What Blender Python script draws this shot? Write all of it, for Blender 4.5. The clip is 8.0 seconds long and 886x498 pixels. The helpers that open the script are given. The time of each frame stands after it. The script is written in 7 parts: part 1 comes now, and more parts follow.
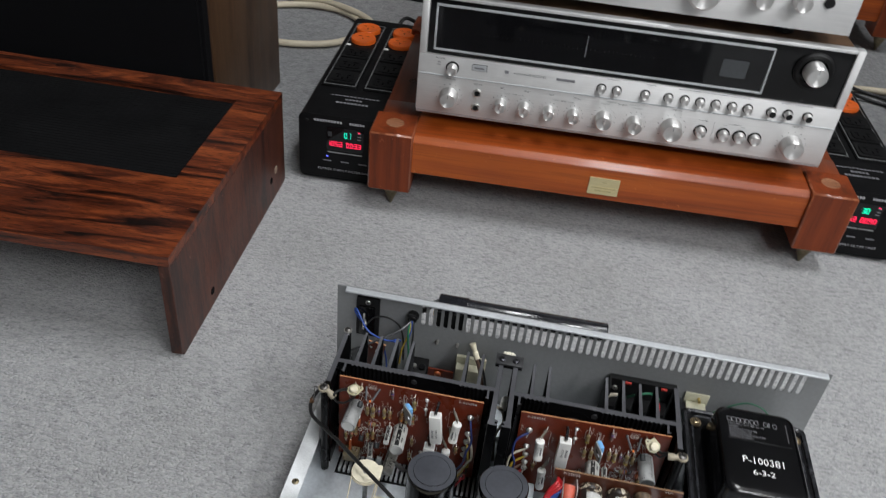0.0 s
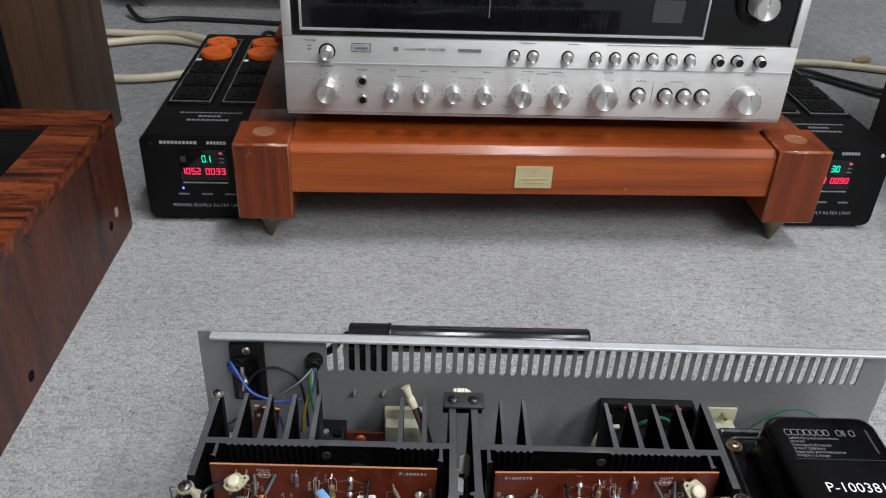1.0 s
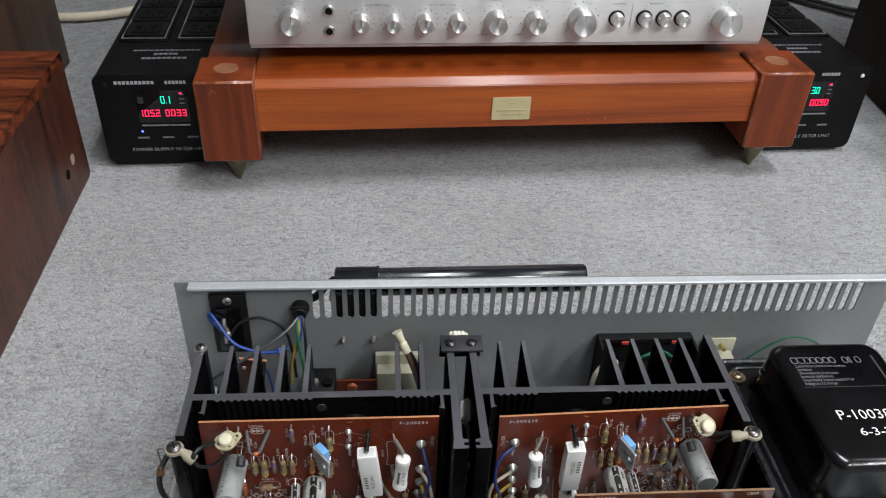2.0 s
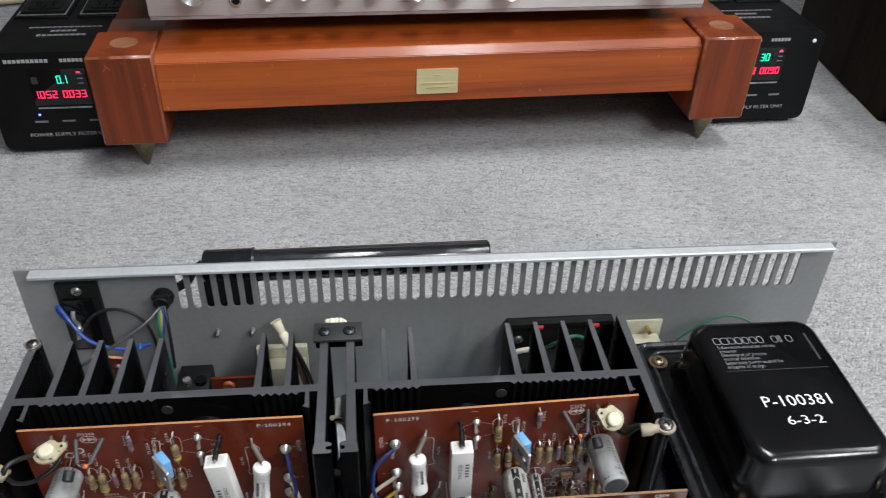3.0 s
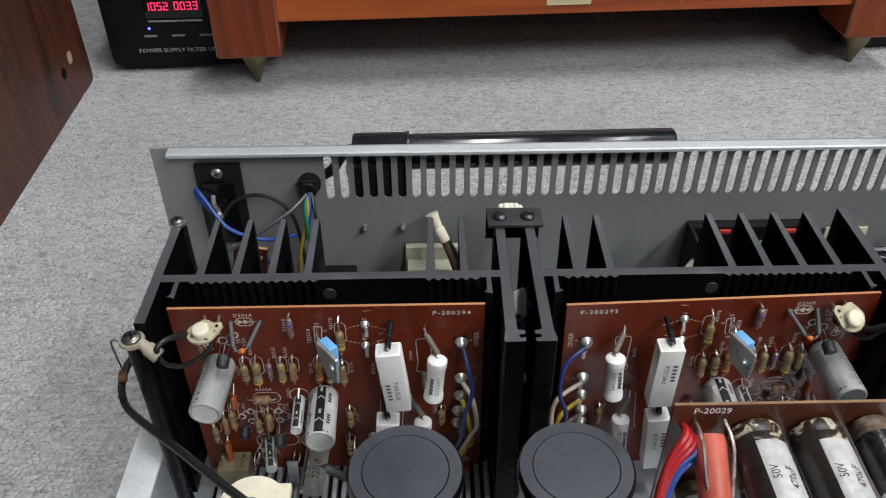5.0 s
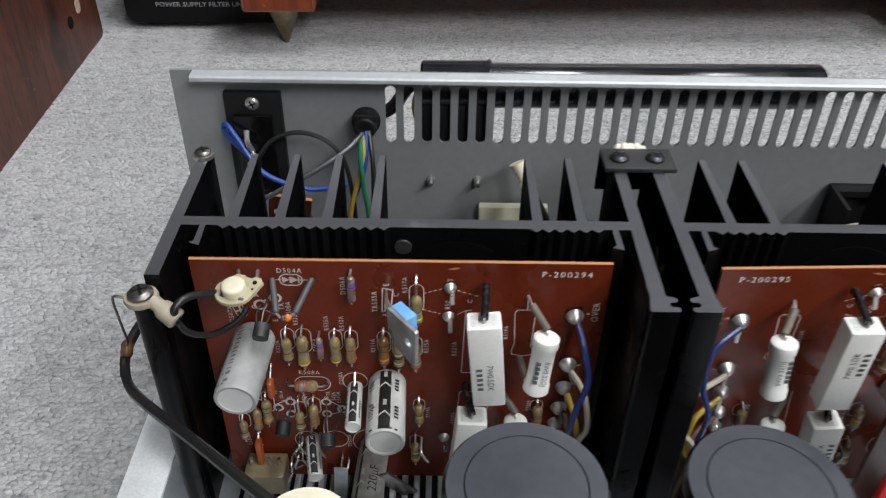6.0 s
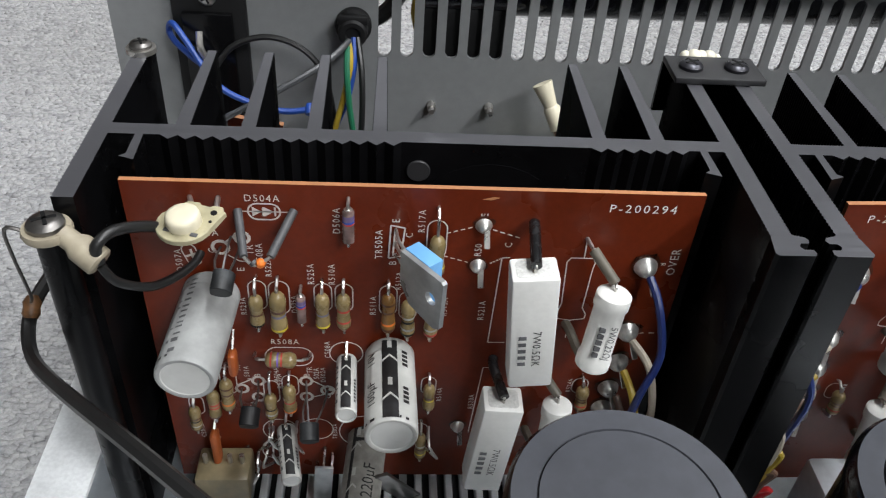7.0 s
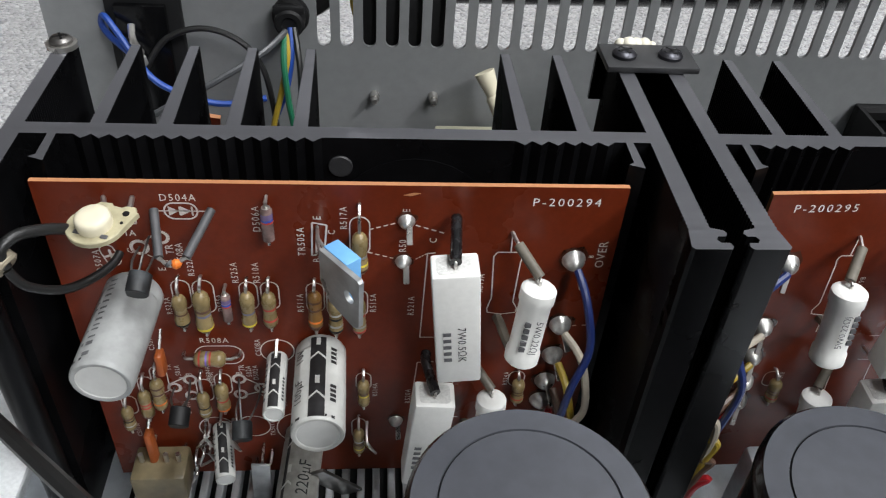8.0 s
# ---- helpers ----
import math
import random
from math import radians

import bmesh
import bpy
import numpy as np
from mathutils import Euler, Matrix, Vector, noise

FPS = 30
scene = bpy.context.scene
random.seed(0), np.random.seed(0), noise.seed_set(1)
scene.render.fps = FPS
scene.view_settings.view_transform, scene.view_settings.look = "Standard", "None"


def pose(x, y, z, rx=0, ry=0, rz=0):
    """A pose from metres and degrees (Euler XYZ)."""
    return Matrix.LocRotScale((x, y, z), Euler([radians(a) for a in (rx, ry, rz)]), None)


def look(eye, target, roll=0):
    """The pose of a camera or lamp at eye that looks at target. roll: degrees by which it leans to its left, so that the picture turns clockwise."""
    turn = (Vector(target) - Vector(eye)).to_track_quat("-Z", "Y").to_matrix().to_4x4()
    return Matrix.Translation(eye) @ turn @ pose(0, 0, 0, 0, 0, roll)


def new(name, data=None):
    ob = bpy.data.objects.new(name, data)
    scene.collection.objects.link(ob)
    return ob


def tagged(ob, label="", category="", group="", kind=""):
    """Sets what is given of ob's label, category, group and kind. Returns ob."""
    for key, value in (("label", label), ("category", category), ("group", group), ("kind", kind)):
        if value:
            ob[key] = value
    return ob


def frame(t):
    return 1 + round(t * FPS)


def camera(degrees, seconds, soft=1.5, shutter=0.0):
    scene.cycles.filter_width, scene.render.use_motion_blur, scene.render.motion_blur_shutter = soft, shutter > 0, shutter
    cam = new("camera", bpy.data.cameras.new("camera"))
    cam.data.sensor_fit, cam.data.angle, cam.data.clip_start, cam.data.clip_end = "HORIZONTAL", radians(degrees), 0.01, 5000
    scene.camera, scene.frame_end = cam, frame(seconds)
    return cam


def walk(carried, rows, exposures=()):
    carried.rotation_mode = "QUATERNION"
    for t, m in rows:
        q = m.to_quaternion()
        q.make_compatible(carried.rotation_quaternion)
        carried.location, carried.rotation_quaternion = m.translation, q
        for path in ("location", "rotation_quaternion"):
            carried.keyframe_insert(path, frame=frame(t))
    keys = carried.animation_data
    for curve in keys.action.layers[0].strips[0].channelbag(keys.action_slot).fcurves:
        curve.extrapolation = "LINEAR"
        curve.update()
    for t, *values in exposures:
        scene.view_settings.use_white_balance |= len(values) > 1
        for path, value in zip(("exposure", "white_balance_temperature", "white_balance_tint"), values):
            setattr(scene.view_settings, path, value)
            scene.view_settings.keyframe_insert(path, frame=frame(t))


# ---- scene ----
cam = camera(56.9, 8.0, soft=1.1, shutter=0.2)
PATH = [
    (0, (0.084, -0.592, 0.666), (-0.091, 0.993, -0.541), 6.2),
    (0.3, (0.078, -0.603, 0.604), (-0.011, 1.019, -0.563), 4.3),
    (0.5, (0.094, -0.547, 0.551), (0.009, 1.141, -0.52), 2.7),
    (1, (0.069, -0.432, 0.489), (0.114, 1.266, -0.568), 2.6),
    (1.5, (0.043, -0.427, 0.511), (0.176, 1.187, -0.662), 3.6),
    (1.7, (0.044, -0.423, 0.5), (0.182, 1.188, -0.676), 3.0),
    (2.8, (0.099, -0.369, 0.427), (0.253, 1.231, -0.764), 1.7),
    (3, (0.114, -0.37, 0.429), (0.292, 1.231, -0.756), 1.8),
    (3.5, (0.141, -0.378, 0.426), (0.349, 1.224, -0.752), 1.4),
    (4, (0.13, -0.382, 0.425), (0.303, 1.22, -0.761), 0.5),
    (4.5, (0.088, -0.36, 0.39), (0.173, 1.217, -0.838), -0.3),
    (4.7, (0.072, -0.355, 0.374), (0.117, 1.216, -0.862), -0.7),
    (5.8, (0.041, -0.317, 0.319), (0.041, 1.254, -0.918), 0.3),
    (6, (0.027, -0.298, 0.292), (0.039, 1.287, -0.928), 1.0),
    (6.2, (0.012, -0.278, 0.263), (0.053, 1.311, -0.951), 2.1),
    (6.5, (0.001, -0.257, 0.247), (0.1, 1.319, -0.981), 3.7),
    (7, (0.009, -0.252, 0.24), (0.148, 1.301, -1.013), 4.5),
    (7.5, (0.014, -0.25, 0.242), (0.176, 1.277, -1.039), 4.6),
    (8, (0.024, -0.249, 0.242), (0.189, 1.274, -1.044), 4.3),
]
walk(cam, [(t, look(eye, target, roll)) for t, eye, target, roll in PATH], [(0, -0.64), (0.5, -0.56), (1, -0.48), (1.5, -0.46), (3, -0.28), (3.5, -0.25), (4, -0.23), (4.5, -0.46), (6, -0.22), (6.5, -0.10), (8, -0.01)])
# ---------- world and room light ----------
world = bpy.data.worlds.new("world")
scene.world = world
world.use_nodes = True
world.node_tree.nodes["Background"].inputs[0].default_value = (0.8, 0.87, 1.0, 1)
world.node_tree.nodes["Background"].inputs[1].default_value = 0.25

CEIL = 2.6
LIGHTS = [(1.1, -2.5, 66), (2.0, -1.8, 82), (0.6, 0.0, 46), (2.0, 0.1, 24)]
for lx, ly, power in LIGHTS:
    lamp = bpy.data.lights.new("ceiling_lamp", "AREA")
    lamp.shape, lamp.size, lamp.size_y, lamp.energy, lamp.color = "RECTANGLE", 0.3, 1.2, power, (0.96, 0.98, 1.0)
    new("ceiling_lamp", lamp).matrix_world = pose(lx, ly, CEIL - 0.07)


# ---------- materials ----------
def node(nt, kind, x=0, **vals):
    n = nt.nodes.new(kind)
    for k, v in vals.items():
        n.inputs[k].default_value = v
    return n


def base(name, rough, metal, spec=0.5):
    m = bpy.data.materials.new(name)
    m.use_nodes = True
    nt = m.node_tree
    b = nt.nodes["Principled BSDF"]
    b.inputs["Roughness"].default_value = rough
    b.inputs["Metallic"].default_value = metal
    b.inputs["Specular IOR Level"].default_value = spec
    return m, nt, b


def ramp(nt, fac, stops):
    r = nt.nodes.new("ShaderNodeValToRGB")
    e = r.color_ramp.elements
    while len(e) < len(stops):
        e.new(0.5)
    for s, (p, c) in zip(e, stops):
        s.position, s.color = p, (*c, 1)
    nt.links.new(fac, r.inputs[0])
    return r.outputs[0]


def coords(nt, scale=(1, 1, 1), rot=(0, 0, 0)):
    c, m = nt.nodes.new("ShaderNodeTexCoord"), nt.nodes.new("ShaderNodeMapping")
    m.inputs["Scale"].default_value, m.inputs["Rotation"].default_value = scale, rot
    nt.links.new(c.outputs["Object"], m.inputs[0])
    return m.outputs[0]


def noise_tex(nt, vec, scale, detail=4, distortion=0.0, rough=0.55):
    n = node(nt, "ShaderNodeTexNoise", Scale=scale, Detail=detail, Distortion=distortion, Roughness=rough)
    nt.links.new(vec, n.inputs["Vector"])
    return n.outputs["Fac"]


def mix(nt, kind, fac, a, b):
    n = nt.nodes.new("ShaderNodeMix")
    n.data_type, n.blend_type = "RGBA", kind
    if isinstance(fac, float):
        n.inputs[0].default_value = fac
    else:
        nt.links.new(fac, n.inputs[0])
    for s, v in ((n.inputs[6], a), (n.inputs[7], b)):
        if isinstance(v, tuple):
            s.default_value = (*v, 1)
        else:
            nt.links.new(v, s)
    return n.outputs[2]


def bump(nt, b, height, strength, dist):
    n = node(nt, "ShaderNodeBump", Strength=strength, Distance=dist)
    nt.links.new(height, n.inputs["Height"])
    nt.links.new(n.outputs[0], b.inputs["Normal"])


def paint(name, col, rough=0.45, metal=0.0, var=0.12, big=18, fine=300, relief=0.0, spec=0.5, worn=0.12):
    """A plain surface with slight stains, uneven gloss and grain."""
    m, nt, b = base(name, rough, metal, spec)
    v = coords(nt)
    n1, n2 = noise_tex(nt, v, big, 5), noise_tex(nt, v, fine, 3)
    lo, hi = [tuple(min(1, c * k) for c in col) for k in (1 - var, 1 + var)]
    c1 = ramp(nt, n1, [(0.3, lo), (0.7, hi)])
    c2 = ramp(nt, n2, [(0.35, (1 - var * 0.8,) * 3), (0.65, (1, 1, 1))])
    nt.links.new(mix(nt, "MULTIPLY", 1.0, c1, c2), b.inputs["Base Color"])
    r = ramp(nt, n1, [(0.25, (max(0, rough - worn),) * 3), (0.75, (min(1, rough + worn),) * 3)])
    nt.links.new(r, b.inputs["Roughness"])
    if relief:
        bump(nt, b, n2, 0.4, relief)
    return m


def wood(name, dark, mid, light, along, freq=38, stretch=0.05, rough=0.35, wobble=0.6, rays=0.5, coat=0.0, spec=0.5):
    """Timber with its grain running along an axis (0, 1 or 2)."""
    m, nt, b = base(name, rough, 0, spec)
    sc = [1.0, 1.0, 1.0]
    sc[along] = stretch
    v = coords(nt, tuple(sc))
    warp = noise_tex(nt, v, 9, 3)
    add = nt.nodes.new("ShaderNodeVectorMath")
    add.operation = "MULTIPLY_ADD"
    cmb = nt.nodes.new("ShaderNodeCombineXYZ")
    for s in cmb.inputs:
        nt.links.new(warp, s)
    nt.links.new(cmb.outputs[0], add.inputs[0])
    add.inputs[1].default_value = (wobble * 0.12,) * 3
    nt.links.new(v, add.inputs[2])
    n1 = noise_tex(nt, add.outputs[0], freq, 7, 0.4, 0.65)
    n2 = noise_tex(nt, v, freq * 11, 4, 0, 0.6)
    n3 = noise_tex(nt, coords(nt), 7, 3)
    c1 = ramp(nt, n1, [(0.36, dark), (0.48, mid), (0.62, light)])
    pores = ramp(nt, n2, [(0.34, (rays,) * 3), (0.5, (1, 1, 1))])
    c2 = mix(nt, "MULTIPLY", 1.0, c1, pores)
    nicks = ramp(nt, noise_tex(nt, coords(nt, (1, 1, 0.6)), 160, 2, 1.5), [(0.71, (0, 0, 0)), (0.74, (0.55, 0.55, 0.55))])
    c2 = mix(nt, "MIX", nicks, c2, tuple(min(0.7, k * 1.6 + 0.05) for k in light))
    c3 = mix(nt, "MULTIPLY", 1.0, c2, ramp(nt, n3, [(0.3, (0.82, 0.8, 0.8)), (0.7, (1, 1, 1))]))
    nt.links.new(c3, b.inputs["Base Color"])
    nt.links.new(ramp(nt, n3, [(0.3, (rough - 0.07,) * 3), (0.7, (rough + 0.12,) * 3)]), b.inputs["Roughness"])
    b.inputs["Coat Weight"].default_value = coat
    b.inputs["Coat Roughness"].default_value = 0.12
    bump(nt, b, n2, 0.25, 0.0002)
    return m


def brushed(name, col, rough, axis, metal=1.0, aniso=0.5, turn=0.25, about="Z"):
    """Metal with fine lines along an axis."""
    m, nt, b = base(name, rough, metal)
    sc = [1.0, 1.0, 1.0]
    sc[axis] = 0.01
    n = noise_tex(nt, coords(nt, tuple(sc)), 1500, 3)
    n2 = noise_tex(nt, coords(nt), 25, 3)
    c = ramp(nt, n, [(0.3, tuple(k * 0.86 for k in col)), (0.7, col)])
    nt.links.new(mix(nt, "MULTIPLY", 1.0, c, ramp(nt, n2, [(0.3, (0.9, 0.9, 0.91)), (0.7, (1, 1, 1))])), b.inputs["Base Color"])
    nt.links.new(ramp(nt, n, [(0.3, (rough - 0.06,) * 3), (0.7, (rough + 0.1,) * 3)]), b.inputs["Roughness"])
    bump(nt, b, n, 0.15, 0.0001)
    t = nt.nodes.new("ShaderNodeTangent")
    t.direction_type, t.axis = "RADIAL", about
    b.inputs["Anisotropic"].default_value = aniso
    b.inputs["Anisotropic Rotation"].default_value = turn
    nt.links.new(t.outputs[0], b.inputs["Tangent"])
    return m


def glow(name, col, power):
    m, nt, b = base(name, 0.4, 0)
    b.inputs["Base Color"].default_value = (*col, 1)
    b.inputs["Emission Color"].default_value = (*col, 1)
    b.inputs["Emission Strength"].default_value = power
    return m


def carpet_mat():
    """Heather-grey loop pile: light and dark yarn mixed, with soft worn patches."""
    m, nt, b = base("carpet", 0.95, 0, 0.15)
    v = coords(nt)
    sp = coords(nt, (0.5, 1, 1), (0, 0, 0.12))
    sp2 = coords(nt, (0.22, 1, 1), (0, 0, -0.08))
    n1 = noise_tex(nt, sp, 420, 4, 0.6, 0.7)
    n2 = noise_tex(nt, sp2, 330, 4, 0.8, 0.7)
    n3 = noise_tex(nt, v, 6, 4)
    n4 = noise_tex(nt, v, 60, 3)
    a = ramp(nt, n1, [(0.33, (0.25, 0.253, 0.26)), (0.46, (0.38, 0.383, 0.389)), (0.64, (0.51, 0.512, 0.517))])
    d = ramp(nt, n2, [(0.33, (0.68, 0.68, 0.69)), (0.47, (0.92, 0.92, 0.925)), (0.62, (1, 1, 1))])
    c = mix(nt, "MULTIPLY", 1.0, a, d)
    c = mix(nt, "MULTIPLY", 1.0, c, ramp(nt, n3, [(0.3, (0.86, 0.86, 0.85)), (0.7, (1, 1, 1))]))
    c = mix(nt, "MULTIPLY", 1.0, c, ramp(nt, n4, [(0.3, (0.8, 0.8, 0.8)), (0.6, (1, 1, 1))]))
    nt.links.new(c, b.inputs["Base Color"])
    h = mix(nt, "MIX", 0.5, ramp(nt, n1, [(0.25, (0, 0, 0)), (0.75, (1, 1, 1))]), ramp(nt, n2, [(0.25, (0, 0, 0)), (0.75, (1, 1, 1))]))
    bump(nt, b, h, 0.8, 0.003)
    return m


CARPET = carpet_mat()


def pile_mat():
    """Yarn loops, each of its own shade."""
    m, nt, b = base("carpet_yarn", 0.95, 0, 0.15)
    g = nt.nodes.new("ShaderNodeNewGeometry")
    shade = ramp(nt, g.outputs["Random Per Island"], [(0.0, (0.375, 0.376, 0.381)), (0.2, (0.425, 0.426, 0.43)), (0.6, (0.455, 0.456, 0.459)), (1.0, (0.49, 0.489, 0.488))])
    v = coords(nt)
    n3, n4 = noise_tex(nt, v, 6, 4), noise_tex(nt, v, 1400, 3)
    c = mix(nt, "MULTIPLY", 1.0, shade, ramp(nt, n3, [(0.3, (0.83, 0.83, 0.82)), (0.7, (1, 1, 1))]))
    c = mix(nt, "MULTIPLY", 1.0, c, ramp(nt, n4, [(0.3, (0.8, 0.8, 0.8)), (0.6, (1, 1, 1))]))
    n5 = noise_tex(nt, coords(nt, (0.34, 1, 1), (0, 0, 0.06)), 330, 3, 0.8, 0.6)
    c = mix(nt, "MULTIPLY", 1.0, c, ramp(nt, n5, [(0.33, (0.66, 0.665, 0.68)), (0.45, (0.9, 0.9, 0.905)), (0.58, (1, 1, 1))]))
    nt.links.new(c, b.inputs["Base Color"])
    bump(nt, b, n4, 0.4, 0.0003)
    return m


YARN = pile_mat()
CEILM = paint("ceiling_paint", (0.74, 0.74, 0.73), 0.85, var=0.04, big=3, fine=120, relief=0.0004)
# Kept dark so that the unseen walls bounce little light.
WALL = paint("wall_paint", (0.25, 0.25, 0.245), 0.8, var=0.04, big=3, fine=120, relief=0.0004)
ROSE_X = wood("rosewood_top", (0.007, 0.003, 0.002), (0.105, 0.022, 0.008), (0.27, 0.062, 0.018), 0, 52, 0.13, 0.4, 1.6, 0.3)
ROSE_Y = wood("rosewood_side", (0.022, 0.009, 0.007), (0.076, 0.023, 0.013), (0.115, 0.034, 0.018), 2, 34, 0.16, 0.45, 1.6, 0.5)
CASE_IN = paint("case_lining", (0.045, 0.035, 0.03), 0.8, fine=500)
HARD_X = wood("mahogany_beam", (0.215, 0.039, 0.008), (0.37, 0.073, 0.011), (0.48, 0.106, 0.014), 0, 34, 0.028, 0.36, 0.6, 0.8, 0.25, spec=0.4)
# Rail wood: the shade behind the posts is put into its darker colour.
HARD_Y = wood("shaded_mahogany_rail", (0.09, 0.016, 0.004), (0.17, 0.031, 0.007), (0.23, 0.046, 0.01), 1, 24, 0.016, 0.34, 0.5, 0.8, 0.9)
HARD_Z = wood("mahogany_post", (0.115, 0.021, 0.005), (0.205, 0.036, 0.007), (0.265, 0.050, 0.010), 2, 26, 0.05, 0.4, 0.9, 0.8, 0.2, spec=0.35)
# Post bevels: real wear, plus the edge highlight as a paler colour.
HARD_W = wood("worn_highlit_mahogany_edge", (0.13, 0.028, 0.008), (0.24, 0.055, 0.016), (0.38, 0.13, 0.06), 2, 60, 0.3, 0.35, 0.6, 0.75, 0.5)
PLUG = wood("wood_plug", (0.2, 0.075, 0.034), (0.32, 0.135, 0.066), (0.4, 0.19, 0.1), 0, 40, 0.1, 0.4)
WALNUT = wood("walnut_veneer", (0.045, 0.022, 0.011), (0.085, 0.045, 0.022), (0.115, 0.064, 0.034), 2, 30, 0.05, 0.5, 0.5, 0.7)
DARKWAL = wood("dark_walnut_veneer", (0.014, 0.008, 0.005), (0.028, 0.016, 0.009), (0.036, 0.02, 0.012), 2, 30, 0.05, 0.65, 0.5, 0.7, spec=0.15)
CLOTH = paint("speaker_cloth", (0.005, 0.005, 0.006), 0.95, fine=900, relief=0.0008, spec=0.1)
GRILLE = paint("black_mesh", (0.004, 0.004, 0.0045), 0.75, fine=900, relief=0.0006, spec=0.15)
ALU = brushed("brushed_aluminium", (0.80, 0.795, 0.785), 0.5, 0, 0.5, 0.8)
ALU_TURN = brushed("turned_aluminium", (0.88, 0.87, 0.85), 0.36, 1, 0.85, 0.85, 0.25, "Y")
ALU_EDGE = paint("pale_steel_edge", (0.56, 0.58, 0.60), 0.5, 0.35)
STEEL = paint("grey_steel", (0.262, 0.268, 0.272), 0.42, 0.2, var=0.1, big=9, fine=250)
ZINC = paint("zinc_plate", (0.70, 0.74, 0.78), 0.4, 0.45, var=0.14, big=26)
RAILZ = paint("pale_zinc_rail", (0.84, 0.86, 0.87), 0.5, 0.0, var=0.14, big=45, fine=900)
ANOD = paint("black_anodised", (0.004, 0.004, 0.0045), 0.3, 0.0, var=0.35, big=30, spec=0.14)
STEELD = paint("dull_steel", (0.2, 0.19, 0.18), 0.35, 0.9, var=0.2, big=200)
ANOD_CUT = brushed("sawn_black_metal", (0.152, 0.153, 0.166), 0.4, 0, 0.6)
BLACK = paint("black_enamel", (0.004, 0.004, 0.0045), 0.2, 0, var=0.3, big=20, fine=200, relief=0.00015, worn=0.06, spec=0.35)
# Black enamel bead; its reflected light is put into a greyer base colour.
BEAD = paint("enamel_bead_sheen", (0.045, 0.046, 0.052), 0.24, 0.3, var=0.5, big=60, worn=0.1, spec=0.7)
RUSTW = paint("tarnished_washer", (0.17, 0.125, 0.075), 0.45, 0.75, var=0.3, big=150)
ENAMEL = paint("scuffed_black_enamel", (0.0035, 0.0035, 0.0042), 0.17, 0, var=0.4, big=26, fine=110, relief=0.0002, worn=0.08, spec=0.5)
RODBLK = paint("smooth_black_plastic", (0.010, 0.0105, 0.014), 0.2, 0, var=0.3, big=60, spec=0.6)
BLACKM = paint("black_matt", (0.007, 0.007, 0.0075), 0.55, 0, var=0.3, spec=0.3)
BOXBLK = paint("black_powder_coat", (0.005, 0.005, 0.0056), 0.42, 0, spec=0.2, var=0.25, fine=1400, relief=0.0001)
CAPTOP = paint("grey_vinyl", (0.048, 0.051, 0.062), 0.42, 0, var=0.18, big=40)
PCB = paint("brown_laminate", (0.135, 0.020, 0.006), 0.33, 0, var=0.16, big=30, fine=600, spec=0.3)
PCB_EDGE = paint("laminate_edge", (0.45, 0.195, 0.085), 0.6, 0, fine=800)
DULLEDGE = paint("dull_laminate_edge", (0.27, 0.15, 0.075), 0.6, 0, var=0.3, big=90, fine=800)
SILK = paint("white_print", (0.72, 0.66, 0.61), 0.6, 0, fine=900)
SILKW = paint("white_lettering", (0.85, 0.85, 0.84), 0.5, 0)
SILKD = paint("faded_lettering", (0.04, 0.04, 0.043), 0.5, 0)
FLUX = paint("burnt_flux", (0.05, 0.012, 0.005), 0.3, 0, var=0.4, big=300)
TANSL = paint("tan_grey_sleeving", (0.13, 0.115, 0.09), 0.55, 0, var=0.25, big=200)
SCREWD = paint("blackened_steel", (0.07, 0.07, 0.08), 0.32, 0.85, var=0.25, big=200)
DISCG = paint("dull_grey_disc", (0.036, 0.036, 0.038), 0.5, 0.2)
PRINTG = paint("light_grey_print", (0.42, 0.42, 0.44), 0.5, 0)
SILKG = paint("grey_lettering", (0.2, 0.2, 0.215), 0.5, 0)
CERAM = paint("white_ceramic", (0.78, 0.775, 0.745), 0.55, 0, var=0.05, big=60, fine=700, relief=0.0001)
GREYCAP = paint("grey_sleeve", (0.32, 0.325, 0.32), 0.42, 0, var=0.2, big=60)
WHITECAP = paint("white_sleeve", (0.50, 0.50, 0.475), 0.36, 0, var=0.14, big=70)
AGEDCAP = paint("aged_white_sleeve", (0.52, 0.52, 0.50), 0.36, 0, var=0.18, big=140)
DULLCAP = paint("dull_stained_sleeve", (0.36, 0.35, 0.32), 0.45, 0, var=0.35, big=110)
GLUE = paint("brown_old_glue", (0.15, 0.105, 0.065), 0.5, 0, var=0.65, big=160, relief=0.0005)


def smeared_mat():
    """Dark brown sleeve under flaking smears of cream glue."""
    m, nt, b = base("glue_smeared_sleeve", 0.4, 0)
    n1, n2 = noise_tex(nt, coords(nt), 190, 4, 0.8, 0.6), noise_tex(nt, coords(nt), 900, 3)
    c = ramp(nt, n1, [(0.49, (0.022, 0.017, 0.014)), (0.53, (0.12, 0.07, 0.035)), (0.57, (0.5, 0.45, 0.35))])
    nt.links.new(mix(nt, "MULTIPLY", 1.0, c, ramp(nt, n2, [(0.3, (0.7, 0.7, 0.7)), (0.6, (1, 1, 1))])), b.inputs["Base Color"])
    bump(nt, b, n1, 0.4, 0.0006)
    return m


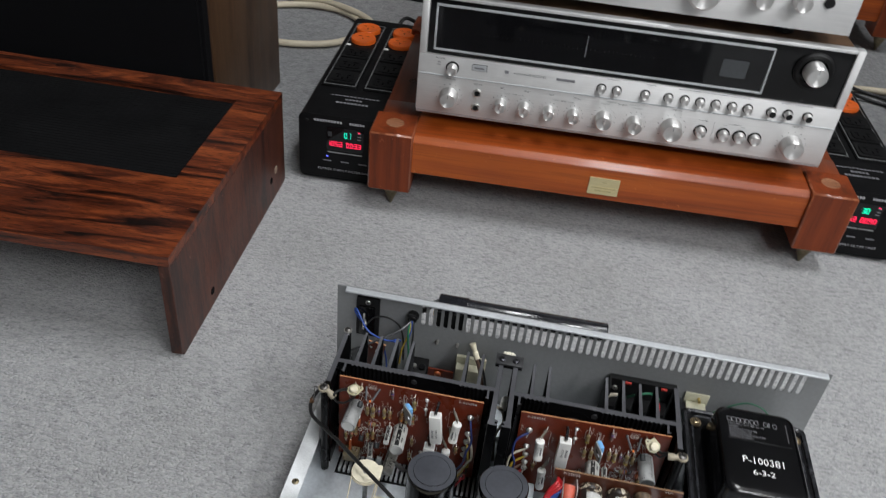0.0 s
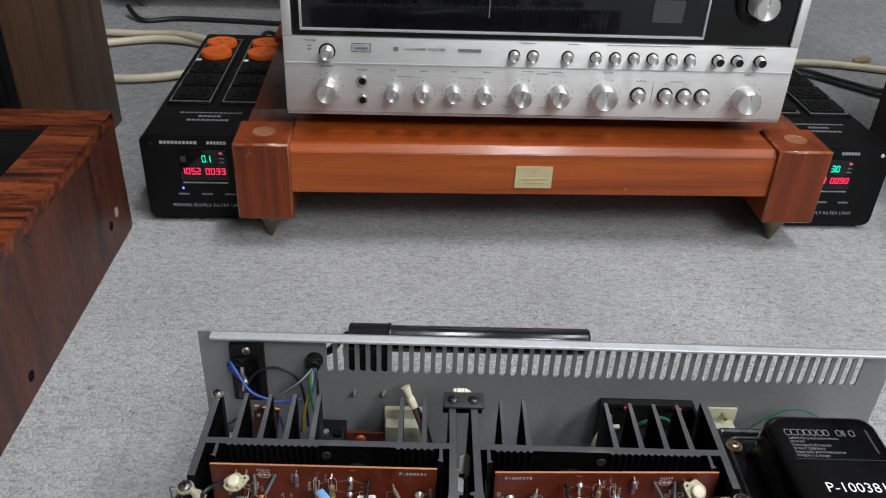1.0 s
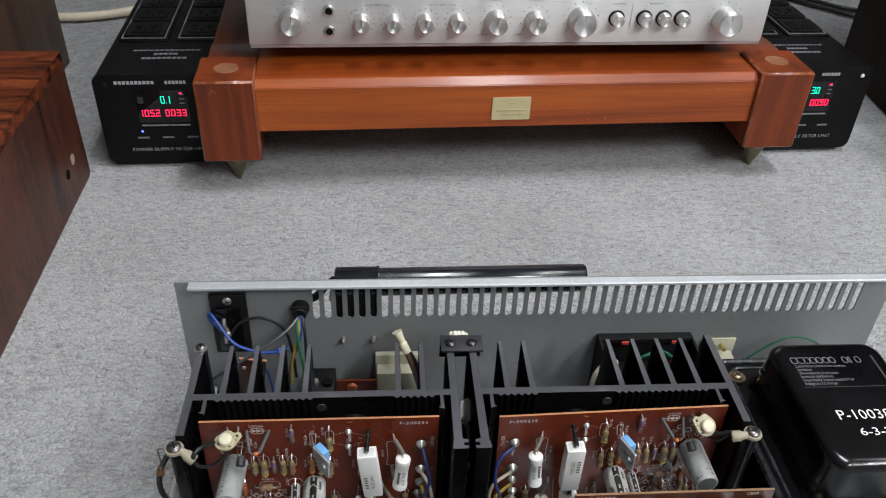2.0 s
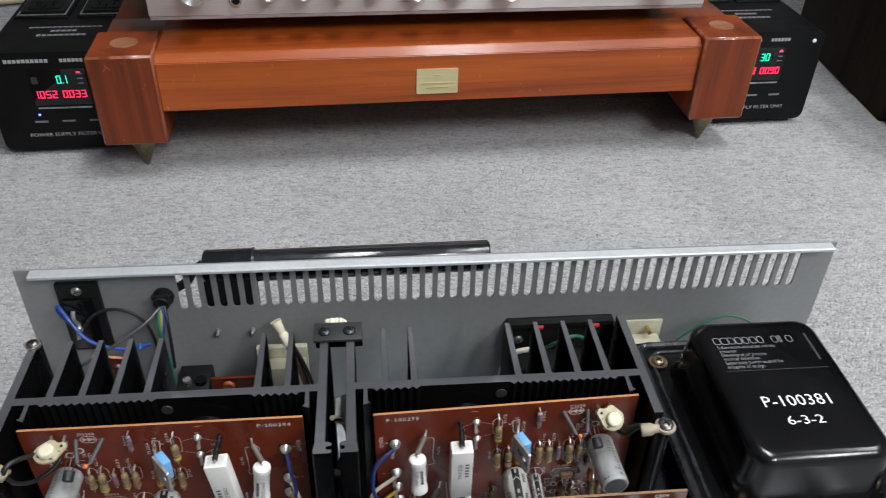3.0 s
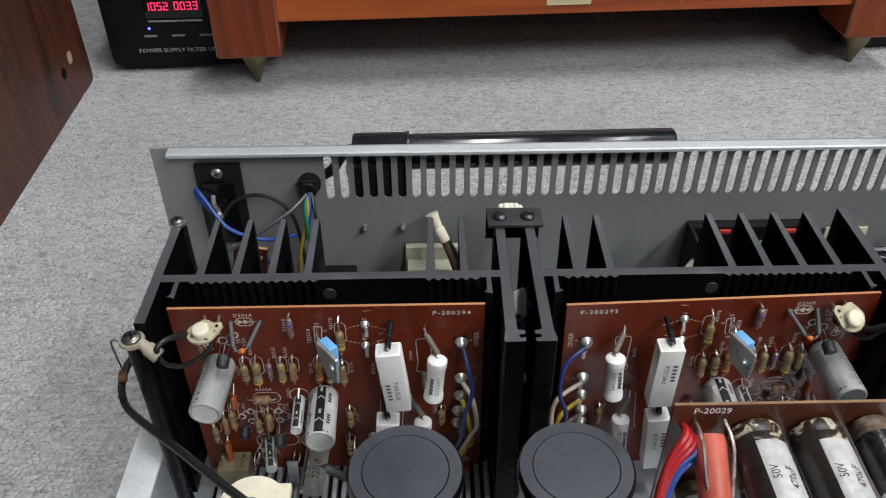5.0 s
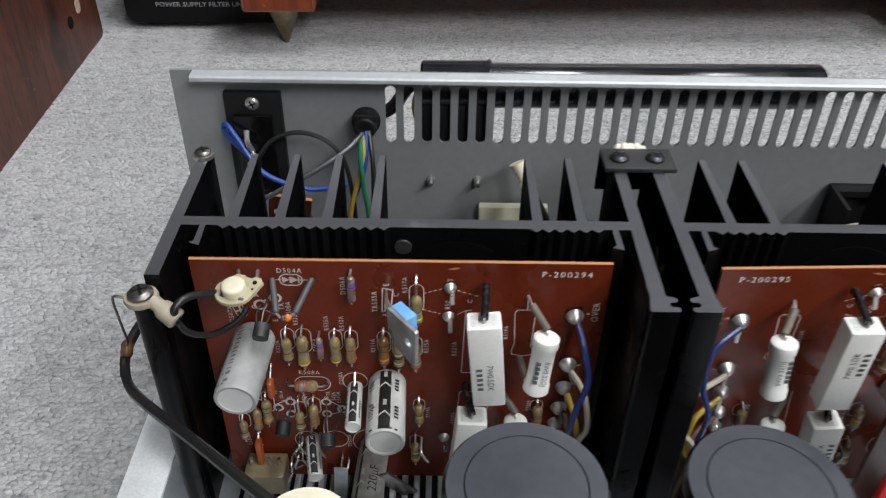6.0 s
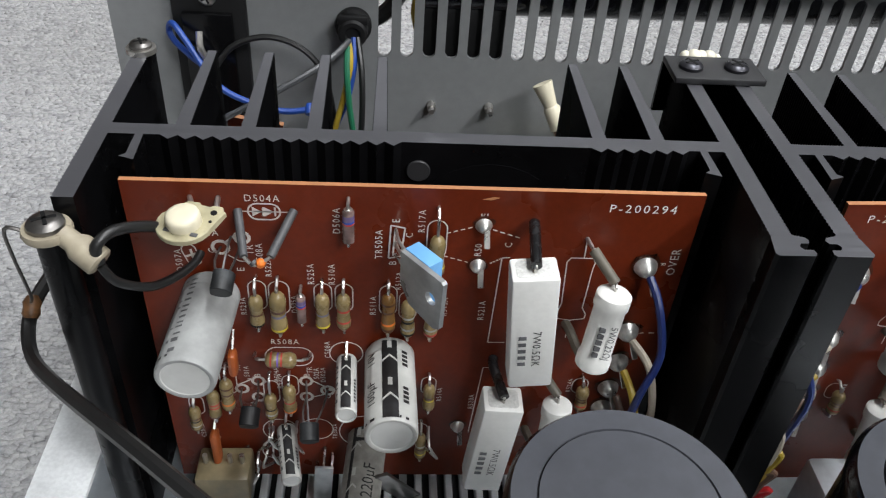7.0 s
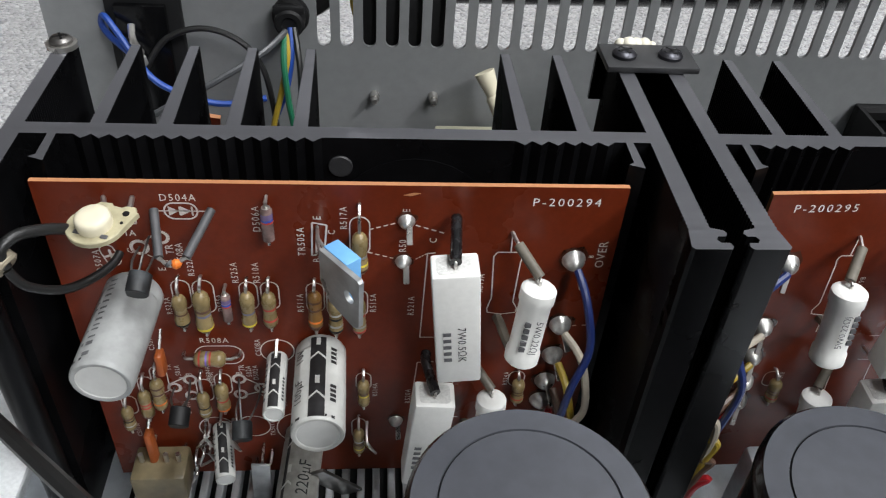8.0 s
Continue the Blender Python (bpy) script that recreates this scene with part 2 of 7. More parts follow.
PCB_OLD = paint("grimy_brown_board", (0.085, 0.024, 0.011), 0.38, 0, var=0.3, big=70)
STAINC = smeared_mat()
STAINB = paint("dark_brown_sleeve", (0.026, 0.019, 0.016), 0.35, 0, var=0.4, big=120)
OLDAMBER = paint("aged_amber", (0.2, 0.16, 0.09), 0.4, 0, var=0.25, big=90)
RUST = paint("rust_orange_epoxy", (0.36, 0.085, 0.02), 0.45, 0, var=0.2, big=90)
CAPEND = paint("cap_end", (0.62, 0.62, 0.60), 0.5, 0, var=0.08, big=80)
OLDCAP = paint("stained_sleeve", (0.55, 0.48, 0.38), 0.5, 0, var=0.4, big=120)
TAN = paint("resistor_body", (0.25, 0.185, 0.085), 0.28, 0, var=0.25, big=200)
AMBERTAN = paint("amber_resistor_body", (0.21, 0.105, 0.03), 0.3, 0, var=0.2, big=150)
BLUEGREY = paint("blue_grey_band", (0.13, 0.13, 0.2), 0.4)
GLASSP = paint("pinkish_glass", (0.20, 0.135, 0.125), 0.08, 0, var=0.35, big=300, worn=0.04)
CAPINK = paint("worn_black_ink", (0.018, 0.018, 0.019), 0.45, 0, var=0.5, big=500)
INKGREY = paint("faded_grey_ink", (0.12, 0.12, 0.125), 0.55, 0, var=0.4, big=400)
CEMENT = paint("rough_cement", (0.66, 0.655, 0.63), 0.8, 0, var=0.2, big=300, fine=1500, relief=0.0006)
BLACKSL = paint("glossy_black_sleeving", (0.012, 0.012, 0.013), 0.25, 0, var=0.4, big=400)
DUSTYBLK = paint("dusty_black_plastic", (0.022, 0.024, 0.026), 0.55, 0, var=0.5, big=300)
GREYSL = paint("grey_sleeving", (0.07, 0.07, 0.074), 0.5, 0, var=0.2, big=200)
TIN = paint("tinned_wire", (0.6, 0.58, 0.55), 0.3, 0.9, var=0.15, big=200)
CHIP = paint("bare_chipped_wood", (0.42, 0.32, 0.24), 0.7, 0, var=0.25, big=120)
SOLDER = paint("solder", (0.74, 0.73, 0.70), 0.36, 0.8, var=0.3, big=300)
BRASS = paint("brass", (0.62, 0.47, 0.2), 0.35, 0.9, var=0.15, big=60)
COPPER = paint("coppered_screw", (0.46, 0.36, 0.22), 0.35, 0.9, var=0.2, big=80)
OLDBRASS = paint("dull_brass", (0.30, 0.25, 0.16), 0.4, 0.85, var=0.25, big=80)
GOLDPL = brushed("brass_plate", (0.86, 0.75, 0.43), 0.42, 0, 0.6)
GOLDENG = paint("worn_engraving", (0.60, 0.50, 0.27), 0.5, 0.6)
CREAM = paint("cream_plastic", (0.72, 0.66, 0.5), 0.5, 0, var=0.08, big=40)
PALEGLUE = paint("aged_glue", (0.74, 0.70, 0.58), 0.4, 0, var=0.12, big=160)
BURNT = paint("browned_solder", (0.16, 0.075, 0.03), 0.45, 0.2, var=0.4, big=300)
CANEND = paint("dull_metal_can_end", (0.13, 0.14, 0.14), 0.45, 0.3, var=0.2, big=120)
LUG = paint("aged_cream_insulation", (0.35, 0.305, 0.225), 0.5, 0, var=0.2, big=120)
BEIGE = paint("beige_phenolic", (0.42, 0.38, 0.245), 0.45, 0, var=0.2, big=150)
CREAMPL = paint("cream_card", (0.75, 0.69, 0.53), 0.6, 0, var=0.12, big=16)
CORD = paint("cream_cord", (0.66, 0.58, 0.44), 0.5, 0, var=0.1)
AMBERPL = paint("pale_amber", (0.58, 0.56, 0.42), 0.35, 0, var=0.12, big=60)
ORANGE = paint("orange_plastic", (0.85, 0.15, 0.02), 0.35, 0, var=0.06)
ORANGED = paint("dark_orange_recess", (0.3, 0.045, 0.008), 0.5, 0)
BLUEC = paint("blue_epoxy", (0.16, 0.4, 0.72), 0.35, 0, var=0.08, big=80)
TABM = paint("grey_tab", (0.4, 0.41, 0.41), 0.35, 0.6, var=0.2, big=140)
RED = paint("red_band", (0.45, 0.04, 0.03), 0.4)
GLASSB = paint("blue_glass_band", (0.06, 0.09, 0.38), 0.2)
GLASSV = paint("violet_glass_band", (0.16, 0.12, 0.24), 0.25)
VIOLET = paint("violet_band", (0.16, 0.1, 0.42), 0.4)
YELLOW = paint("yellow_band", (0.7, 0.55, 0.05), 0.4)
BROWNB = paint("brown_band", (0.09, 0.035, 0.02), 0.4)
SILVB = paint("silver_band", (0.5, 0.5, 0.48), 0.35, 0.6)
ORB = paint("orange_band", (0.8, 0.2, 0.03), 0.45)
CLAYR = paint("red_clay_body", (0.5, 0.1, 0.06), 0.5, var=0.15, big=100)
W_BLUE = paint("blue_wire", (0.015, 0.06, 0.30), 0.4)
W_NAVY = paint("navy_wire", (0.012, 0.025, 0.12), 0.4)
W_GREEN = paint("green_wire", (0.015, 0.13, 0.065), 0.4)
W_YEL = paint("yellow_wire", (0.40, 0.28, 0.03), 0.4)
W_RED = paint("red_wire", (0.42, 0.015, 0.02), 0.4)
W_WHITE = paint("white_wire", (0.45, 0.4, 0.32), 0.45)
W_GREY = paint("grey_wire", (0.05, 0.052, 0.056), 0.3)
W_BLACK = paint("black_wire", (0.012, 0.012, 0.012), 0.4, worn=0.05)
W_BROWN = paint("brown_wire", (0.12, 0.07, 0.05), 0.4)
DIAL = paint("dial_glass", (0.006, 0.006, 0.007), 0.06, 0, var=0.2, worn=0.02)
DIALGREYD = paint("unlit_scale", (0.013, 0.013, 0.014), 0.3)
DIALGREY = paint("meter_window", (0.06, 0.065, 0.07), 0.15, 0)
LED_R = glow("red_digits", (1.0, 0.02, 0.09), 3.0)
LED_G = glow("green_digits", (0.0, 0.85, 0.5), 2.2)
LED_B = glow("blue_led", (0.1, 0.12, 1.0), 6.0)
DIFF = glow("lamp_diffuser", (0.95, 0.97, 1.0), 4.0)
PAPER = paint("white_carton", (0.9, 0.9, 0.9), 0.6, 0, var=0.03)
INKBLUE = paint("blue_ink", (0.05, 0.08, 0.4), 0.6)


# ---------- builders ----------
class Build:
    """Gathers shapes of several materials into one mesh."""

    def __init__(self):
        self.bm, self.mats = bmesh.new(), []

    def mi(self, m):
        if m not in self.mats:
            self.mats.append(m)
        return self.mats.index(m)

    def box(self, x0, x1, y0, y1, z0, z1, m, bev=0.0, seg=2, at=None):
        vs = [self.bm.verts.new((x, y, z)) for x in (x0, x1) for y in (y0, y1) for z in (z0, z1)]
        fs = [self.bm.faces.new([vs[i] for i in q]) for q in ((0, 1, 3, 2), (4, 6, 7, 5), (0, 4, 5, 1), (2, 3, 7, 6), (0, 2, 6, 4), (1, 5, 7, 3))]
        if bev:
            es = list({e for f in fs for e in f.edges})
            r = bmesh.ops.bevel(self.bm, geom=es, offset=bev, segments=seg, affect="EDGES", profile=0.5)
            fs = list({f for v in r["verts"] for f in v.link_faces} | {f for f in fs if f.is_valid})
        k = self.mi(m)
        for f in fs:
            f.material_index = k
        if at is not None:
            bmesh.ops.transform(self.bm, matrix=at, verts=list({v for f in fs for v in f.verts}))
        return self

    def lathe(self, p0, p1, prof, seg=16, m=None):
        """Rings along p0 to p1: (share of the way, radius[, material])."""
        p0, p1 = Vector(p0), Vector(p1)
        d = p1 - p0
        q = d.to_track_quat("Z", "Y")
        rings = []
        for s, r, *_ in prof:
            c = p0 + d * s
            rings.append([self.bm.verts.new(c + q @ Vector((r * math.cos(a), r * math.sin(a), 0))) for a in [2 * math.pi * i / seg for i in range(seg)]] if r > 1e-7 else [self.bm.verts.new(c)])
        cur = m
        for i in range(len(rings) - 1):
            if len(prof[i]) > 2:
                cur = prof[i][2]
            k, a, b = self.mi(cur), rings[i], rings[i + 1]
            for j in range(seg):
                n = (j + 1) % seg
                if len(a) == 1 and len(b) == 1:
                    continue
                vs = [a[0], b[n], b[j]][::-1] if len(a) == 1 else [a[j], a[n], b[0]] if len(b) == 1 else [a[j], a[n], b[n], b[j]]
                self.bm.faces.new(vs).material_index = k
        return self

    def cyl(self, p0, p1, r, m, seg=16, bev=0.0, r1=None):
        L = (Vector(p1) - Vector(p0)).length
        r1 = r if r1 is None else r1
        e = bev / L
        prof = [(0, 0), (0, r - bev), (e, r), (1 - e, r1), (1, r1 - bev), (1, 0)] if bev else [(0, 0), (0, r), (1, r1), (1, 0)]
        return self.lathe(p0, p1, prof, seg, m)

    def tube(self, pts, r, m, seg=8, smooth=5):
        P = [Vector(p) for p in pts]
        if smooth > 1 and len(P) > 2:
            Q = []
            for i in range(len(P) - 1):
                a, b, c, d = P[max(i - 1, 0)], P[i], P[i + 1], P[min(i + 2, len(P) - 1)]
                for k in range(smooth):
                    t = k / smooth
                    Q.append(0.5 * (2 * b + (c - a) * t + (2 * a - 5 * b + 4 * c - d) * t * t + (3 * b - 3 * c + d - a) * t ** 3))
            P = Q + [P[-1]]
        k, prev, up = self.mi(m), None, Vector((0.13, 0.21, 0.97))
        first = None
        for i, p in enumerate(P):
            t = (P[min(i + 1, len(P) - 1)] - P[max(i - 1, 0)]).normalized()
            s = t.cross(up)
            if s.length < 1e-4:
                s = t.cross(Vector((1, 0, 0)))
            s.normalize()
            u = s.cross(t).normalized()
            up = u
            ring = [self.bm.verts.new(p + r * (math.cos(a) * s + math.sin(a) * u)) for a in [2 * math.pi * j / seg for j in range(seg)]]
            if prev:
                for j in range(seg):
                    self.bm.faces.new((prev[j], prev[(j + 1) % seg], ring[(j + 1) % seg], ring[j])).material_index = k
            first = first or ring
            prev = ring
        self.bm.faces.new(first).material_index = k
        self.bm.faces.new(prev[::-1]).material_index = k
        return self

    def prism(self, outline, lo, hi, m, axis=2, side=None):
        """An outline in the plane across an axis, drawn out from lo to hi. side: the material of its flanks."""
        def at(p, h):
            return {2: (p[0], p[1], h), 1: (p[0], h, p[1]), 0: (h, p[0], p[1])}[axis]
        a, b = [[self.bm.verts.new(at(p, h)) for p in outline] for h in (lo, hi)]
        k, s = self.mi(m), self.mi(side or m)
        self.bm.faces.new(a[::-1]).material_index = k
        self.bm.faces.new(b).material_index = k
        for i in range(len(a)):
            j = (i + 1) % len(a)
            self.bm.faces.new((a[i], a[j], b[j], b[i])).material_index = s
        return self

    def ribbon(self, pts, w, y, m, close=False):
        """A thin printed line on an upright board that faces -y."""
        k, d = self.mi(m), 0.0003
        P = list(pts) + ([pts[0]] if close else [])
        for (xa, za), (xb, zb) in zip(P, P[1:]):
            L = math.hypot(xb - xa, zb - za) or 1
            nx, nz = -(zb - za) / L * w / 2, (xb - xa) / L * w / 2
            f = self.bm.faces.new([self.bm.verts.new(p) for p in ((xa - nx, y, za - nz), (xb - nx, y, zb - nz), (xb + nx, y, zb + nz), (xa + nx, y, za + nz))])
            f.material_index = k
        return self


def finish(bm, mats, name, angle=38):
    bmesh.ops.recalc_face_normals(bm, faces=bm.faces)
    me = bpy.data.meshes.new(name)
    bm.to_mesh(me)
    bm.free()
    for m in mats:
        me.materials.append(m)
    me.polygons.foreach_set("use_smooth", [True] * len(me.polygons))
    me.set_sharp_from_angle(angle=radians(angle))
    return me


def part(name, b, parent=None, label="", at=None):
    ob = new(name, finish(b.bm, b.mats, name))
    ob.parent = parent
    if at is not None:
        ob.matrix_basis = at
    return tagged(ob, label)


def thing(name, label, category, at=None, group="", kind=""):
    ob = new(name)
    ob.empty_display_size = 0.05
    if at is not None:
        ob.matrix_basis = at
    return tagged(ob, label, category, group, kind)


def structure(name, b, label, category):
    return tagged(part(name, b), label, category, kind="structure")


def lettering(body, size, at, m, parent, name="lettering", align="CENTER", width=1.0, space=1.0):
    cu = bpy.data.curves.new(name, "FONT")
    cu.body, cu.size, cu.align_x, cu.align_y, cu.resolution_u, cu.space_character = body, size, align, "CENTER", 2, space
    tmp = bpy.data.objects.new(name, cu)
    scene.collection.objects.link(tmp)
    me = bpy.data.meshes.new_from_object(tmp.evaluated_get(bpy.context.evaluated_depsgraph_get()))
    bpy.data.objects.remove(tmp)
    me.materials.clear()
    me.materials.append(m)
    ob = new(name, me)
    ob.parent = parent
    ob.matrix_basis = at @ Matrix.Diagonal((width, 1, 1, 1))
    return ob


def rounded(x0, x1, y0, y1, r, n=4):
    out = []
    for cx, cy, a0 in ((x1 - r, y0 + r, -90), (x1 - r, y1 - r, 0), (x0 + r, y1 - r, 90), (x0 + r, y0 + r, 180)):
        out += [(cx + r * math.cos(radians(a0 + 90 * i / n)), cy + r * math.sin(radians(a0 + 90 * i / n))) for i in range(n + 1)]
    return out


def screw(name, p, r, m, parent, up=(0, 0, 1), label=""):
    """A cross-head screw whose head faces up."""
    b, p, u = Build(), Vector(p), Vector(up)
    h = r * 0.55
    b.lathe(p, p + u * h, [(0, r), (0.45, r), (0.85, r * 0.8), (1, r * 0.45), (1, 0)], 14, m)
    q = u.to_track_quat("Z", "Y").to_matrix().to_4x4()
    for a in (25, 115):
        b.box(-r * 0.62, r * 0.62, -r * 0.11, r * 0.11, h * 0.8, h * 1.04, BLACKM, at=Matrix.Translation(p) @ q @ Matrix.Rotation(radians(a), 4, "Z"))
    return part(name, b, parent, label)


# ---------- the room ----------
b = Build()
b.box(-3.2, 3.6, -3.4, 3.4, -0.05, 0, CARPET)
floor = structure("floor", b, "grey heathered loop-pile carpet floor", "floor")
# Added walls out of view; their grey holds down the fill light.
for nm, q in (("wall_north", (-3.2, 3.6, 3.4, 3.5)), ("wall_south", (-3.2, 3.6, -3.5, -3.4)), ("wall_west", (-3.3, -3.2, -3.5, 3.5)), ("wall_east", (3.6, 3.7, -3.5, 3.5))):
    structure(nm, Build().box(*q, -0.05, CEIL, WALL), "unseen room wall, grey to cut bounced light", "wall")
structure("ceiling", Build().box(-3.3, 3.7, -3.5, 3.5, CEIL, CEIL + 0.1, CEILM), "plain white ceiling", "ceiling")
for lx, ly, power in LIGHTS:
    cl = thing("ceiling_light", "white rectangular ceiling light panel", "ceiling light", pose(lx, ly, CEIL), "ceiling lights")
    part("frame", Build().prism(rounded(-0.18, 0.18, -0.63, 0.63, 0.01), -0.05, 0, WALL), cl)
    part("diffuser", Build().box(-0.15, 0.15, -0.6, 0.6, -0.058, -0.0505, DIFF, 0.002), cl)


def carpet_pile(x0, x1, y0, y1, step):
    """Loops of yarn over the carpet where the camera passes near."""
    rng = np.random.default_rng(5)
    gx, gy = np.meshgrid(np.arange(x0, x1, step), np.arange(y0, y1, step * 0.8))
    px = gx.ravel() + (np.arange(gx.shape[0]) % 2 * step / 2).repeat(gx.shape[1]) + rng.normal(0, step * 0.14, gx.size)
    py = gy.ravel() + rng.normal(0, step * 0.12, gx.size)
    keep = ~((px > -0.083) & (px < 0.394) & (py < 0.003)) & ~((px < -0.285) & (py > 0.14))
    px, py = px[keep], py[keep]
    n = len(px)
    turn = rng.normal(0.06, 0.42, n)
    length, width, high = step * rng.uniform(0.68, 0.98, n), step * rng.uniform(0.46, 0.6, n), step * rng.uniform(0.34, 0.52, n)
    lean = rng.normal(0, step * 0.22, (2, n))
    verts = []
    for k, f, h in ((4, 1.0, -0.05), (4, 0.86, 0.62)):
        for i in range(k):
            a = 2 * math.pi * (i + 0.5) / k
            u, w = length * f * math.cos(a) * 1.25, width * f * math.sin(a) * 1.25
            verts.append(np.stack((px + max(h, 0) * lean[0] + u * np.cos(turn) - w * np.sin(turn), py + max(h, 0) * lean[1] + u * np.sin(turn) + w * np.cos(turn), high * h), 1))
    verts.append(np.stack((px + lean[0], py + lean[1], high), 1))
    co = np.stack(verts, 1).reshape(-1, 3)
    tri = [(i, (i + 1) % 4, 4 + (i + 1) % 4) for i in range(4)] + [(i, 4 + (i + 1) % 4, 4 + i) for i in range(4)] + [(4 + i, 4 + (i + 1) % 4, 8) for i in range(4)]
    idx = (np.array(tri)[None] + (np.arange(n) * 9)[:, None, None]).reshape(-1)
    me = bpy.data.meshes.new("carpet_pile")
    me.vertices.add(len(co))
    me.vertices.foreach_set("co", co.ravel())
    me.loops.add(len(idx))
    me.loops.foreach_set("vertex_index", idx)
    nf = len(idx) // 3
    me.polygons.add(nf)
    me.polygons.foreach_set("loop_start", np.arange(nf) * 3)
    me.polygons.foreach_set("use_smooth", np.ones(nf, bool))
    me.update(calc_edges=True)
    me.materials.append(YARN)
    return tagged(new("carpet_pile", me), "grey heathered carpet loops in light and dark yarn", "carpet", kind="stuff")


carpet_pile(-0.64, 0.80, -0.32, 0.50, 0.0030)


# ---------- hardwood amplifier stands ----------
SF = pose(0.187, 0.355, 0, 0, 0, 2.33)


def amp_stand(at, label):
    st = thing("amplifier_stand", label, "amplifier stand", at, "amplifier stands")
    W, D = 0.3210, 0.42
    for v0, v1, front in ((0.006, 0.108, True), (D - 0.062, D - 0.006, False)):
        b = Build()
        f = 0.0065
        yo, yi = (v0, v1) if front else (v1, v0)
        s = 1 if front else -1
        prof = [(yo, 0.0695), (yi, 0.0695), (yi, 0.1235), (yo + s * 0.008, 0.1235), (yo, 0.1172)]
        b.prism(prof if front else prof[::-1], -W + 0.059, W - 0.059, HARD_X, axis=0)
        bmesh.ops.bevel(b.bm, geom=[e for e in b.bm.edges if abs(e.verts[0].co.x - e.verts[1].co.x) > 0.1], offset=0.0007, segments=2, affect="EDGES")
        beam = part("front_beam" if front else "rear_beam", b, st)
        if front:
            b = Build()
            b.prism(rounded(-0.0225, 0.0178, 0.0782, 0.1036, 0.0012), 0.0045, 0.0065, GOLDPL, axis=1)
            pl = part("name_plate", b, beam, "small engraved brass name plate")
            b = Build()
            for zc, w in ((0.0975, 0.003), (0.0890, 0.016), (0.0845, 0.011)):
                b.box(-w - 0.0023, w - 0.0023, 0.0040, 0.0046, zc - 0.0005, zc + 0.0005, GOLDENG)
            part("engraving", b, beam, "engraved lines")
    for s in (-1, 1):
        b = Build()
        # Shade-coloured rails, hung low to keep light from under the stand.
        x0, x1 = sorted((s * (W - 0.006), s * (W - 0.088)))
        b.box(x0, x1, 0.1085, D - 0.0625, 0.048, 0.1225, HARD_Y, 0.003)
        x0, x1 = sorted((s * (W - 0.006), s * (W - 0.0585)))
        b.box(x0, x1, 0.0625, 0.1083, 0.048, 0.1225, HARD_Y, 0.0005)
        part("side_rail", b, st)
        for y0 in (0.0, D - 0.062):
            b = Build()
            x0, x1 = sorted((s * W, s * (W - 0.059)))
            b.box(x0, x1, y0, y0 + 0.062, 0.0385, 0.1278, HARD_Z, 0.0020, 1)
            worn = b.mi(HARD_W)
            for f in b.bm.faces:
                f.normal_update()
                if max(abs(c) for c in f.normal) < 0.9:
                    f.material_index = worn
            po = part("post", b, st)
            cx, cy = (x0 + x1) / 2, y0 + 0.033
            b = Build()
            b.lathe((cx, cy, 0.1275), (cx, cy, 0.1288), [(0, 0.0125), (0.3, 0.0125), (0.5, 0.0118), (0.3, 0.0112), (0.3, 0)], 24, PLUG)
            part("plug", b, po, "round paler wooden plug")
            b = Build()
            b.lathe((cx, cy - 0.004, 0.040), (cx, cy - 0.004, 0.0), [(0, 0.012), (0.2, 0.0125), (0.35, 0.0115), (0.97, 0.0015), (1, 0)], 20, OLDBRASS)
            part("spike", b, po, "pointed brass spike foot")
    return st


amp_stand(pose(0.187, 0.355, 0, 0, 0, 2.75), "reddish mahogany amplifier stand with brass spikes and name plate")
amp_stand(pose(-0.235, 1.235, 0, 0, 0, 0.5), "reddish mahogany amplifier stand standing further back")
amp_stand(pose(0.50, 1.245, 0, 0, 0, 1.0), "reddish mahogany amplifier stand standing further back")


# ---------- four-channel receiver on the stand ----------
def knob(b, x, z, r, length, v, ring=True, dark=False):
    """A turned knob that points to -y from the front plane v."""
    if ring:
        b.lathe((x, v, z), (x, v - 0.002, z), [(0, r * 1.22), (0.7, r * 1.22), (1, r * 1.12), (1, r * 0.9)], 24, BLACKM)
    m = BLACKM if dark else ALU_TURN
    b.lathe((x, v, z), (x, v - length, z), [(0, r, ALU_TURN), (0.2, r, ALU_TURN), (0.9, r * 0.94, ALU_TURN), (0.96, r * 0.9, ALU_TURN), (1, r * 0.8, m), (0.985, r * 0.76, m), (0.985, 0)], 28)


RX = SF @ pose(0.002, 0.045, 0)
rx = thing("quad_receiver", "silver four-channel receiver with black tuning dial on the stand", "stereo receiver", RX)
b = Build()
b.box(-0.262, 0.262, 0.0125, 0.36, 0.148, 0.303, WALNUT, 0.003)
part("cabinet", b, rx, "dark walnut cabinet")
b = Build()
b.box(-0.27, 0.27, 0.0, 0.012, 0.146, 0.2275, ALU, 0.0012)
b.box(-0.27, -0.2605, 0.0, 0.012, 0.2275, 0.305, ALU, 0.0008)
b.box(0.2605, 0.27, 0.0, 0.012, 0.2275, 0.305, ALU, 0.0008)
b.box(-0.2605, 0.2605, 0.0, 0.012, 0.3005, 0.305, ALU, 0.0008)
b.box(-0.269, 0.269, -0.0012, 0.0005, 0.1995, 0.2005, ALU_EDGE)
front = part("front_panel", b, rx, "brushed aluminium front panel")
part("lower_lip", Build().prism([(0.0, 0.1458), (0.0015, 0.1425), (0.012, 0.1425), (0.012, 0.1458)], -0.269, 0.269, ALU_EDGE, axis=0), rx, "bevelled aluminium lower lip")
part("dial_bezel", Build().box(-0.26, 0.26, 0.0025, 0.0115, 0.228, 0.3, BLACK, 0.0005), rx, "glossy black dial surround")
b = Build()
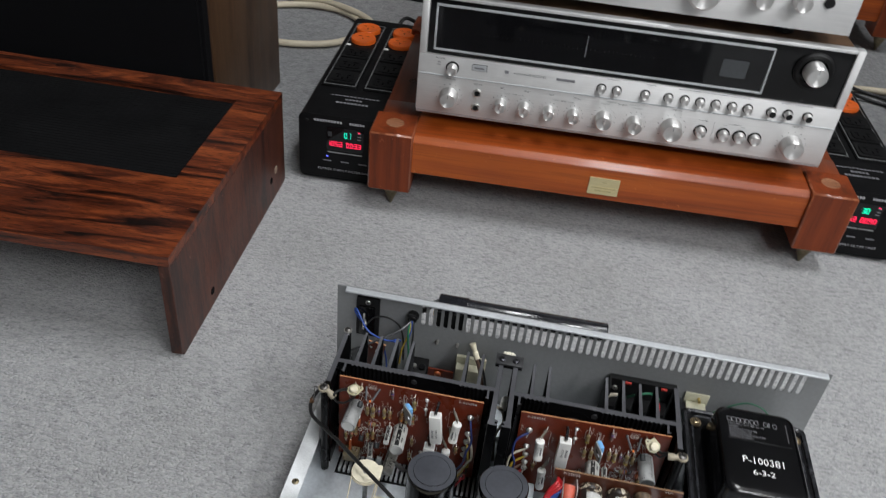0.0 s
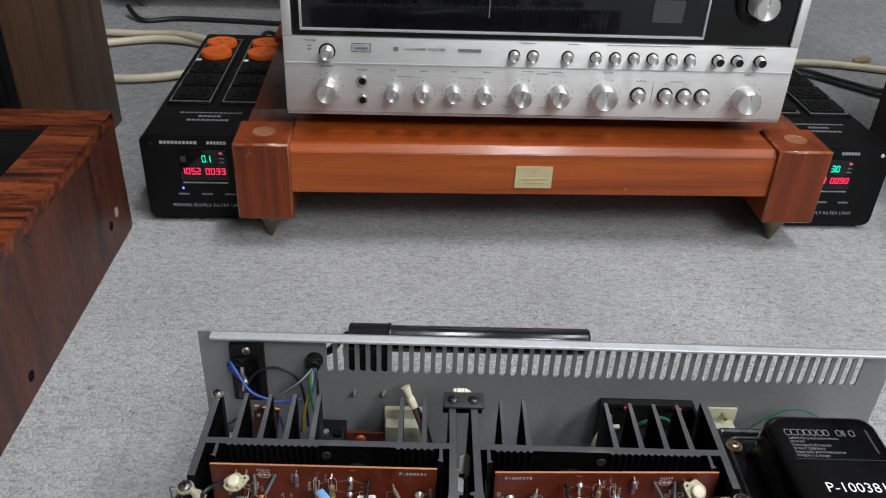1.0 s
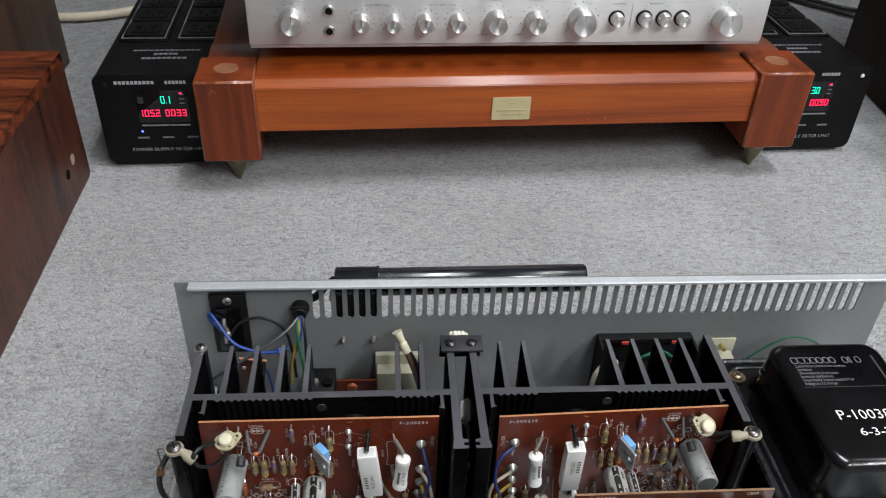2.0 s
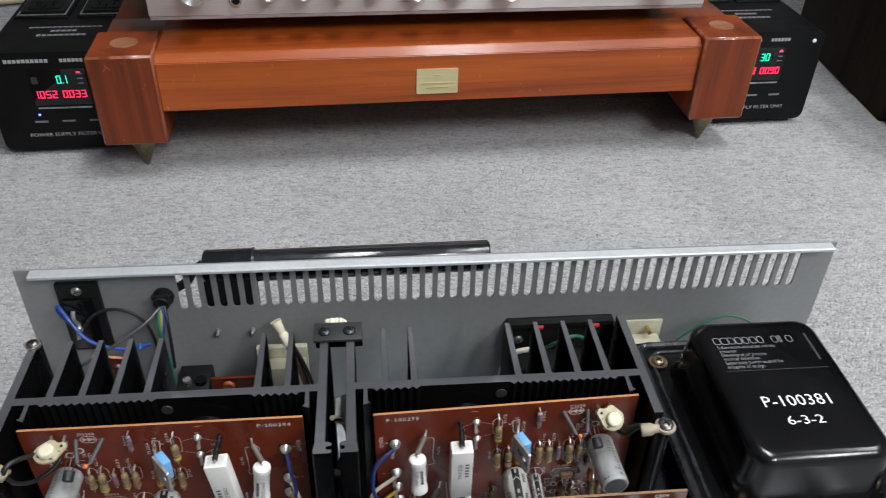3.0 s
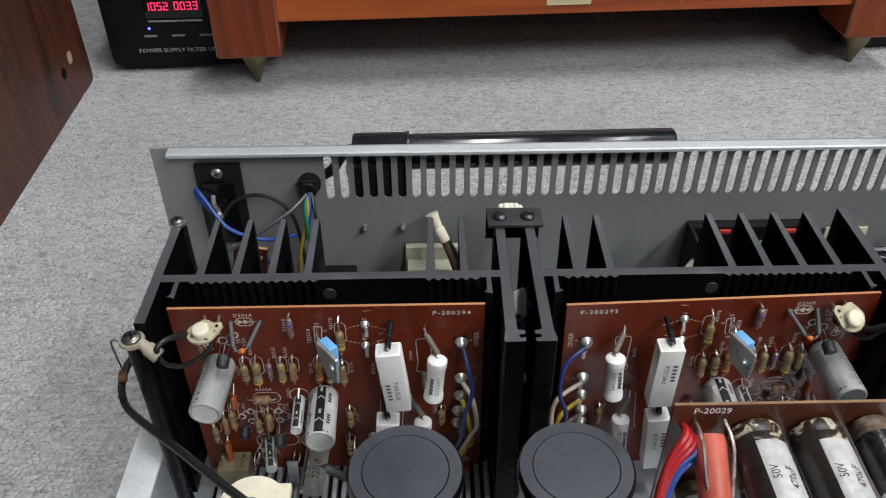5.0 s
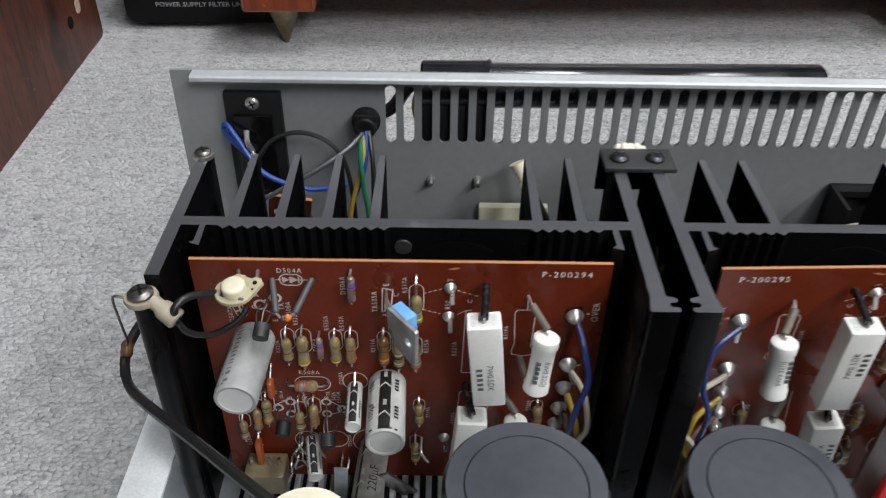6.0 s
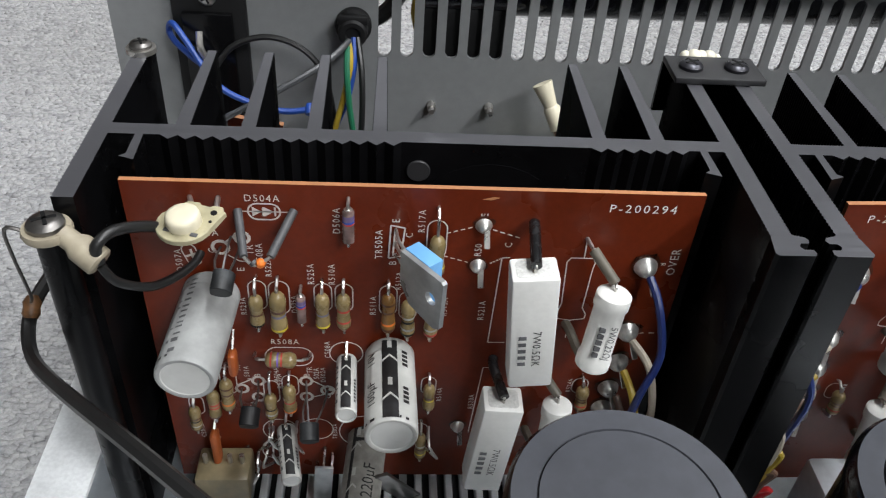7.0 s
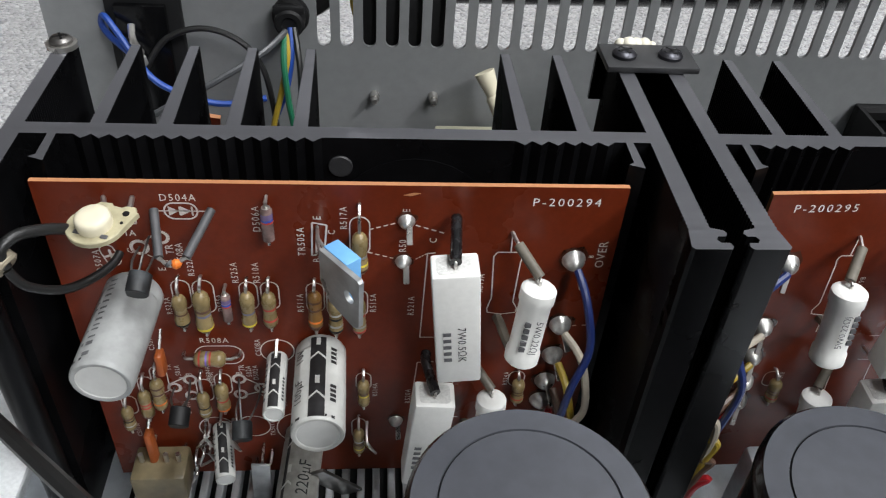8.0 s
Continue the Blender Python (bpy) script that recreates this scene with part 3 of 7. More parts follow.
for q in ((-0.252, 0.166, 0.234, 0.2365), (-0.252, 0.166, 0.292, 0.2945), (-0.252, -0.2495, 0.2365, 0.292), (0.1635, 0.166, 0.2365, 0.292)):
    b.box(q[0], q[1], -0.001, 0.003, q[2], q[3], ALU_EDGE, 0.0004)
part("dial_frame", b, rx, "bright metal dial frame")
dial = part("dial_window", Build().box(-0.249, 0.163, 0.0008, 0.0022, 0.237, 0.2915, DIAL), rx, "dark unlit glass tuning dial")
part("dial_pointer", Build().box(-0.0605, -0.0595, 0.0002, 0.0007, 0.2505, 0.2785, SILKG), dial)
part("meter", Build().prism(rounded(0.108, 0.14, 0.2505, 0.2735, 0.002), 0.0, 0.0007, DIALGREY, axis=1), dial, "small grey meter window")
b = Build()
for i in range(46):
    x = -0.2 + i * 0.0056
    b.box(x, x + 0.0004, 0.0003, 0.0007, 0.26, 0.2625 if i % 5 else 0.2645, DIALGREYD)
part("dial_scale", b, dial)
KN = [(-0.226, 0.172, 0.0122, 0.018), (-0.1568, 0.1705, 0.0082, 0.016), (-0.1251, 0.17, 0.0082, 0.016), (-0.0925, 0.17, 0.0082, 0.016), (-0.0599, 0.17, 0.0082, 0.016), (-0.0203, 0.1708, 0.0112, 0.018), (0.0202, 0.1705, 0.0105, 0.018), (0.0687, 0.1712, 0.0138, 0.019), (0.224, 0.17, 0.0142, 0.018), (0.218, 0.2725, 0.0138, 0.02)]
for x, z, r, L in KN:
    b = Build()
    if z > 0.25:
        b.lathe((0, 0.0025, 0), (0, -0.003, 0), [(0, 0.024), (0.5, 0.024), (1, 0.021), (0.6, 0.0165)], 32, BLACKM)
    knob(b, 0, 0, r, L, 0.0, False)
    if r < 0.012:
        b.prism([(-0.0022, -L), (0, -L - 0.0014), (0.0022, -L)], 0.0, r * 0.88, ALU_TURN)
    b.box(-0.0004, 0.0004, -L - 0.0016 if r < 0.012 else -L - 0.0003, -L + 0.003, r * 0.3, r * 0.75, TABM)
    part("knob", b, rx, "turned aluminium knob", pose(x, 0, z))
for i, x in enumerate((-0.225, -0.0312, -0.0114, 0.0252, 0.0549, 0.0756, 0.0954, 0.1152, 0.1359, 0.1557, 0.1854, 0.2062, 0.2309)):
    b = Build()
    knob(b, 0, 0, 0.0052 if i else 0.007, 0.010 if i else 0.014, 0.0, True, i > 9)
    part("push_button", b, rx, "small metal push button" if i < 10 else "small metal push button with black cap", pose(x, 0, 0.2125))
for x in (0.1063, 0.1359, 0.1567, 0.1765):
    b = Build()
    knob(b, 0, 0, 0.007, 0.011, 0.0)
    part("push_button", b, rx, "small metal push button", pose(x, 0, 0.1722))
for z in (0.1815, 0.1605):
    b = Build()
    b.lathe((-0.1894, 0, z), (-0.1894, -0.003, z), [(0, 0.0060, TIN), (0.8, 0.0058, TIN), (1, 0.0050, TIN), (1, 0.0037, BLACKM), (0.2, 0.0034, BLACKM), (0.2, 0)], 20)
    part("headphone_jack", b, rx, "black headphone socket")
bf = part("badge_frame", Build().box(-0.2, -0.18, -0.0006, 0.0, 0.2125, 0.2215, GREYSL, 0.0002), rx, "small framed badge")
part("badge_face", Build().box(-0.1993, -0.1807, -0.0010, -0.0007, 0.2132, 0.2208, ALU_EDGE), bf)
part("badge_bar", Build().box(-0.1965, -0.1835, -0.0013, -0.0011, 0.2152, 0.2176, SILKG), bf)
RXF = pose(0, -0.0008, 0, 90, 0, 0)
for tx, x, z, h in (("POWER", -0.2418, 0.2235, 0.0034), ("SPEAKERS", -0.226, 0.1965, 0.0028), ("PHONES", -0.1894, 0.1935, 0.0028), ("BASS", -0.1568, 0.1935, 0.0028), ("TREBLE", -0.1242, 0.1935, 0.0028), ("BASS", -0.0925, 0.1935, 0.0028), ("TREBLE", -0.0589, 0.1935, 0.0028), ("FRONT", -0.1405, 0.1870, 0.0022), ("BACK", -0.0757, 0.1870, 0.0022), ("BALANCE", 0.0005, 0.1935, 0.0028), ("VOLUME", 0.0707, 0.1965, 0.0028), ("LOUDNESS", 0.1073, 0.1875, 0.0024), ("TAPE MONITOR", 0.1468, 0.1875, 0.0022), ("SELECTOR", 0.224, 0.1965, 0.0028), ("4-CHANNEL RECEIVER", -0.1242, 0.2165, 0.0042)):
    lettering(tx, h, RXF @ pose(x, z, 0), GREYSL, rx)
for x0, x1, z0, z1 in ((-0.157, -0.152, 0.2145, 0.2185), (-0.090, -0.066, 0.2148, 0.2180), (-0.245, -0.241, 0.2140, 0.2150), (-0.245, -0.241, 0.2175, 0.2185)):
    part("print_bar", Build().box(x0, x1, -0.0006, 0.0, z0, z1, SILKG), rx)
for x0, x1, z in ((-0.1538, -0.1454, 0.1868), (-0.1355, -0.1271, 0.1868), (-0.0895, -0.0806, 0.1868), (-0.0708, -0.0619, 0.1868), (-0.0213, -0.0084, 0.1953), (0.0094, 0.0222, 0.1953), (-0.0272, -0.0154, 0.1915), (0.0133, 0.0272, 0.1915), (-0.0391, -0.0272, 0.1555), (0.0005, 0.0084, 0.1555), (0.133, 0.1379, 0.1850), (0.1557, 0.1607, 0.1850)):
    part("print_line", Build().box(x0, x1, -0.0005, 0.0, z - 0.0002, z + 0.0002, TABM), rx)
for x, w in ((-0.018, 0.008), (0.03, 0.006), (0.11, 0.045), (0.214, 0.02)):
    part("print_line", Build().box(x - w, x + w, -0.0005, 0.0, 0.2257, 0.2263, TABM), rx)
part("divider_line", Build().box(0.1214, 0.1218, -0.0005, 0.0, 0.162, 0.187, TABM), rx)
for x, z, r in [(k[0], k[1], k[2]) for k in KN[:9]]:
    b = Build()
    for a in range(-130, 131, 26):
        cx, cz = x + (r + 0.0045) * math.sin(radians(a)), z + (r + 0.0045) * math.cos(radians(a))
        b.box(cx - 0.0004, cx + 0.0004, -0.0005, 0, cz - 0.0004, cz + 0.0004, BLACKM)
    part("dial_scale", b, rx)
for x in (-0.244, 0.240):
    for y in (0.09, 0.29):
        part("foot", Build().cyl((x, y, 0.1222), (x, y, 0.149), 0.011, BLACKM, 20, 0.002), rx)

# ---------- silver unit stacked on top ----------
tu = thing("tuner_unit", "silver tuner unit stacked on the receiver", "tuner", SF @ pose(0.0, 0.045, 0.304))
part("case", Build().box(-0.235, 0.235, 0.0105, 0.3, 0.02, 0.13, ALU_EDGE, 0.003), tu, "pale metal case")
part("front_panel", Build().box(-0.244, 0.244, 0.0, 0.01, 0.017, 0.135, ALU, 0.0015), tu)
for x, z, r in ((0.063, 0.049, 0.02), (0.131, 0.05, 0.0115), (0.176, 0.052, 0.0105)):
    b = Build()
    knob(b, 0, 0, r, 0.018, 0.0, False)
    part("knob", b, tu, "turned aluminium knob", pose(x, 0, z))
part("jack", Build().cyl((0.208, 0.001, 0.053), (0.208, -0.003, 0.053), 0.006, BLACKM, 18, 0.0006), tu)
for x in (-0.18, 0.18):
    for y in (0.04, 0.26):
        part("foot", Build().cyl((x, y, 0.0005), (x, y, 0.021), 0.012, BLACKM, 16, 0.001), tu)


# ---------- power filter units ----------
SEG7 = {"0": "abcdef", "1": "bc", "2": "abged", "3": "abgcd", "5": "afgcd", "8": "abcdefg", "9": "abcfgd"}


def digits(b, s, x, z, w, h, y, m):
    t = w * 0.15
    for ch in s:
        if ch == ".":
            b.box(x - t * 0.9, x + t * 0.1, y, y + 0.0004, z, z + t, m)
            continue
        bars = {"a": (0, w, h - t, h), "d": (0, w, 0, t), "g": (0, w, h / 2 - t / 2, h / 2 + t / 2), "b": (w - t, w, h / 2, h), "c": (w - t, w, 0, h / 2), "f": (0, t, h / 2, h), "e": (0, t, 0, h / 2)}
        for k in SEG7.get(ch, ""):
            a0, a1, c0, c1 = bars[k]
            b.box(x + a0, x + a1, y, y + 0.0004, z + c0, z + c1, m)
        x += w * 1.45


def filter_unit(u, right):
    fu = thing("power_filter_unit", "black mains power filter unit with lit red and green display", "power filter", SF @ pose(u, 0.055, 0), "power filter units")
    H, X = 0.110, 0.066
    b = Build()
    b.prism(rounded(-X, X, 0.008, H, 0.007, 5), 0.006, 0.36, BOXBLK, axis=1)
    body = part("body", b, fu)
    b = Build()
    b.prism(rounded(-X - 0.001, X + 0.001, 0.0075, H + 0.0008, 0.009, 6), 0.0, 0.0058, BOXBLK, axis=1)
    fp = part("front_plate", b, fu)
    for x in (-0.05, 0.05):
        for y in (0.03, 0.33):
            part("foot", Build().cyl((x, y, 0), (x, y, 0.0095), 0.009, BLACKM, 14), fu)
    part("display_window", Build().box(-0.027, 0.027, -0.0008, 0.0005, 0.056, 0.094, DIAL, 0.0006), fp, "dark display window")
    b = Build()
    digits(b, "0.1" if not right else "3.0", -0.0010, 0.0790, 0.0038, 0.0080, -0.0014, LED_G)
    part("green_digits", b, fp, "glowing green digits")
    b = Build()
    digits(b, "105.2" if not right else "105.3", -0.0255, 0.0640, 0.0040, 0.0074, -0.0014, LED_R)
    digits(b, "0.033" if not right else "0.090", 0.0018, 0.0640, 0.0040, 0.0074, -0.0014, LED_R)
    part("red_digits", b, fp, "glowing red digits")
    part("display_print", Build().box(-0.0245, -0.019, -0.0012, -0.0007, 0.079, 0.086, SILKD), fp)
    for z in (0.088, 0.083, 0.078):
        part("display_print", Build().box(0.018, 0.023, -0.0012, -0.0007, z, z + 0.0012, SILKG), fp)
    part("rule_line", Build().box(-0.025, 0.025, -0.0012, 0.0, 0.0525, 0.0538, TABM), fp)
    b = Build()
    b.box(0.0185, 0.0215, -0.0015, -0.0008, 0.0895, 0.0907, LED_R)
    part("indicator", b, fp)
    part("led", Build().cyl((-0.026, 0.0005, 0.046), (-0.026, -0.0008, 0.046), 0.0011, LED_B if not right else SILKW, 10), fp, "small status light")
    for x in (-0.026, 0.0, 0.026):
        part("print_bar", Build().box(x - 0.006, x + 0.006, -0.0007, 0.0003, 0.0375, 0.0393, SILKG), fp)
    for x0, x1, n in ((-0.045, -0.004, 10), (0.006, 0.028, 6)):
        for i in range(n):
            x = x0 + i * (x1 - x0) / n
            part("name_bar", Build().box(x, x + (x1 - x0) / n * 0.72, -0.0006, 0.0003, 0.1005, 0.1038, PRINTG), fp)
    lettering("POWER SUPPLY FILTER UNIT", 0.0056, pose(0, -0.0006, 0.0238, 90), PRINTG, fp, width=1.12)
    for x, z in ((-0.055, 0.1), (0.055, 0.1)):
        part("plate_screw", Build().cyl((x, 0.001, z), (x, -0.0012, z), 0.0022, SILKW if right and x > 0 else BLACKM, 12, 0.0004), fp)
    b = Build()
    for y, w, h in ((0.042, 0.024, 0.0042), (0.053, 0.013, 0.0042), (0.064, 0.036, 0.0024)):
        n = max(3, int(w / 0.0026))
        for i in range(n):
            x = -w + i * 2 * w / n
            b.box(x, x + 1.5 * w / n, y, y + h, H - 0.0005, H + 0.0005, SILKG)
    part("top_print", b, fu)
    for s in (-1, 1):
        b = Build()
        x0, x1 = (-0.058, -0.004) if s < 0 else (0.004, 0.058)
        b.box(x0, x1, 0.09, 0.335, H - 0.001, H + 0.0022, BOXBLK, 0.0015)
        sp = part("socket_strip", b, fu)
        cx = (x0 + x1) / 2
        b = Build()
        for y in (0.094, 0.33):
            b.box(x0 + 0.003, x1 - 0.003, y, y + 0.0012, H + 0.0018, H + 0.003, TABM)
        for x in (x0 + 0.003, x1 - 0.0042):
            b.box(x, x + 0.0012, 0.0952, 0.33, H + 0.0018, H + 0.003, TABM)
        part("strip_rim", b, sp)
        for i in range(3):
            y = 0.118 + i * 0.046
            b = Build()
            b.prism(rounded(cx - 0.022, cx + 0.022, y - 0.0195, y + 0.0195, 0.004), H + 0.002, H + 0.0048, BLACKM)
            b.prism(rounded(cx - 0.0165, cx + 0.0165, y - 0.0145, y + 0.0145, 0.006), H + 0.0049, H + 0.0058, BOXBLK)
            for dx, dy, w, h in ((-0.0085, 0.004, 0.0030, 0.0010), (0.0085, 0.004, 0.0030, 0.0010), (0, -0.0075, 0.0011, 0.0035), (-0.0075, -0.003, 0.0010, 0.0028), (0.0075, -0.003, 0.0010, 0.0028)):
                b.box(cx + dx - w, cx + dx + w, y + dy - h, y + dy + h, H + 0.0056, H + 0.0061, CLOTH)
            part("socket", b, sp, "black mains socket")
        for y in (0.263, 0.305):
            b = Build()
            b.lathe((cx, y, H + 0.002), (cx, y, H + 0.009), [(0, 0.0205), (0.7, 0.0205), (0.95, 0.0195), (1, 0.0175), (0.96, 0.0168), (0.96, 0)], 28, ORANGE)
            for dx, dy, w, h in ((-0.006, 0.004, 0.0026, 0.0009), (0.006, 0.004, 0.0026, 0.0009), (0, -0.006, 0.0010, 0.0030)):
                b.box(cx + dx - w, cx + dx + w, y + dy - h, y + dy + h, H + 0.0085, H + 0.0089, ORANGED)
            part("socket_cover", b, sp, "round orange socket cover")
        part("tag", Build().box(x0 + 0.004, x0 + 0.011, 0.238, 0.243, H + 0.002, H + 0.0034, SILKW), sp)
    return fu


filter_unit(-0.366, False)
filter_unit(0.356, True)


# ---------- rosewood receiver case, lifted off ----------
case = thing("receiver_case", "rosewood receiver case with black grille, taken off and set down", "cabinet case", pose(-0.256, 0.003, 0, 0, 0, 1.66))
W, D, H, T = 0.505, 0.379, 0.1415, 0.0125
b = Build()
gx0, gx1, gy0, gy1 = -W + 0.05, -0.05, 0.14, 0.338
for q in ((-W, 0, 0.0, gy0), (-W, 0, gy1, D), (-W, gx0, gy0, gy1), (gx1, 0, gy0, gy1)):
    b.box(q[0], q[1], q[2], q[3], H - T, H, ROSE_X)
bmesh.ops.remove_doubles(b.bm, verts=b.bm.verts, dist=1e-5)
top = part("top_panel", b, case, "figured rosewood top panel")
b = Build()
b.box(gx0 - 0.004, gx1 + 0.004, gy0 - 0.004, gy1 + 0.004, H - T - 0.0025, H - T - 0.0005, GRILLE)
b.box(gx0 + 0.0004, gx1 - 0.0004, gy0 + 0.0004, gy1 - 0.0004, H - T - 0.0004, H - 0.0047, GRILLE)
for i in range(70):
    x = gx0 + 0.003 + i * (gx1 - gx0 - 0.006) / 69
    b.box(x - 0.0011, x + 0.0011, gy0 + 0.0006, gy1 - 0.0006, H - 0.0049, H - 0.0045, GRILLE)
for i in range(34):
    y = gy0 + 0.003 + i * (gy1 - gy0 - 0.006) / 33
    b.box(gx0 + 0.0006, gx1 - 0.0006, y - 0.0009, y + 0.0009, H - 0.0049, H - 0.0043, GRILLE)
part("grille", b, case, "black metal mesh grille")
for x0 in (-T, -W):
    b = Build()
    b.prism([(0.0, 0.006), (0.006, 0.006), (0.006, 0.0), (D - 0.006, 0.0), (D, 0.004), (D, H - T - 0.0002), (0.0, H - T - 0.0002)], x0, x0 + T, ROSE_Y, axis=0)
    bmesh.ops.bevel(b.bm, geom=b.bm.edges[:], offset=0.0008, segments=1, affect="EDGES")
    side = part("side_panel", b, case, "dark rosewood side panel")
    if x0 == -T:
        for y, z in ((0.094, 0.021), (0.318, 0.036)):
            b = Build()
            b.lathe((x0 + T - 0.002, y, z), (x0 + T + 0.0004, y, z), [(0, 0.0052), (1, 0.0050), (1, 0)], 18, CLOTH)
            part("screw_hole", b, side, "dark countersunk screw hole")
        b = Build()
        b.prism(rounded(0.334, 0.344, 0.036, 0.047, 0.004), x0 + T - 0.001, x0 + T + 0.0003, CHIP, axis=0)
        part("chip", b, side, "pale chipped patch of bare wood")
part("rear_batten", Build().box(-W + T + 0.001, -T - 0.001, D - 0.016, D - 0.002, 0.1, H - T - 0.001, CASE_IN), case)


# ---------- loudspeakers ----------
def speaker(at, w, label, veneer):
    sp = thing("loudspeaker", label, "loudspeaker", at, "loudspeakers")
    part("cabinet", Build().box(-w / 2, w / 2, 0.022, 0.285, 0.0, 0.66, veneer, 0.003), sp, "dark walnut veneered cabinet")
    b = Build()
    b.prism(rounded(-w / 2 + 0.004, w / 2 - 0.004, 0.006, 0.654, 0.012), 0.0, 0.0215, CLOTH, axis=1)
    bmesh.ops.bevel(b.bm, geom=[e for e in b.bm.edges if max(v.co.y for v in e.verts) < 0.001], offset=0.005, segments=2, affect="EDGES")
    part("grille", b, sp, "black cloth grille")
    return sp


speaker(pose(-0.376 - 0.18, 0.394, 0), 0.36, "floor-standing loudspeaker with black cloth grille behind the case", WALNUT)
speaker(pose(0.703 + 0.178, 0.392, 0, 0, 0, -4.0), 0.36, "dark walnut loudspeaker with black cloth grille beside the filter unit", DARKWAL)

# ---------- white carton ----------
ct = thing("carton", "small white printed carton on the carpet", "box", pose(0.687, 0.311, 0))
part("box", Build().box(0, 0.14, 0, 0.055, 0, 0.11, PAPER, 0.001), ct)
b = Build()
for i, w in enumerate((0.035, 0.028)):
    b.box(0.012, 0.012 + w, -0.0006, 0.0002, 0.035 - i * 0.012, 0.041 - i * 0.012, INKBLUE)
part("print_bars", b, ct, "blue printed bars")


# ---------- cables on the carpet ----------
def cable(name, pts, r, m, label):
    return tagged(part(name, Build().tube(pts, r, m, 10, 7)), label, "cable")


cable("power_cable", [(-0.62, 0.93, 0.009), (-0.5, 1.0, 0.009), (-0.42, 1.03, 0.009), (-0.34, 1.01, 0.009), (-0.295, 0.94, 0.009), (-0.33, 0.86, 0.009), (-0.43, 0.825, 0.009), (-0.55, 0.86, 0.009), (-0.66, 0.93, 0.009)], 0.0065, CORD, "thick cream power cable coiled on the carpet")
cable("power_cable", [(-0.6, 1.06, 0.009), (-0.47, 1.055, 0.009), (-0.38, 1.03, 0.018), (-0.29, 0.97, 0.02), (-0.235, 0.86, 0.025), (-0.225, 0.79, 0.05), (-0.215, 0.772, 0.055)], 0.0065, CORD, "thick cream power cable running to the filter unit")
cable("power_cable", [(0.545, 0.79, 0.05), (0.56, 0.85, 0.03), (0.62, 1.0, 0.009), (0.76, 1.033, 0.008), (0.875, 1.015, 0.008), (1.1, 0.95, 0.008), (1.3, 0.97, 0.008)], 0.0065, CORD, "thick cream power cable behind the filter unit")
for off, nm in ((0.0, "black signal cable behind the filter unit"), (0.035, "black mains lead behind the filter unit")):
    cable("signal_cable", [(0.50, 0.80 + off, 0.06), (0.58, 0.92 + off, 0.07), (0.68, 0.985 + off, 0.012), (0.75, 0.965 + off, 0.005), (0.8, 0.914 + off, 0.005), (0.86, 0.87 + off, 0.005), (1.0, 0.86 + off, 0.005)], 0.0035, W_BLACK, nm)
cable("signal_cable", [(-0.53, 1.19, 0.02), (-0.49, 1.15, 0.005), (-0.42, 1.17, 0.005), (-0.27, 1.165, 0.005), (-0.05, 1.15, 0.005), (0.1, 1.17, 0.005)], 0.005, W_BLACK, "black cable along the stand behind")
cable("signal_cable", [(-0.2, 0.775, 0.05), (-0.19, 0.83, 0.09), (-0.15, 0.86, 0.06), (-0.1, 0.9, 0.01), (0.0, 0.95, 0.005)], 0.0035, W_BLACK, "thin black lead at the filter unit")
plug = thing("phono_plug", "small metal phono plug lying on the carpet", "plug", pose(0.865, 1.06, 0.006, 0, 0, 20))
part("shell", Build().lathe((0, 0, 0), (0.04, 0, 0), [(0, 0), (0, 0.004), (0.5, 0.0055), (0.7, 0.0055), (0.7, 0.003), (1, 0.0028), (1, 0)], 14, BRASS), plug)


# ---------- the opened receiver ----------
rc = thing("opened_receiver", "stereo receiver with its cover off, electronics exposed, on the carpet", "stereo receiver")
PX0, PX1, PZ0, PZ1 = -0.08, 0.391, 0.014, 0.150

# rear panel with a row of vent slots
b = Build()
SLOTS = 50
k = b.mi(STEEL)
loops = [[(PX0, PZ0), (PX1, PZ0), (PX1, PZ1), (PX0, PZ1)]]
for i in range(SLOTS):
    x = 0.0070 + i * 0.00739
    loops.append(rounded(x - 0.00215, x + 0.00215, 0.1185, 0.1445, 0.00205, 3))
edges = []
for lp in loops:
    vs = [b.bm.verts.new((x, 0.0, z)) for x, z in lp]
    edges += [b.bm.edges.new((vs[i], vs[(i + 1) % len(vs)])) for i in range(len(vs))]
bmesh.ops.triangle_fill(b.bm, use_beauty=True, use_dissolve=False, edges=edges)
ext = bmesh.ops.extrude_face_region(b.bm, geom=b.bm.faces[:])
bmesh.ops.translate(b.bm, vec=(0, 0.0014, 0), verts=[v for v in ext["geom"] if isinstance(v, bmesh.types.BMVert)])
rear = part("rear_panel", b, rc, "grey steel rear panel with a row of vent slots")
b = Build()
b.prism([(-0.0005, 0.1490), (-0.0005, 0.1505), (-0.0062, 0.1505), (-0.0068, 0.1499), (-0.0068, 0.1484), (-0.0058, 0.1484), (-0.0058, 0.1490)], -0.0705, 0.3865, ALU_EDGE, axis=0)
part("top_flange", b, rear, "pale bare-metal folded top edge")

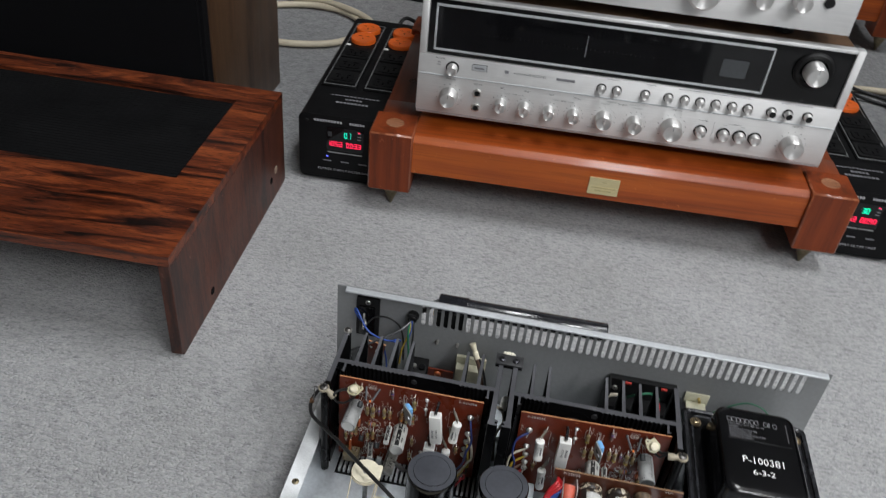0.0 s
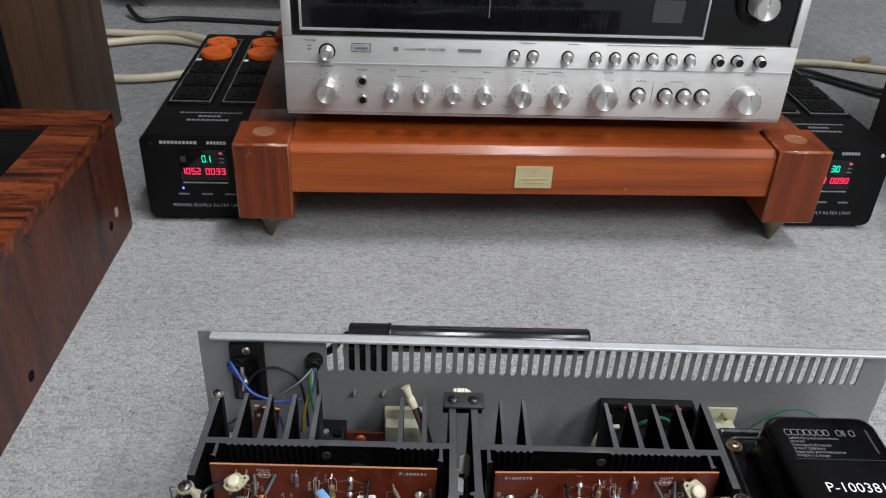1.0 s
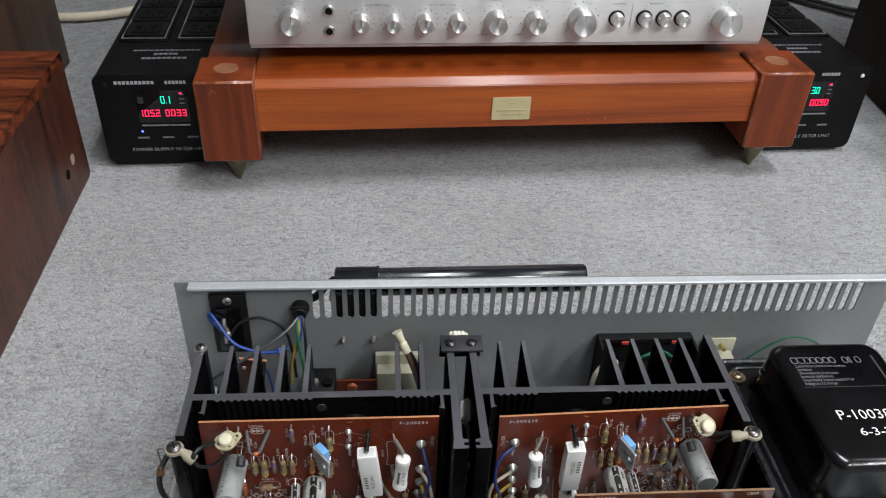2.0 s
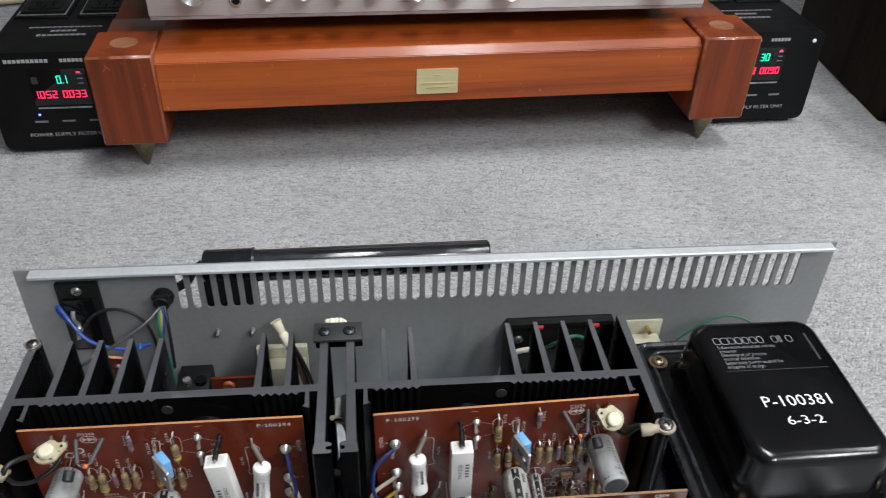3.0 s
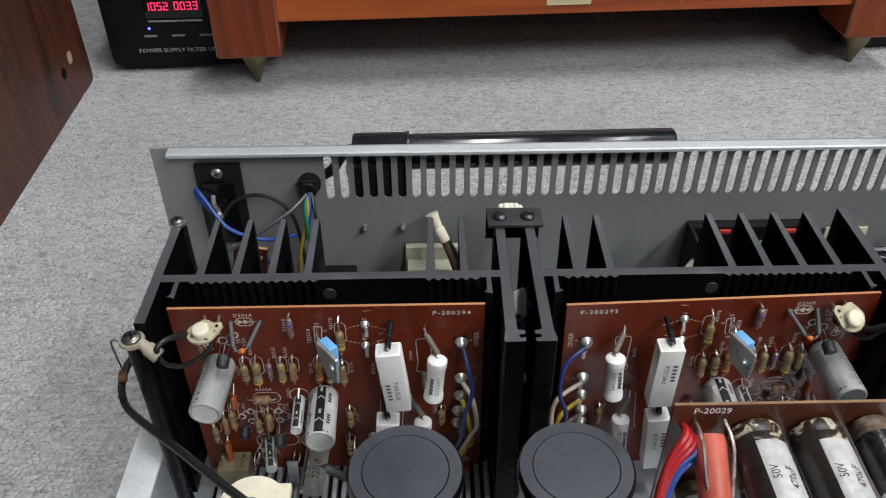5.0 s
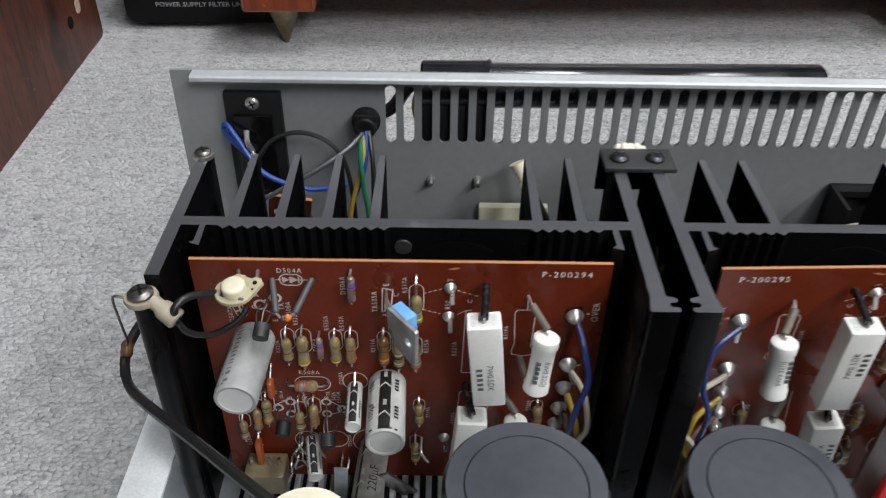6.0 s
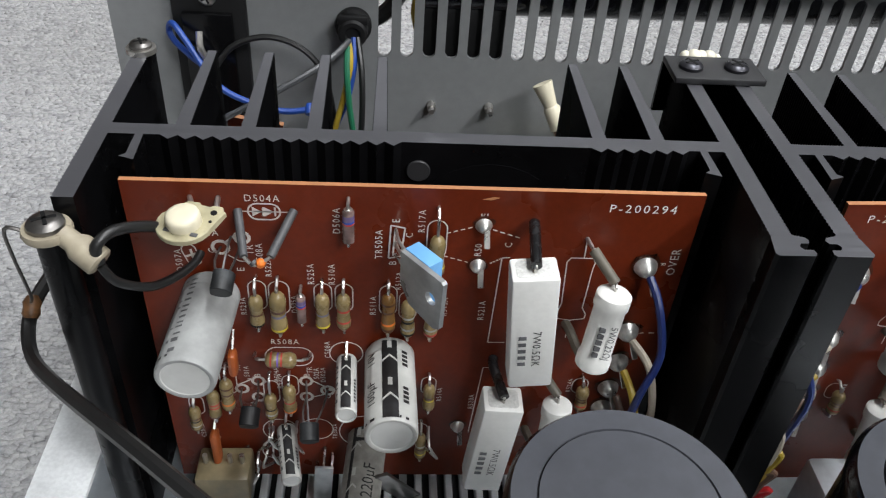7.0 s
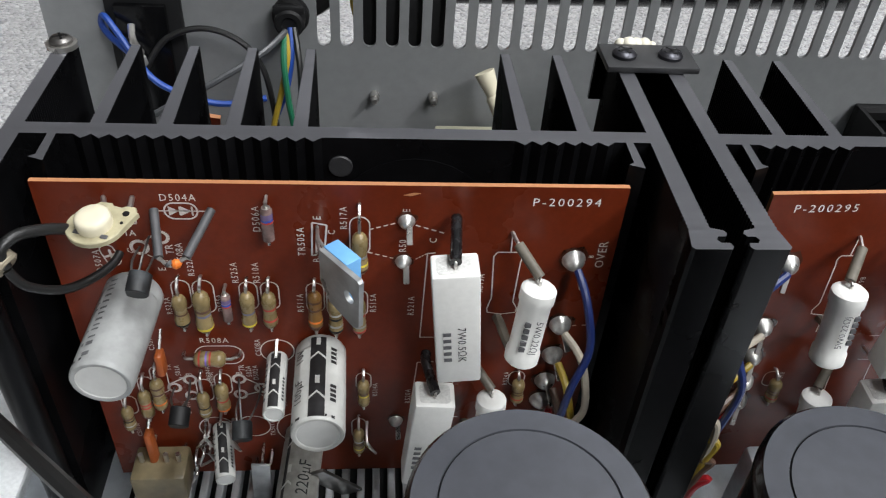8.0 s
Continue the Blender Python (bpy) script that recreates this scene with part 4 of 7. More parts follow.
# tray
b = Build()
b.box(-0.0775, 0.389, -0.30, -0.0005, 0.026, 0.0275, ZINC)
part("tray_floor", b, rc, "zinc-plated chassis floor")
for s, x in ((1, -0.0785), (-1, 0.3895)):
    b = Build()
    for q in ((min(x, x + s * 0.0013), max(x, x + s * 0.0013), 0.02, 0.0583), (min(x, x + s * 0.0145), max(x, x + s * 0.0145), 0.0585, 0.0598)):
        b.box(q[0], q[1], -0.30, -0.001, q[2], q[3], RAILZ)
    rail = part("side_rail", b, rc, "bright zinc side rail")
    screw("screw", (x + s * 0.008, -0.165, 0.0595), 0.0032, OLDBRASS, rail)
for x in (-0.05, 0.36):
    for y in (-0.03, -0.26):
        part("foot", Build().cyl((x, y, 0), (x, y, 0.026), 0.013, BLACKM, 18, 0.002), rc)
# Flat black sheet on the tray floor, behind the pale louvre bars.
part("floor_sheet", Build().box(-0.047, 0.12, -0.124, -0.082, 0.0276, 0.0283, BLACKM), rc, "black sheet on the chassis floor under the louvre bars")
for i in range(35):
    x = -0.044 + i * 0.0045
    part("louvre", Build().box(x, x + 0.0022, -0.1225, -0.085, 0.0284, 0.0335, ALU_EDGE, 0.0004, 1), rc, "pale metal louvre bar")

# ferrite aerial behind the rear panel
aer = new("ferrite_aerial")
aer.parent = rc
tagged(aer, "black ferrite aerial rod behind the rear panel")
b = Build()
b.lathe((0.0475, 0.0118, 0.1392), (0.1838, 0.0118, 0.1407), [(0, 0), (0, 0.0092), (0.992, 0.0092), (1, 0.0084), (1, 0)], 28, RODBLK)
part("rod", b, aer)
b = Build()
b.lathe((0.0190, 0.0122, 0.1392), (0.048, 0.0122, 0.1395), [(0, 0), (0, 0.0086), (0.03, 0.0098), (0.93, 0.0098), (0.97, 0.0104), (1, 0.0100), (1, 0)], 28, RODBLK)
part("holder", b, aer)
part("bracket", Build().box(0.0182, 0.0472, 0.0035, 0.0185, 0.1, 0.1345, BLACKM, 0.002), aer)

# things fixed to the inside of the rear panel
inl = part("aerial_terminal", Build().box(-0.0595, -0.0365, -0.0042, -0.0006, 0.094, 0.1425, BLACKM, 0.0008), rear, "black terminal plate with screw")
part("terminal_block", Build().box(-0.056, -0.0405, -0.0068, -0.0045, 0.098, 0.1335, BLACK, 0.0004), rear, "black terminal block")
screw("screw", (-0.048, -0.0042, 0.138), 0.0028, TIN, rear, (0, -1, 0))
b = Build()
b.tube([(-0.050, -0.0112, 0.1295), (-0.0495, -0.014, 0.1255), (-0.048, -0.013, 0.121)], 0.0011, TIN)
b.tube([(-0.0505, -0.0112, 0.115), (-0.050, -0.014, 0.111)], 0.0011, TIN)
b.lathe((-0.048, -0.0145, 0.1215), (-0.0475, -0.0145, 0.1165), [(0, 0), (0.2, 0.0014), (0.7, 0.0016), (1, 0)], 10, SOLDER)
part("solder_lug", b, rear, "tinned solder lug")
b = Build()
b.lathe((-0.003, -0.0005, 0.1295), (-0.003, -0.009, 0.1295), [(0, 0.0058), (0.3, 0.0058), (0.35, 0.0048), (0.92, 0.0046), (1, 0.0039), (1, 0.0025), (0.9, 0.002), (0.9, 0)], 22, BLACKM)
b.box(-0.0078, 0.0018, -0.0082, -0.0064, 0.1323, 0.1352, BLACKM, 0.0005)
part("cable_grommet", b, rear, "black cable grommet")
for x in (0.0235, 0.0435):
    part("stud", Build().lathe((x, 0, 0.1010), (x, -0.0055, 0.1010), [(0, 0.0016), (0.6, 0.0015), (0.6, 0.0011), (1, 0.0010), (1, 0)], 12, TIN), rear, "small metal stud")
b = Build()
b.box(0.1953, 0.2605, -0.0040, -0.0006, 0.03, 0.1020, BLACKM, 0.0006)
for x in (0.1953, 0.2590):
    b.box(x, x + 0.0015, -0.0215, -0.0042, 0.03, 0.1020, BLACKM)
b.box(0.1970, 0.2588, -0.0215, -0.0042, 0.03, 0.078, BLACKM)
b.box(0.1970, 0.2588, -0.0075, -0.0042, 0.099, 0.1020, BLACKM)
part("speaker_terminal", b, rear, "black loudspeaker terminal box, open towards the heatsink")
screw("screw", (0.2030, -0.0040, 0.0870), 0.0028, TIN, rear, (0, -1, 0))
for x in (0.2105, 0.2450):
    part("red_insert", Build().box(x, x + 0.006, -0.0098, -0.0077, 0.0990, 0.1012, RED, 0.0004), rear)
b = Build()
b.box(0.2705, 0.2935, -0.0026, -0.0008, 0.083, 0.0965, AMBERPL, 0.0005)
b.box(0.2725, 0.2915, -0.0125, -0.0027, 0.083, 0.0862, AMBERPL, 0.0006)
b.cyl((0.284, -0.0027, 0.0915), (0.284, -0.0085, 0.0915), 0.0015, BRASS, 10)
part("fuse_holder", b, rear, "pale amber fuse holder")
b = Build()
b.box(0.019, 0.0445, -0.0215, -0.0200, 0.03, 0.0825, PCB)
part("jack_board", b, rc, "small brown circuit board behind the heatsink")
b = Build()
b.box(-0.0015, 0.0175, -0.026, -0.003, 0.03, 0.0770, BLACKM, 0.001)
b.cyl((0.0045, -0.018, 0.0768), (0.0045, -0.018, 0.0800), 0.0024, TIN, 12)
b.cyl((0.0125, -0.018, 0.0768), (0.0125, -0.018, 0.0795), 0.0034, BLACK, 14)
part("jack_block", b, rc, "black socket block")
b = Build()
b.lathe((0.029, -0.0216, 0.0770), (0.029, -0.0235, 0.0770), [(0, 0.0036), (0.6, 0.0034), (1, 0.0026), (1, 0)], 14, RUST)
part("orange_jack", b, rc, "orange socket ring")
b = Build()
b.box(0.0455, 0.0735, -0.016, -0.0065, 0.035, 0.0830, AMBERPL, 0.0008)
b.box(0.0445, 0.0745, -0.0062, -0.002, 0.035, 0.0905, AMBERPL, 0.0008)
part("switch_housing", b, rc, "pale amber plastic housing behind the heatsink")
b = Build()
b.lathe((0.0588, -0.0115, 0.1165), (0.0655, -0.0170, 0.1030), [(0, 0), (0, 0.0034), (0.15, 0.0030), (0.5, 0.0022), (0.55, 0.0028), (1, 0.0028), (1, 0)], 14, CREAM)
part("wire_cap", b, rc, "cream wire cap on a brown lead")
part("brown_lead", Build().tube([(0.0650, -0.0168, 0.1035), (0.069, -0.020, 0.094), (0.073, -0.022, 0.08), (0.077, -0.024, 0.06)], 0.0021, W_BROWN), rc, "brown insulated lead")
part("black_lead", Build().tube([(0.0675, -0.0170, 0.1030), (0.0725, -0.021, 0.094), (0.0768, -0.023, 0.08), (0.0805, -0.025, 0.06)], 0.0012, W_BLACK), rc, "thin black lead")


def wire(name, pts, r, m, label=""):
    return part(name, Build().tube(pts, r, m, 8, 6), rc, label)


wire("blue_wire", [(-0.0475, -0.014, 0.1175), (-0.0530, -0.012, 0.1215), (-0.0585, -0.008, 0.1245), (-0.0605, -0.006, 0.1275), (-0.0585, -0.008, 0.1305), (-0.0540, -0.012, 0.1265), (-0.045, -0.018, 0.1155), (-0.035, -0.020, 0.1105), (-0.025, -0.020, 0.1078), (-0.017, -0.019, 0.1080), (-0.0105, -0.018, 0.1090)], 0.0010, W_BLUE, "blue insulated wire")
wire("blue_wire", [(-0.030, -0.021, 0.104), (-0.026, -0.018, 0.09), (-0.024, -0.016, 0.07), (-0.024, -0.016, 0.05)], 0.0009, W_BLUE, "blue insulated wire")
wire("grey_lead", [(-0.004, -0.009, 0.1275), (-0.011, -0.019, 0.1245), (-0.025, -0.029, 0.1195), (-0.042, -0.036, 0.1125), (-0.056, -0.042, 0.1065), (-0.066, -0.044, 0.100)], 0.0010, W_GREY, "shiny grey lead")
wire("black_lead", [(-0.048, -0.012, 0.115), (-0.041, -0.0095, 0.124), (-0.030, -0.0085, 0.1275), (-0.019, -0.0095, 0.1245), (-0.012, -0.011, 0.116), (-0.009, -0.013, 0.1), (-0.008, -0.014, 0.08)], 0.0010, W_BLACK, "thin black lead")
wire("yellow_wire", [(-0.0035, -0.0085, 0.1275), (-0.0035, -0.013, 0.121), (-0.0062, -0.016, 0.109), (-0.0095, -0.018, 0.096), (-0.011, -0.018, 0.078)], 0.0010, W_YEL, "yellow insulated wire")
wire("blue_wire", [(-0.0026, -0.0085, 0.1285), (-0.0024, -0.0125, 0.121), (-0.0046, -0.0145, 0.110), (-0.0092, -0.017, 0.098), (-0.0125, -0.017, 0.078)], 0.0010, W_BLUE, "blue insulated wire")
wire("green_wire", [(-0.0045, -0.0085, 0.1275), (-0.0046, -0.0155, 0.120), (-0.0036, -0.0185, 0.108), (-0.0022, -0.019, 0.095), (-0.002, -0.018, 0.07)], 0.0010, W_GREEN, "green insulated wire")
wire("black_lead", [(-0.0015, -0.0085, 0.1285), (0.0, -0.014, 0.120), (0.0003, -0.017, 0.108), (-0.0005, -0.018, 0.09)], 0.0010, W_BLACK, "thin black lead")
wire("mains_cord", [(-0.003, 0.004, 0.13), (0.002, 0.011, 0.126), (0.008, 0.011, 0.130), (0.013, 0.010, 0.138), (0.019, 0.010, 0.143)], 0.0028, W_BLACK, "black mains cord outside the panel")
wire("white_wire", [(0.0185, 0.006, 0.142), (0.0165, 0.005, 0.132), (0.0195, 0.006, 0.12)], 0.0012, W_YEL, "thin pale wire behind the slots")
wire("green_wire", [(0.215, -0.016, 0.088), (0.222, -0.022, 0.1), (0.234, -0.02, 0.1025), (0.244, -0.018, 0.095)], 0.0011, W_GREEN, "green insulated wire")
wire("white_wire", [(0.187, -0.03, 0.06), (0.190, -0.025, 0.083), (0.197, -0.02, 0.0905), (0.207, -0.018, 0.0915)], 0.0017, W_WHITE, "white insulated wire")
wire("white_wire", [(0.29, -0.018, 0.089), (0.300, -0.022, 0.093), (0.310, -0.03, 0.088)], 0.0016, W_WHITE, "white insulated wire")
wire("green_wire", [(0.296, -0.014, 0.086), (0.312, -0.013, 0.100), (0.327, -0.013, 0.107), (0.342, -0.018, 0.105), (0.35, -0.03, 0.096)], 0.0007, W_GREEN, "thin green wire arching over")
wire("red_wire", [(0.2435, -0.018, 0.092), (0.246, -0.022, 0.086), (0.246, -0.024, 0.07)], 0.0011, W_RED, "red insulated wire")

b = Build()
T = pose(-0.0355, -0.0215, 0.088, 12, 9, 0)
b.box(-0.0085, 0.0085, -0.0008, 0.0008, -0.045, 0.0205, PCB, at=T)
k = b.mi(PCB_EDGE)
b.bm.normal_update()
for f in b.bm.faces:
    if f.normal.z > 0.7:
        f.material_index = k
ab = part("aerial_board", b, rc, "small tilted brown circuit board behind the fins")
for dx, dz in ((-0.005, 0.012), (0.001, 0.008), (0.005, 0.014)):
    c = T @ Vector((dx, -0.0008, dz))
    part("solder_joint", Build().lathe(c, c + Vector((0, -0.002, 0)), [(0, 0.0014), (0.5, 0.0011), (1, 0)], 10, SOLDER), ab)
part("tie_knot", Build().lathe((-0.0165, -0.0205, 0.1072), (-0.0165, -0.0175, 0.1092), [(0, 0), (0, 0.0012), (0.5, 0.0016), (1, 0.0011), (1, 0)], 10, W_BLUE), rc, "blue knot on the wire")

# heatsinks: one black extrusion each, cut ends bare
MH = 0.0958


def heatsink(flip):
    yF, yR, tip, top = -0.0930, -0.0885, -0.0505, 0.1425
    o = [(-0.0572, -0.1175), (-0.0528, -0.1175), (-0.0528, yF)]

    def saw(p, q, pitch=0.00115, amp=0.00028):
        """A finely toothed edge from p to q, teeth to the left of the way."""
        L = math.hypot(q[0] - p[0], q[1] - p[1])
        n = int(L / pitch)
        nx, ny = -(q[1] - p[1]) / L * amp, (q[0] - p[0]) / L * amp
        out = []
        for i in range(n):
            for f, h in ((i / n, 0), ((i + 0.6) / n, 1)):
                out.append((p[0] + (q[0] - p[0]) * f + nx * h, p[1] + (q[1] - p[1]) * f + ny * h))
        return out + [q]

    def clip(x):
        return [(x - 0.0009, yF), (x - 0.0009, -0.1010), (x - 0.0022, -0.1020), (x + 0.0012, -0.1033), (x + 0.0009, yF)]

    o += clip(-0.0460)
    for a, z in ((-0.0415, 0.0120), (0.0555, 0.0785)):
        n = round((z - a) / 0.0039)
        for i in range(n):
            x = a + i * (z - a) / n
            o += [(x, yF), (x + 0.002, yF - 0.0017)]
        o.append((z, yF))
    o += clip(0.0820)
    o += saw((0.0868, yF), (0.0864, -0.1250)) + [(0.0856, -0.1300), (0.0862, -0.1308), (0.0936, -0.1308), (0.0941, -0.1300), (0.0939, -0.1288), (0.0920, -0.1288), (0.0914, -0.1278), (0.0920, -0.1268), (0.0936, -0.1268), (0.0941, -0.1258), (0.0936, -0.1248), (0.0912, -0.1241)]
    o += saw((0.0912, -0.1240), (0.0914, -0.0480)) + saw((0.0871, -0.0480), (0.0869, yR))
    for x in (0.0722, 0.0582, 0.0070, -0.0080, -0.0228, -0.0375):
        o += saw((x + 0.0018, yR), (x + 0.0013, tip)) + saw((x - 0.0013, tip), (x - 0.0018, yR))
    o += saw((-0.0529, yR), (-0.0530, -0.0480)) + saw((-0.0572, -0.0480), (-0.0572, -0.1175), 0.0012)[:-1]
    if flip:
        o = [(2 * MH - x, y) for x, y in o][::-1]
    b = Build()
    b.prism(o, 0.034, top, ANOD_CUT, 2, ANOD)
    hs = part("heatsink", b, rc, "black finned aluminium heatsink")
    s = -1 if flip else 1
    X = (lambda x: 2 * MH - x) if flip else (lambda x: x)
    # post with screw and ring terminal at the front of the outer web
    b = Build()
    b.cyl((X(-0.0567), -0.1218, 0.03), (X(-0.0567), -0.1218, 0.1365), 0.0036, ANOD, 18, 0.0005)
    part("screw_post", b, hs)
    screw("screw", (X(-0.0575), -0.1218, 0.1385), 0.0037, STEELD, hs, label="dull steel cross-head screw")
    b = Build()
    b.lathe((X(-0.0575), -0.1218, 0.1366), (X(-0.0575), -0.1218, 0.1384), [(0, 0), (0, 0.0047), (0.5, 0.0050), (1, 0.0047), (1, 0)], 22, LUG)
    p, q = Vector((X(-0.0545), -0.1228, 0.1376)), Vector((X(-0.0470), -0.1258, 0.1326)) if not flip else Vector((X(-0.0462), -0.1215, 0.1352))
    b.lathe(p, q, [(0, 0.0022), (0.3, 0.0022), (0.45, 0.0030), (0.95, 0.0032), (1, 0.0026), (1, 0)], 14, LUG)
    part("ring_terminal", b, hs, "cream insulated ring terminal")
    if not flip:
        screw("screw", (X(-0.0551), -0.0528, 0.1440), 0.0029, STEELD, hs, label="dull steel cross-head screw")
        part("washer", Build().cyl((X(-0.0551), -0.0528, top + 0.0001), (X(-0.0551), -0.0528, 0.1439), 0.0038, TIN, 18), hs)
    b = Build()
    b.lathe((X(0.0160), yF - 0.0003, 0.1352), (X(0.0160), yF - 0.0040, 0.1352), [(0, 0.0028), (0.1, 0.0028), (0.16, 0.0026), (0.16, 0)], 18, DISCG)
    part("rivet", b, hs)
    b = Build()
    b.lathe((X(0.033), yF - 0.0003, 0.118), (X(0.033), yF - 0.0050, 0.118), [(0, 0.0195), (0.06, 0.0195), (0.1, 0.012), (0.9, 0.0112), (1, 0.009), (1, 0)], 28, ANOD)
    part("power_transistor", b, hs, "black can power transistor")
    return hs


heatsink(False)
heatsink(True)
b = Build()
b.box(0.0838, 0.1085, -0.0600, -0.0465, 0.1427, 0.1445, DISCG, 0.0004)
b.box(0.0838, 0.1085, -0.0478, -0.0465, 0.128, 0.1426, ANOD)
brk = part("bridge_bracket", b, rc, "black bracket bridging the two heatsinks")
for x in (0.0895, 0.1020):
    screw("screw", (x, -0.0536, 0.1445), 0.0033, SCREWD, brk)
b = Build()
for dx, dy, r, h in ((-0.0030, 0.0004, 0.0017, 0.0012), (-0.0008, 0, 0.0022, 0.0018), (0.0014, 0.0004, 0.0022, 0.0014), (0.0036, 0.0002, 0.0020, 0.0016), (0.0056, -0.0003, 0.0014, 0.0009)):
    c = Vector((0.0938 + dx, -0.0448 + dy, 0.1438))
    b.lathe(c - Vector((0, 0, 0.003)), c + Vector((0, 0, h)), [(0, r), (0.55, r), (0.72, r * 0.93), (0.87, r * 0.7), (0.96, r * 0.4), (1, 0)], 16, PALEGLUE)
part("glue_blob", b, brk, "white dried glue")
b = Build()
b.box(0.0905, 0.1005, -0.1, -0.095, 0.085, 0.088, CERAM, 0.001)
b.tube([(0.0925, -0.09, 0.12), (0.097, -0.085, 0.112), (0.1, -0.088, 0.1), (0.0945, -0.095, 0.088), (0.0965, -0.1, 0.06)], 0.0014, W_WHITE)
part("centre_wire", b, rc, "white wire between the heatsinks")
b = Build()
b.prism([(-0.0045, -0.006), (-0.001, -0.0075), (0.0035, -0.005), (0.0048, 0.003), (0.002, 0.0075), (-0.003, 0.006)], -0.0004, 0.0004, CERAM)
bmesh.ops.transform(b.bm, matrix=pose(0.0975, -0.0820, 0.117, 55, 12, 20), verts=b.bm.verts)
part("tape_scrap", b, rc, "crumpled scrap of white tape")

# ---------- circuit boards ----------
MB = 0.0965
YB = -0.1058
BAND = {"r": RED, "v": VIOLET, "y": YELLOW, "n": BROWNB, "s": SILVB, "o": ORB, "k": BLACKM, "g": TABM, "b": BLUEGREY}


def resistor(b, p, q, r, bands, body=TAN):
    """A varnished dog-bone resistor from p to q: a band letter for each of five places from p on, '.' for none."""
    L = (Vector(q) - Vector(p)).length
    lead = 0.0016 / L
    n = (L - 0.0032) / L
    at = lambda s: lead + n * s
    shape = [(0.0, 0.34), (0.03, 0.62), (0.09, 0.86), (0.17, 0.98), (0.24, 1.0), (0.31, 0.97), (0.38, 0.9), (0.5, 0.87), (0.62, 0.9), (0.69, 0.97), (0.76, 1.0), (0.83, 0.98), (0.91, 0.86), (0.97, 0.62), (1.0, 0.34)]
    marks = {i: BAND[c] for i, c in zip((3, 6, 7, 9, 11), bands) if c != "."}
    prof = [(0, 0, TIN), (0, 0.00035, TIN), (lead, 0.00035, body)]
    for i, (s, k) in enumerate(shape):
        prof.append((at(s), r * k, marks.get(i, body)))
        if i in marks:
            prof.append((at(s + 0.055), r * k, body))
    prof += [(at(1), 0.00035, TIN), (1, 0.00035, TIN), (1, 0, TIN)]
    b.lathe(p, q, prof, 16)


def can(b, p, q, r, body, glue=None, end=CAPEND, upto=0.17):
    """An electrolytic capacitor whose far end faces the viewer: shrunk sleeve rolled over a recessed pale disc."""
    g = glue or body
    b.lathe(p, q, [(0, 0, g), (0, r * 0.93, g), (0.03, r, g), (0.12, r, g), (0.135, r * 0.965, g), (0.15, r * 0.965, g), (0.17, r, g), (upto, r, body), (0.955, r, body), (0.985, r * 0.985, body), (1, r * 0.94, body), (1.003, r * 0.87, body), (0.995, r * 0.80, end), (0.988, r * 0.77, end), (0.988, 0, end)], 36)


def curved(body, size, p, q, r, turn, share, m, parent, name="lettering", width=1.0, space=1.0):
    """Lettering bent round a can from p (at the board) to q: it reads from q towards p, at an angle round the can."""
    ob = lettering(body, size, Matrix(), m, parent, name, width=1.0, space=space)
    d = (p - q).normalized()
    side = Vector((1, 0, 0)) - d * d.x
    side.normalize()
    up = d.cross(side) if d.cross(side).z > 0 else side.cross(d)
    c = p + (q - p) * share
    for v in ob.data.vertices:
        a = radians(turn) + v.co.y / r
        v.co = c + d * (v.co.x * width) + (side * math.cos(a) + up * math.sin(a)) * (r + 0.00016)
    return ob


def wrap(c, d, r, a0, a1, t0, t1, m, bb, lift=0.00012):
    """A patch of print on the side of a can, between two angles and two shares of its length."""
    n, k = max(2, int(abs(a1 - a0) / 8)), bb.mi(m)
    vs = []
    for i in range(n + 1):
        aa = radians(a0 + (a1 - a0) * i / n)
        o = Vector((math.cos(aa), 0, math.sin(aa))) * (r + lift)
        vs.append([bb.bm.verts.new(c + (d - c) * t + o) for t in (t0, t1)])
    for i in range(n):
        bb.bm.faces.new((vs[i][0], vs[i + 1][0], vs[i + 1][1], vs[i][1])).material_index = k


def arrows(p, q, r, mid, half, count):
    """A black stripe down a can, with thin pale chevrons and dashes in it."""
    b = Build()
    wrap(p, q, r, mid - half, mid + half, 0.05, 0.975, CAPINK, b)
    k = b.mi(WHITECAP)
    for i in range(count):
        t0 = 0.05 + (i + 0.55) * 0.92 / count
        rows = []
        for jj in range(9):
            f = jj / 4 - 1
            aa = radians(mid + half * f)
            o = Vector((math.cos(aa), 0, math.sin(aa))) * (r + 0.0002)
            rows.append([b.bm.verts.new(p + (q - p) * (t0 - 0.07 * (1 - abs(f)) + d) + o) for d in (0, 0.026)])
        for jj in range(8):
            b.bm.faces.new((rows[jj][0], rows[jj + 1][0], rows[jj + 1][1], rows[jj][1])).material_index = k
        wrap(p, q, r + 0.0001, mid - half * 0.28, mid + half * 0.28, t0 - 0.24, t0 - 0.15, WHITECAP, b)
    return b


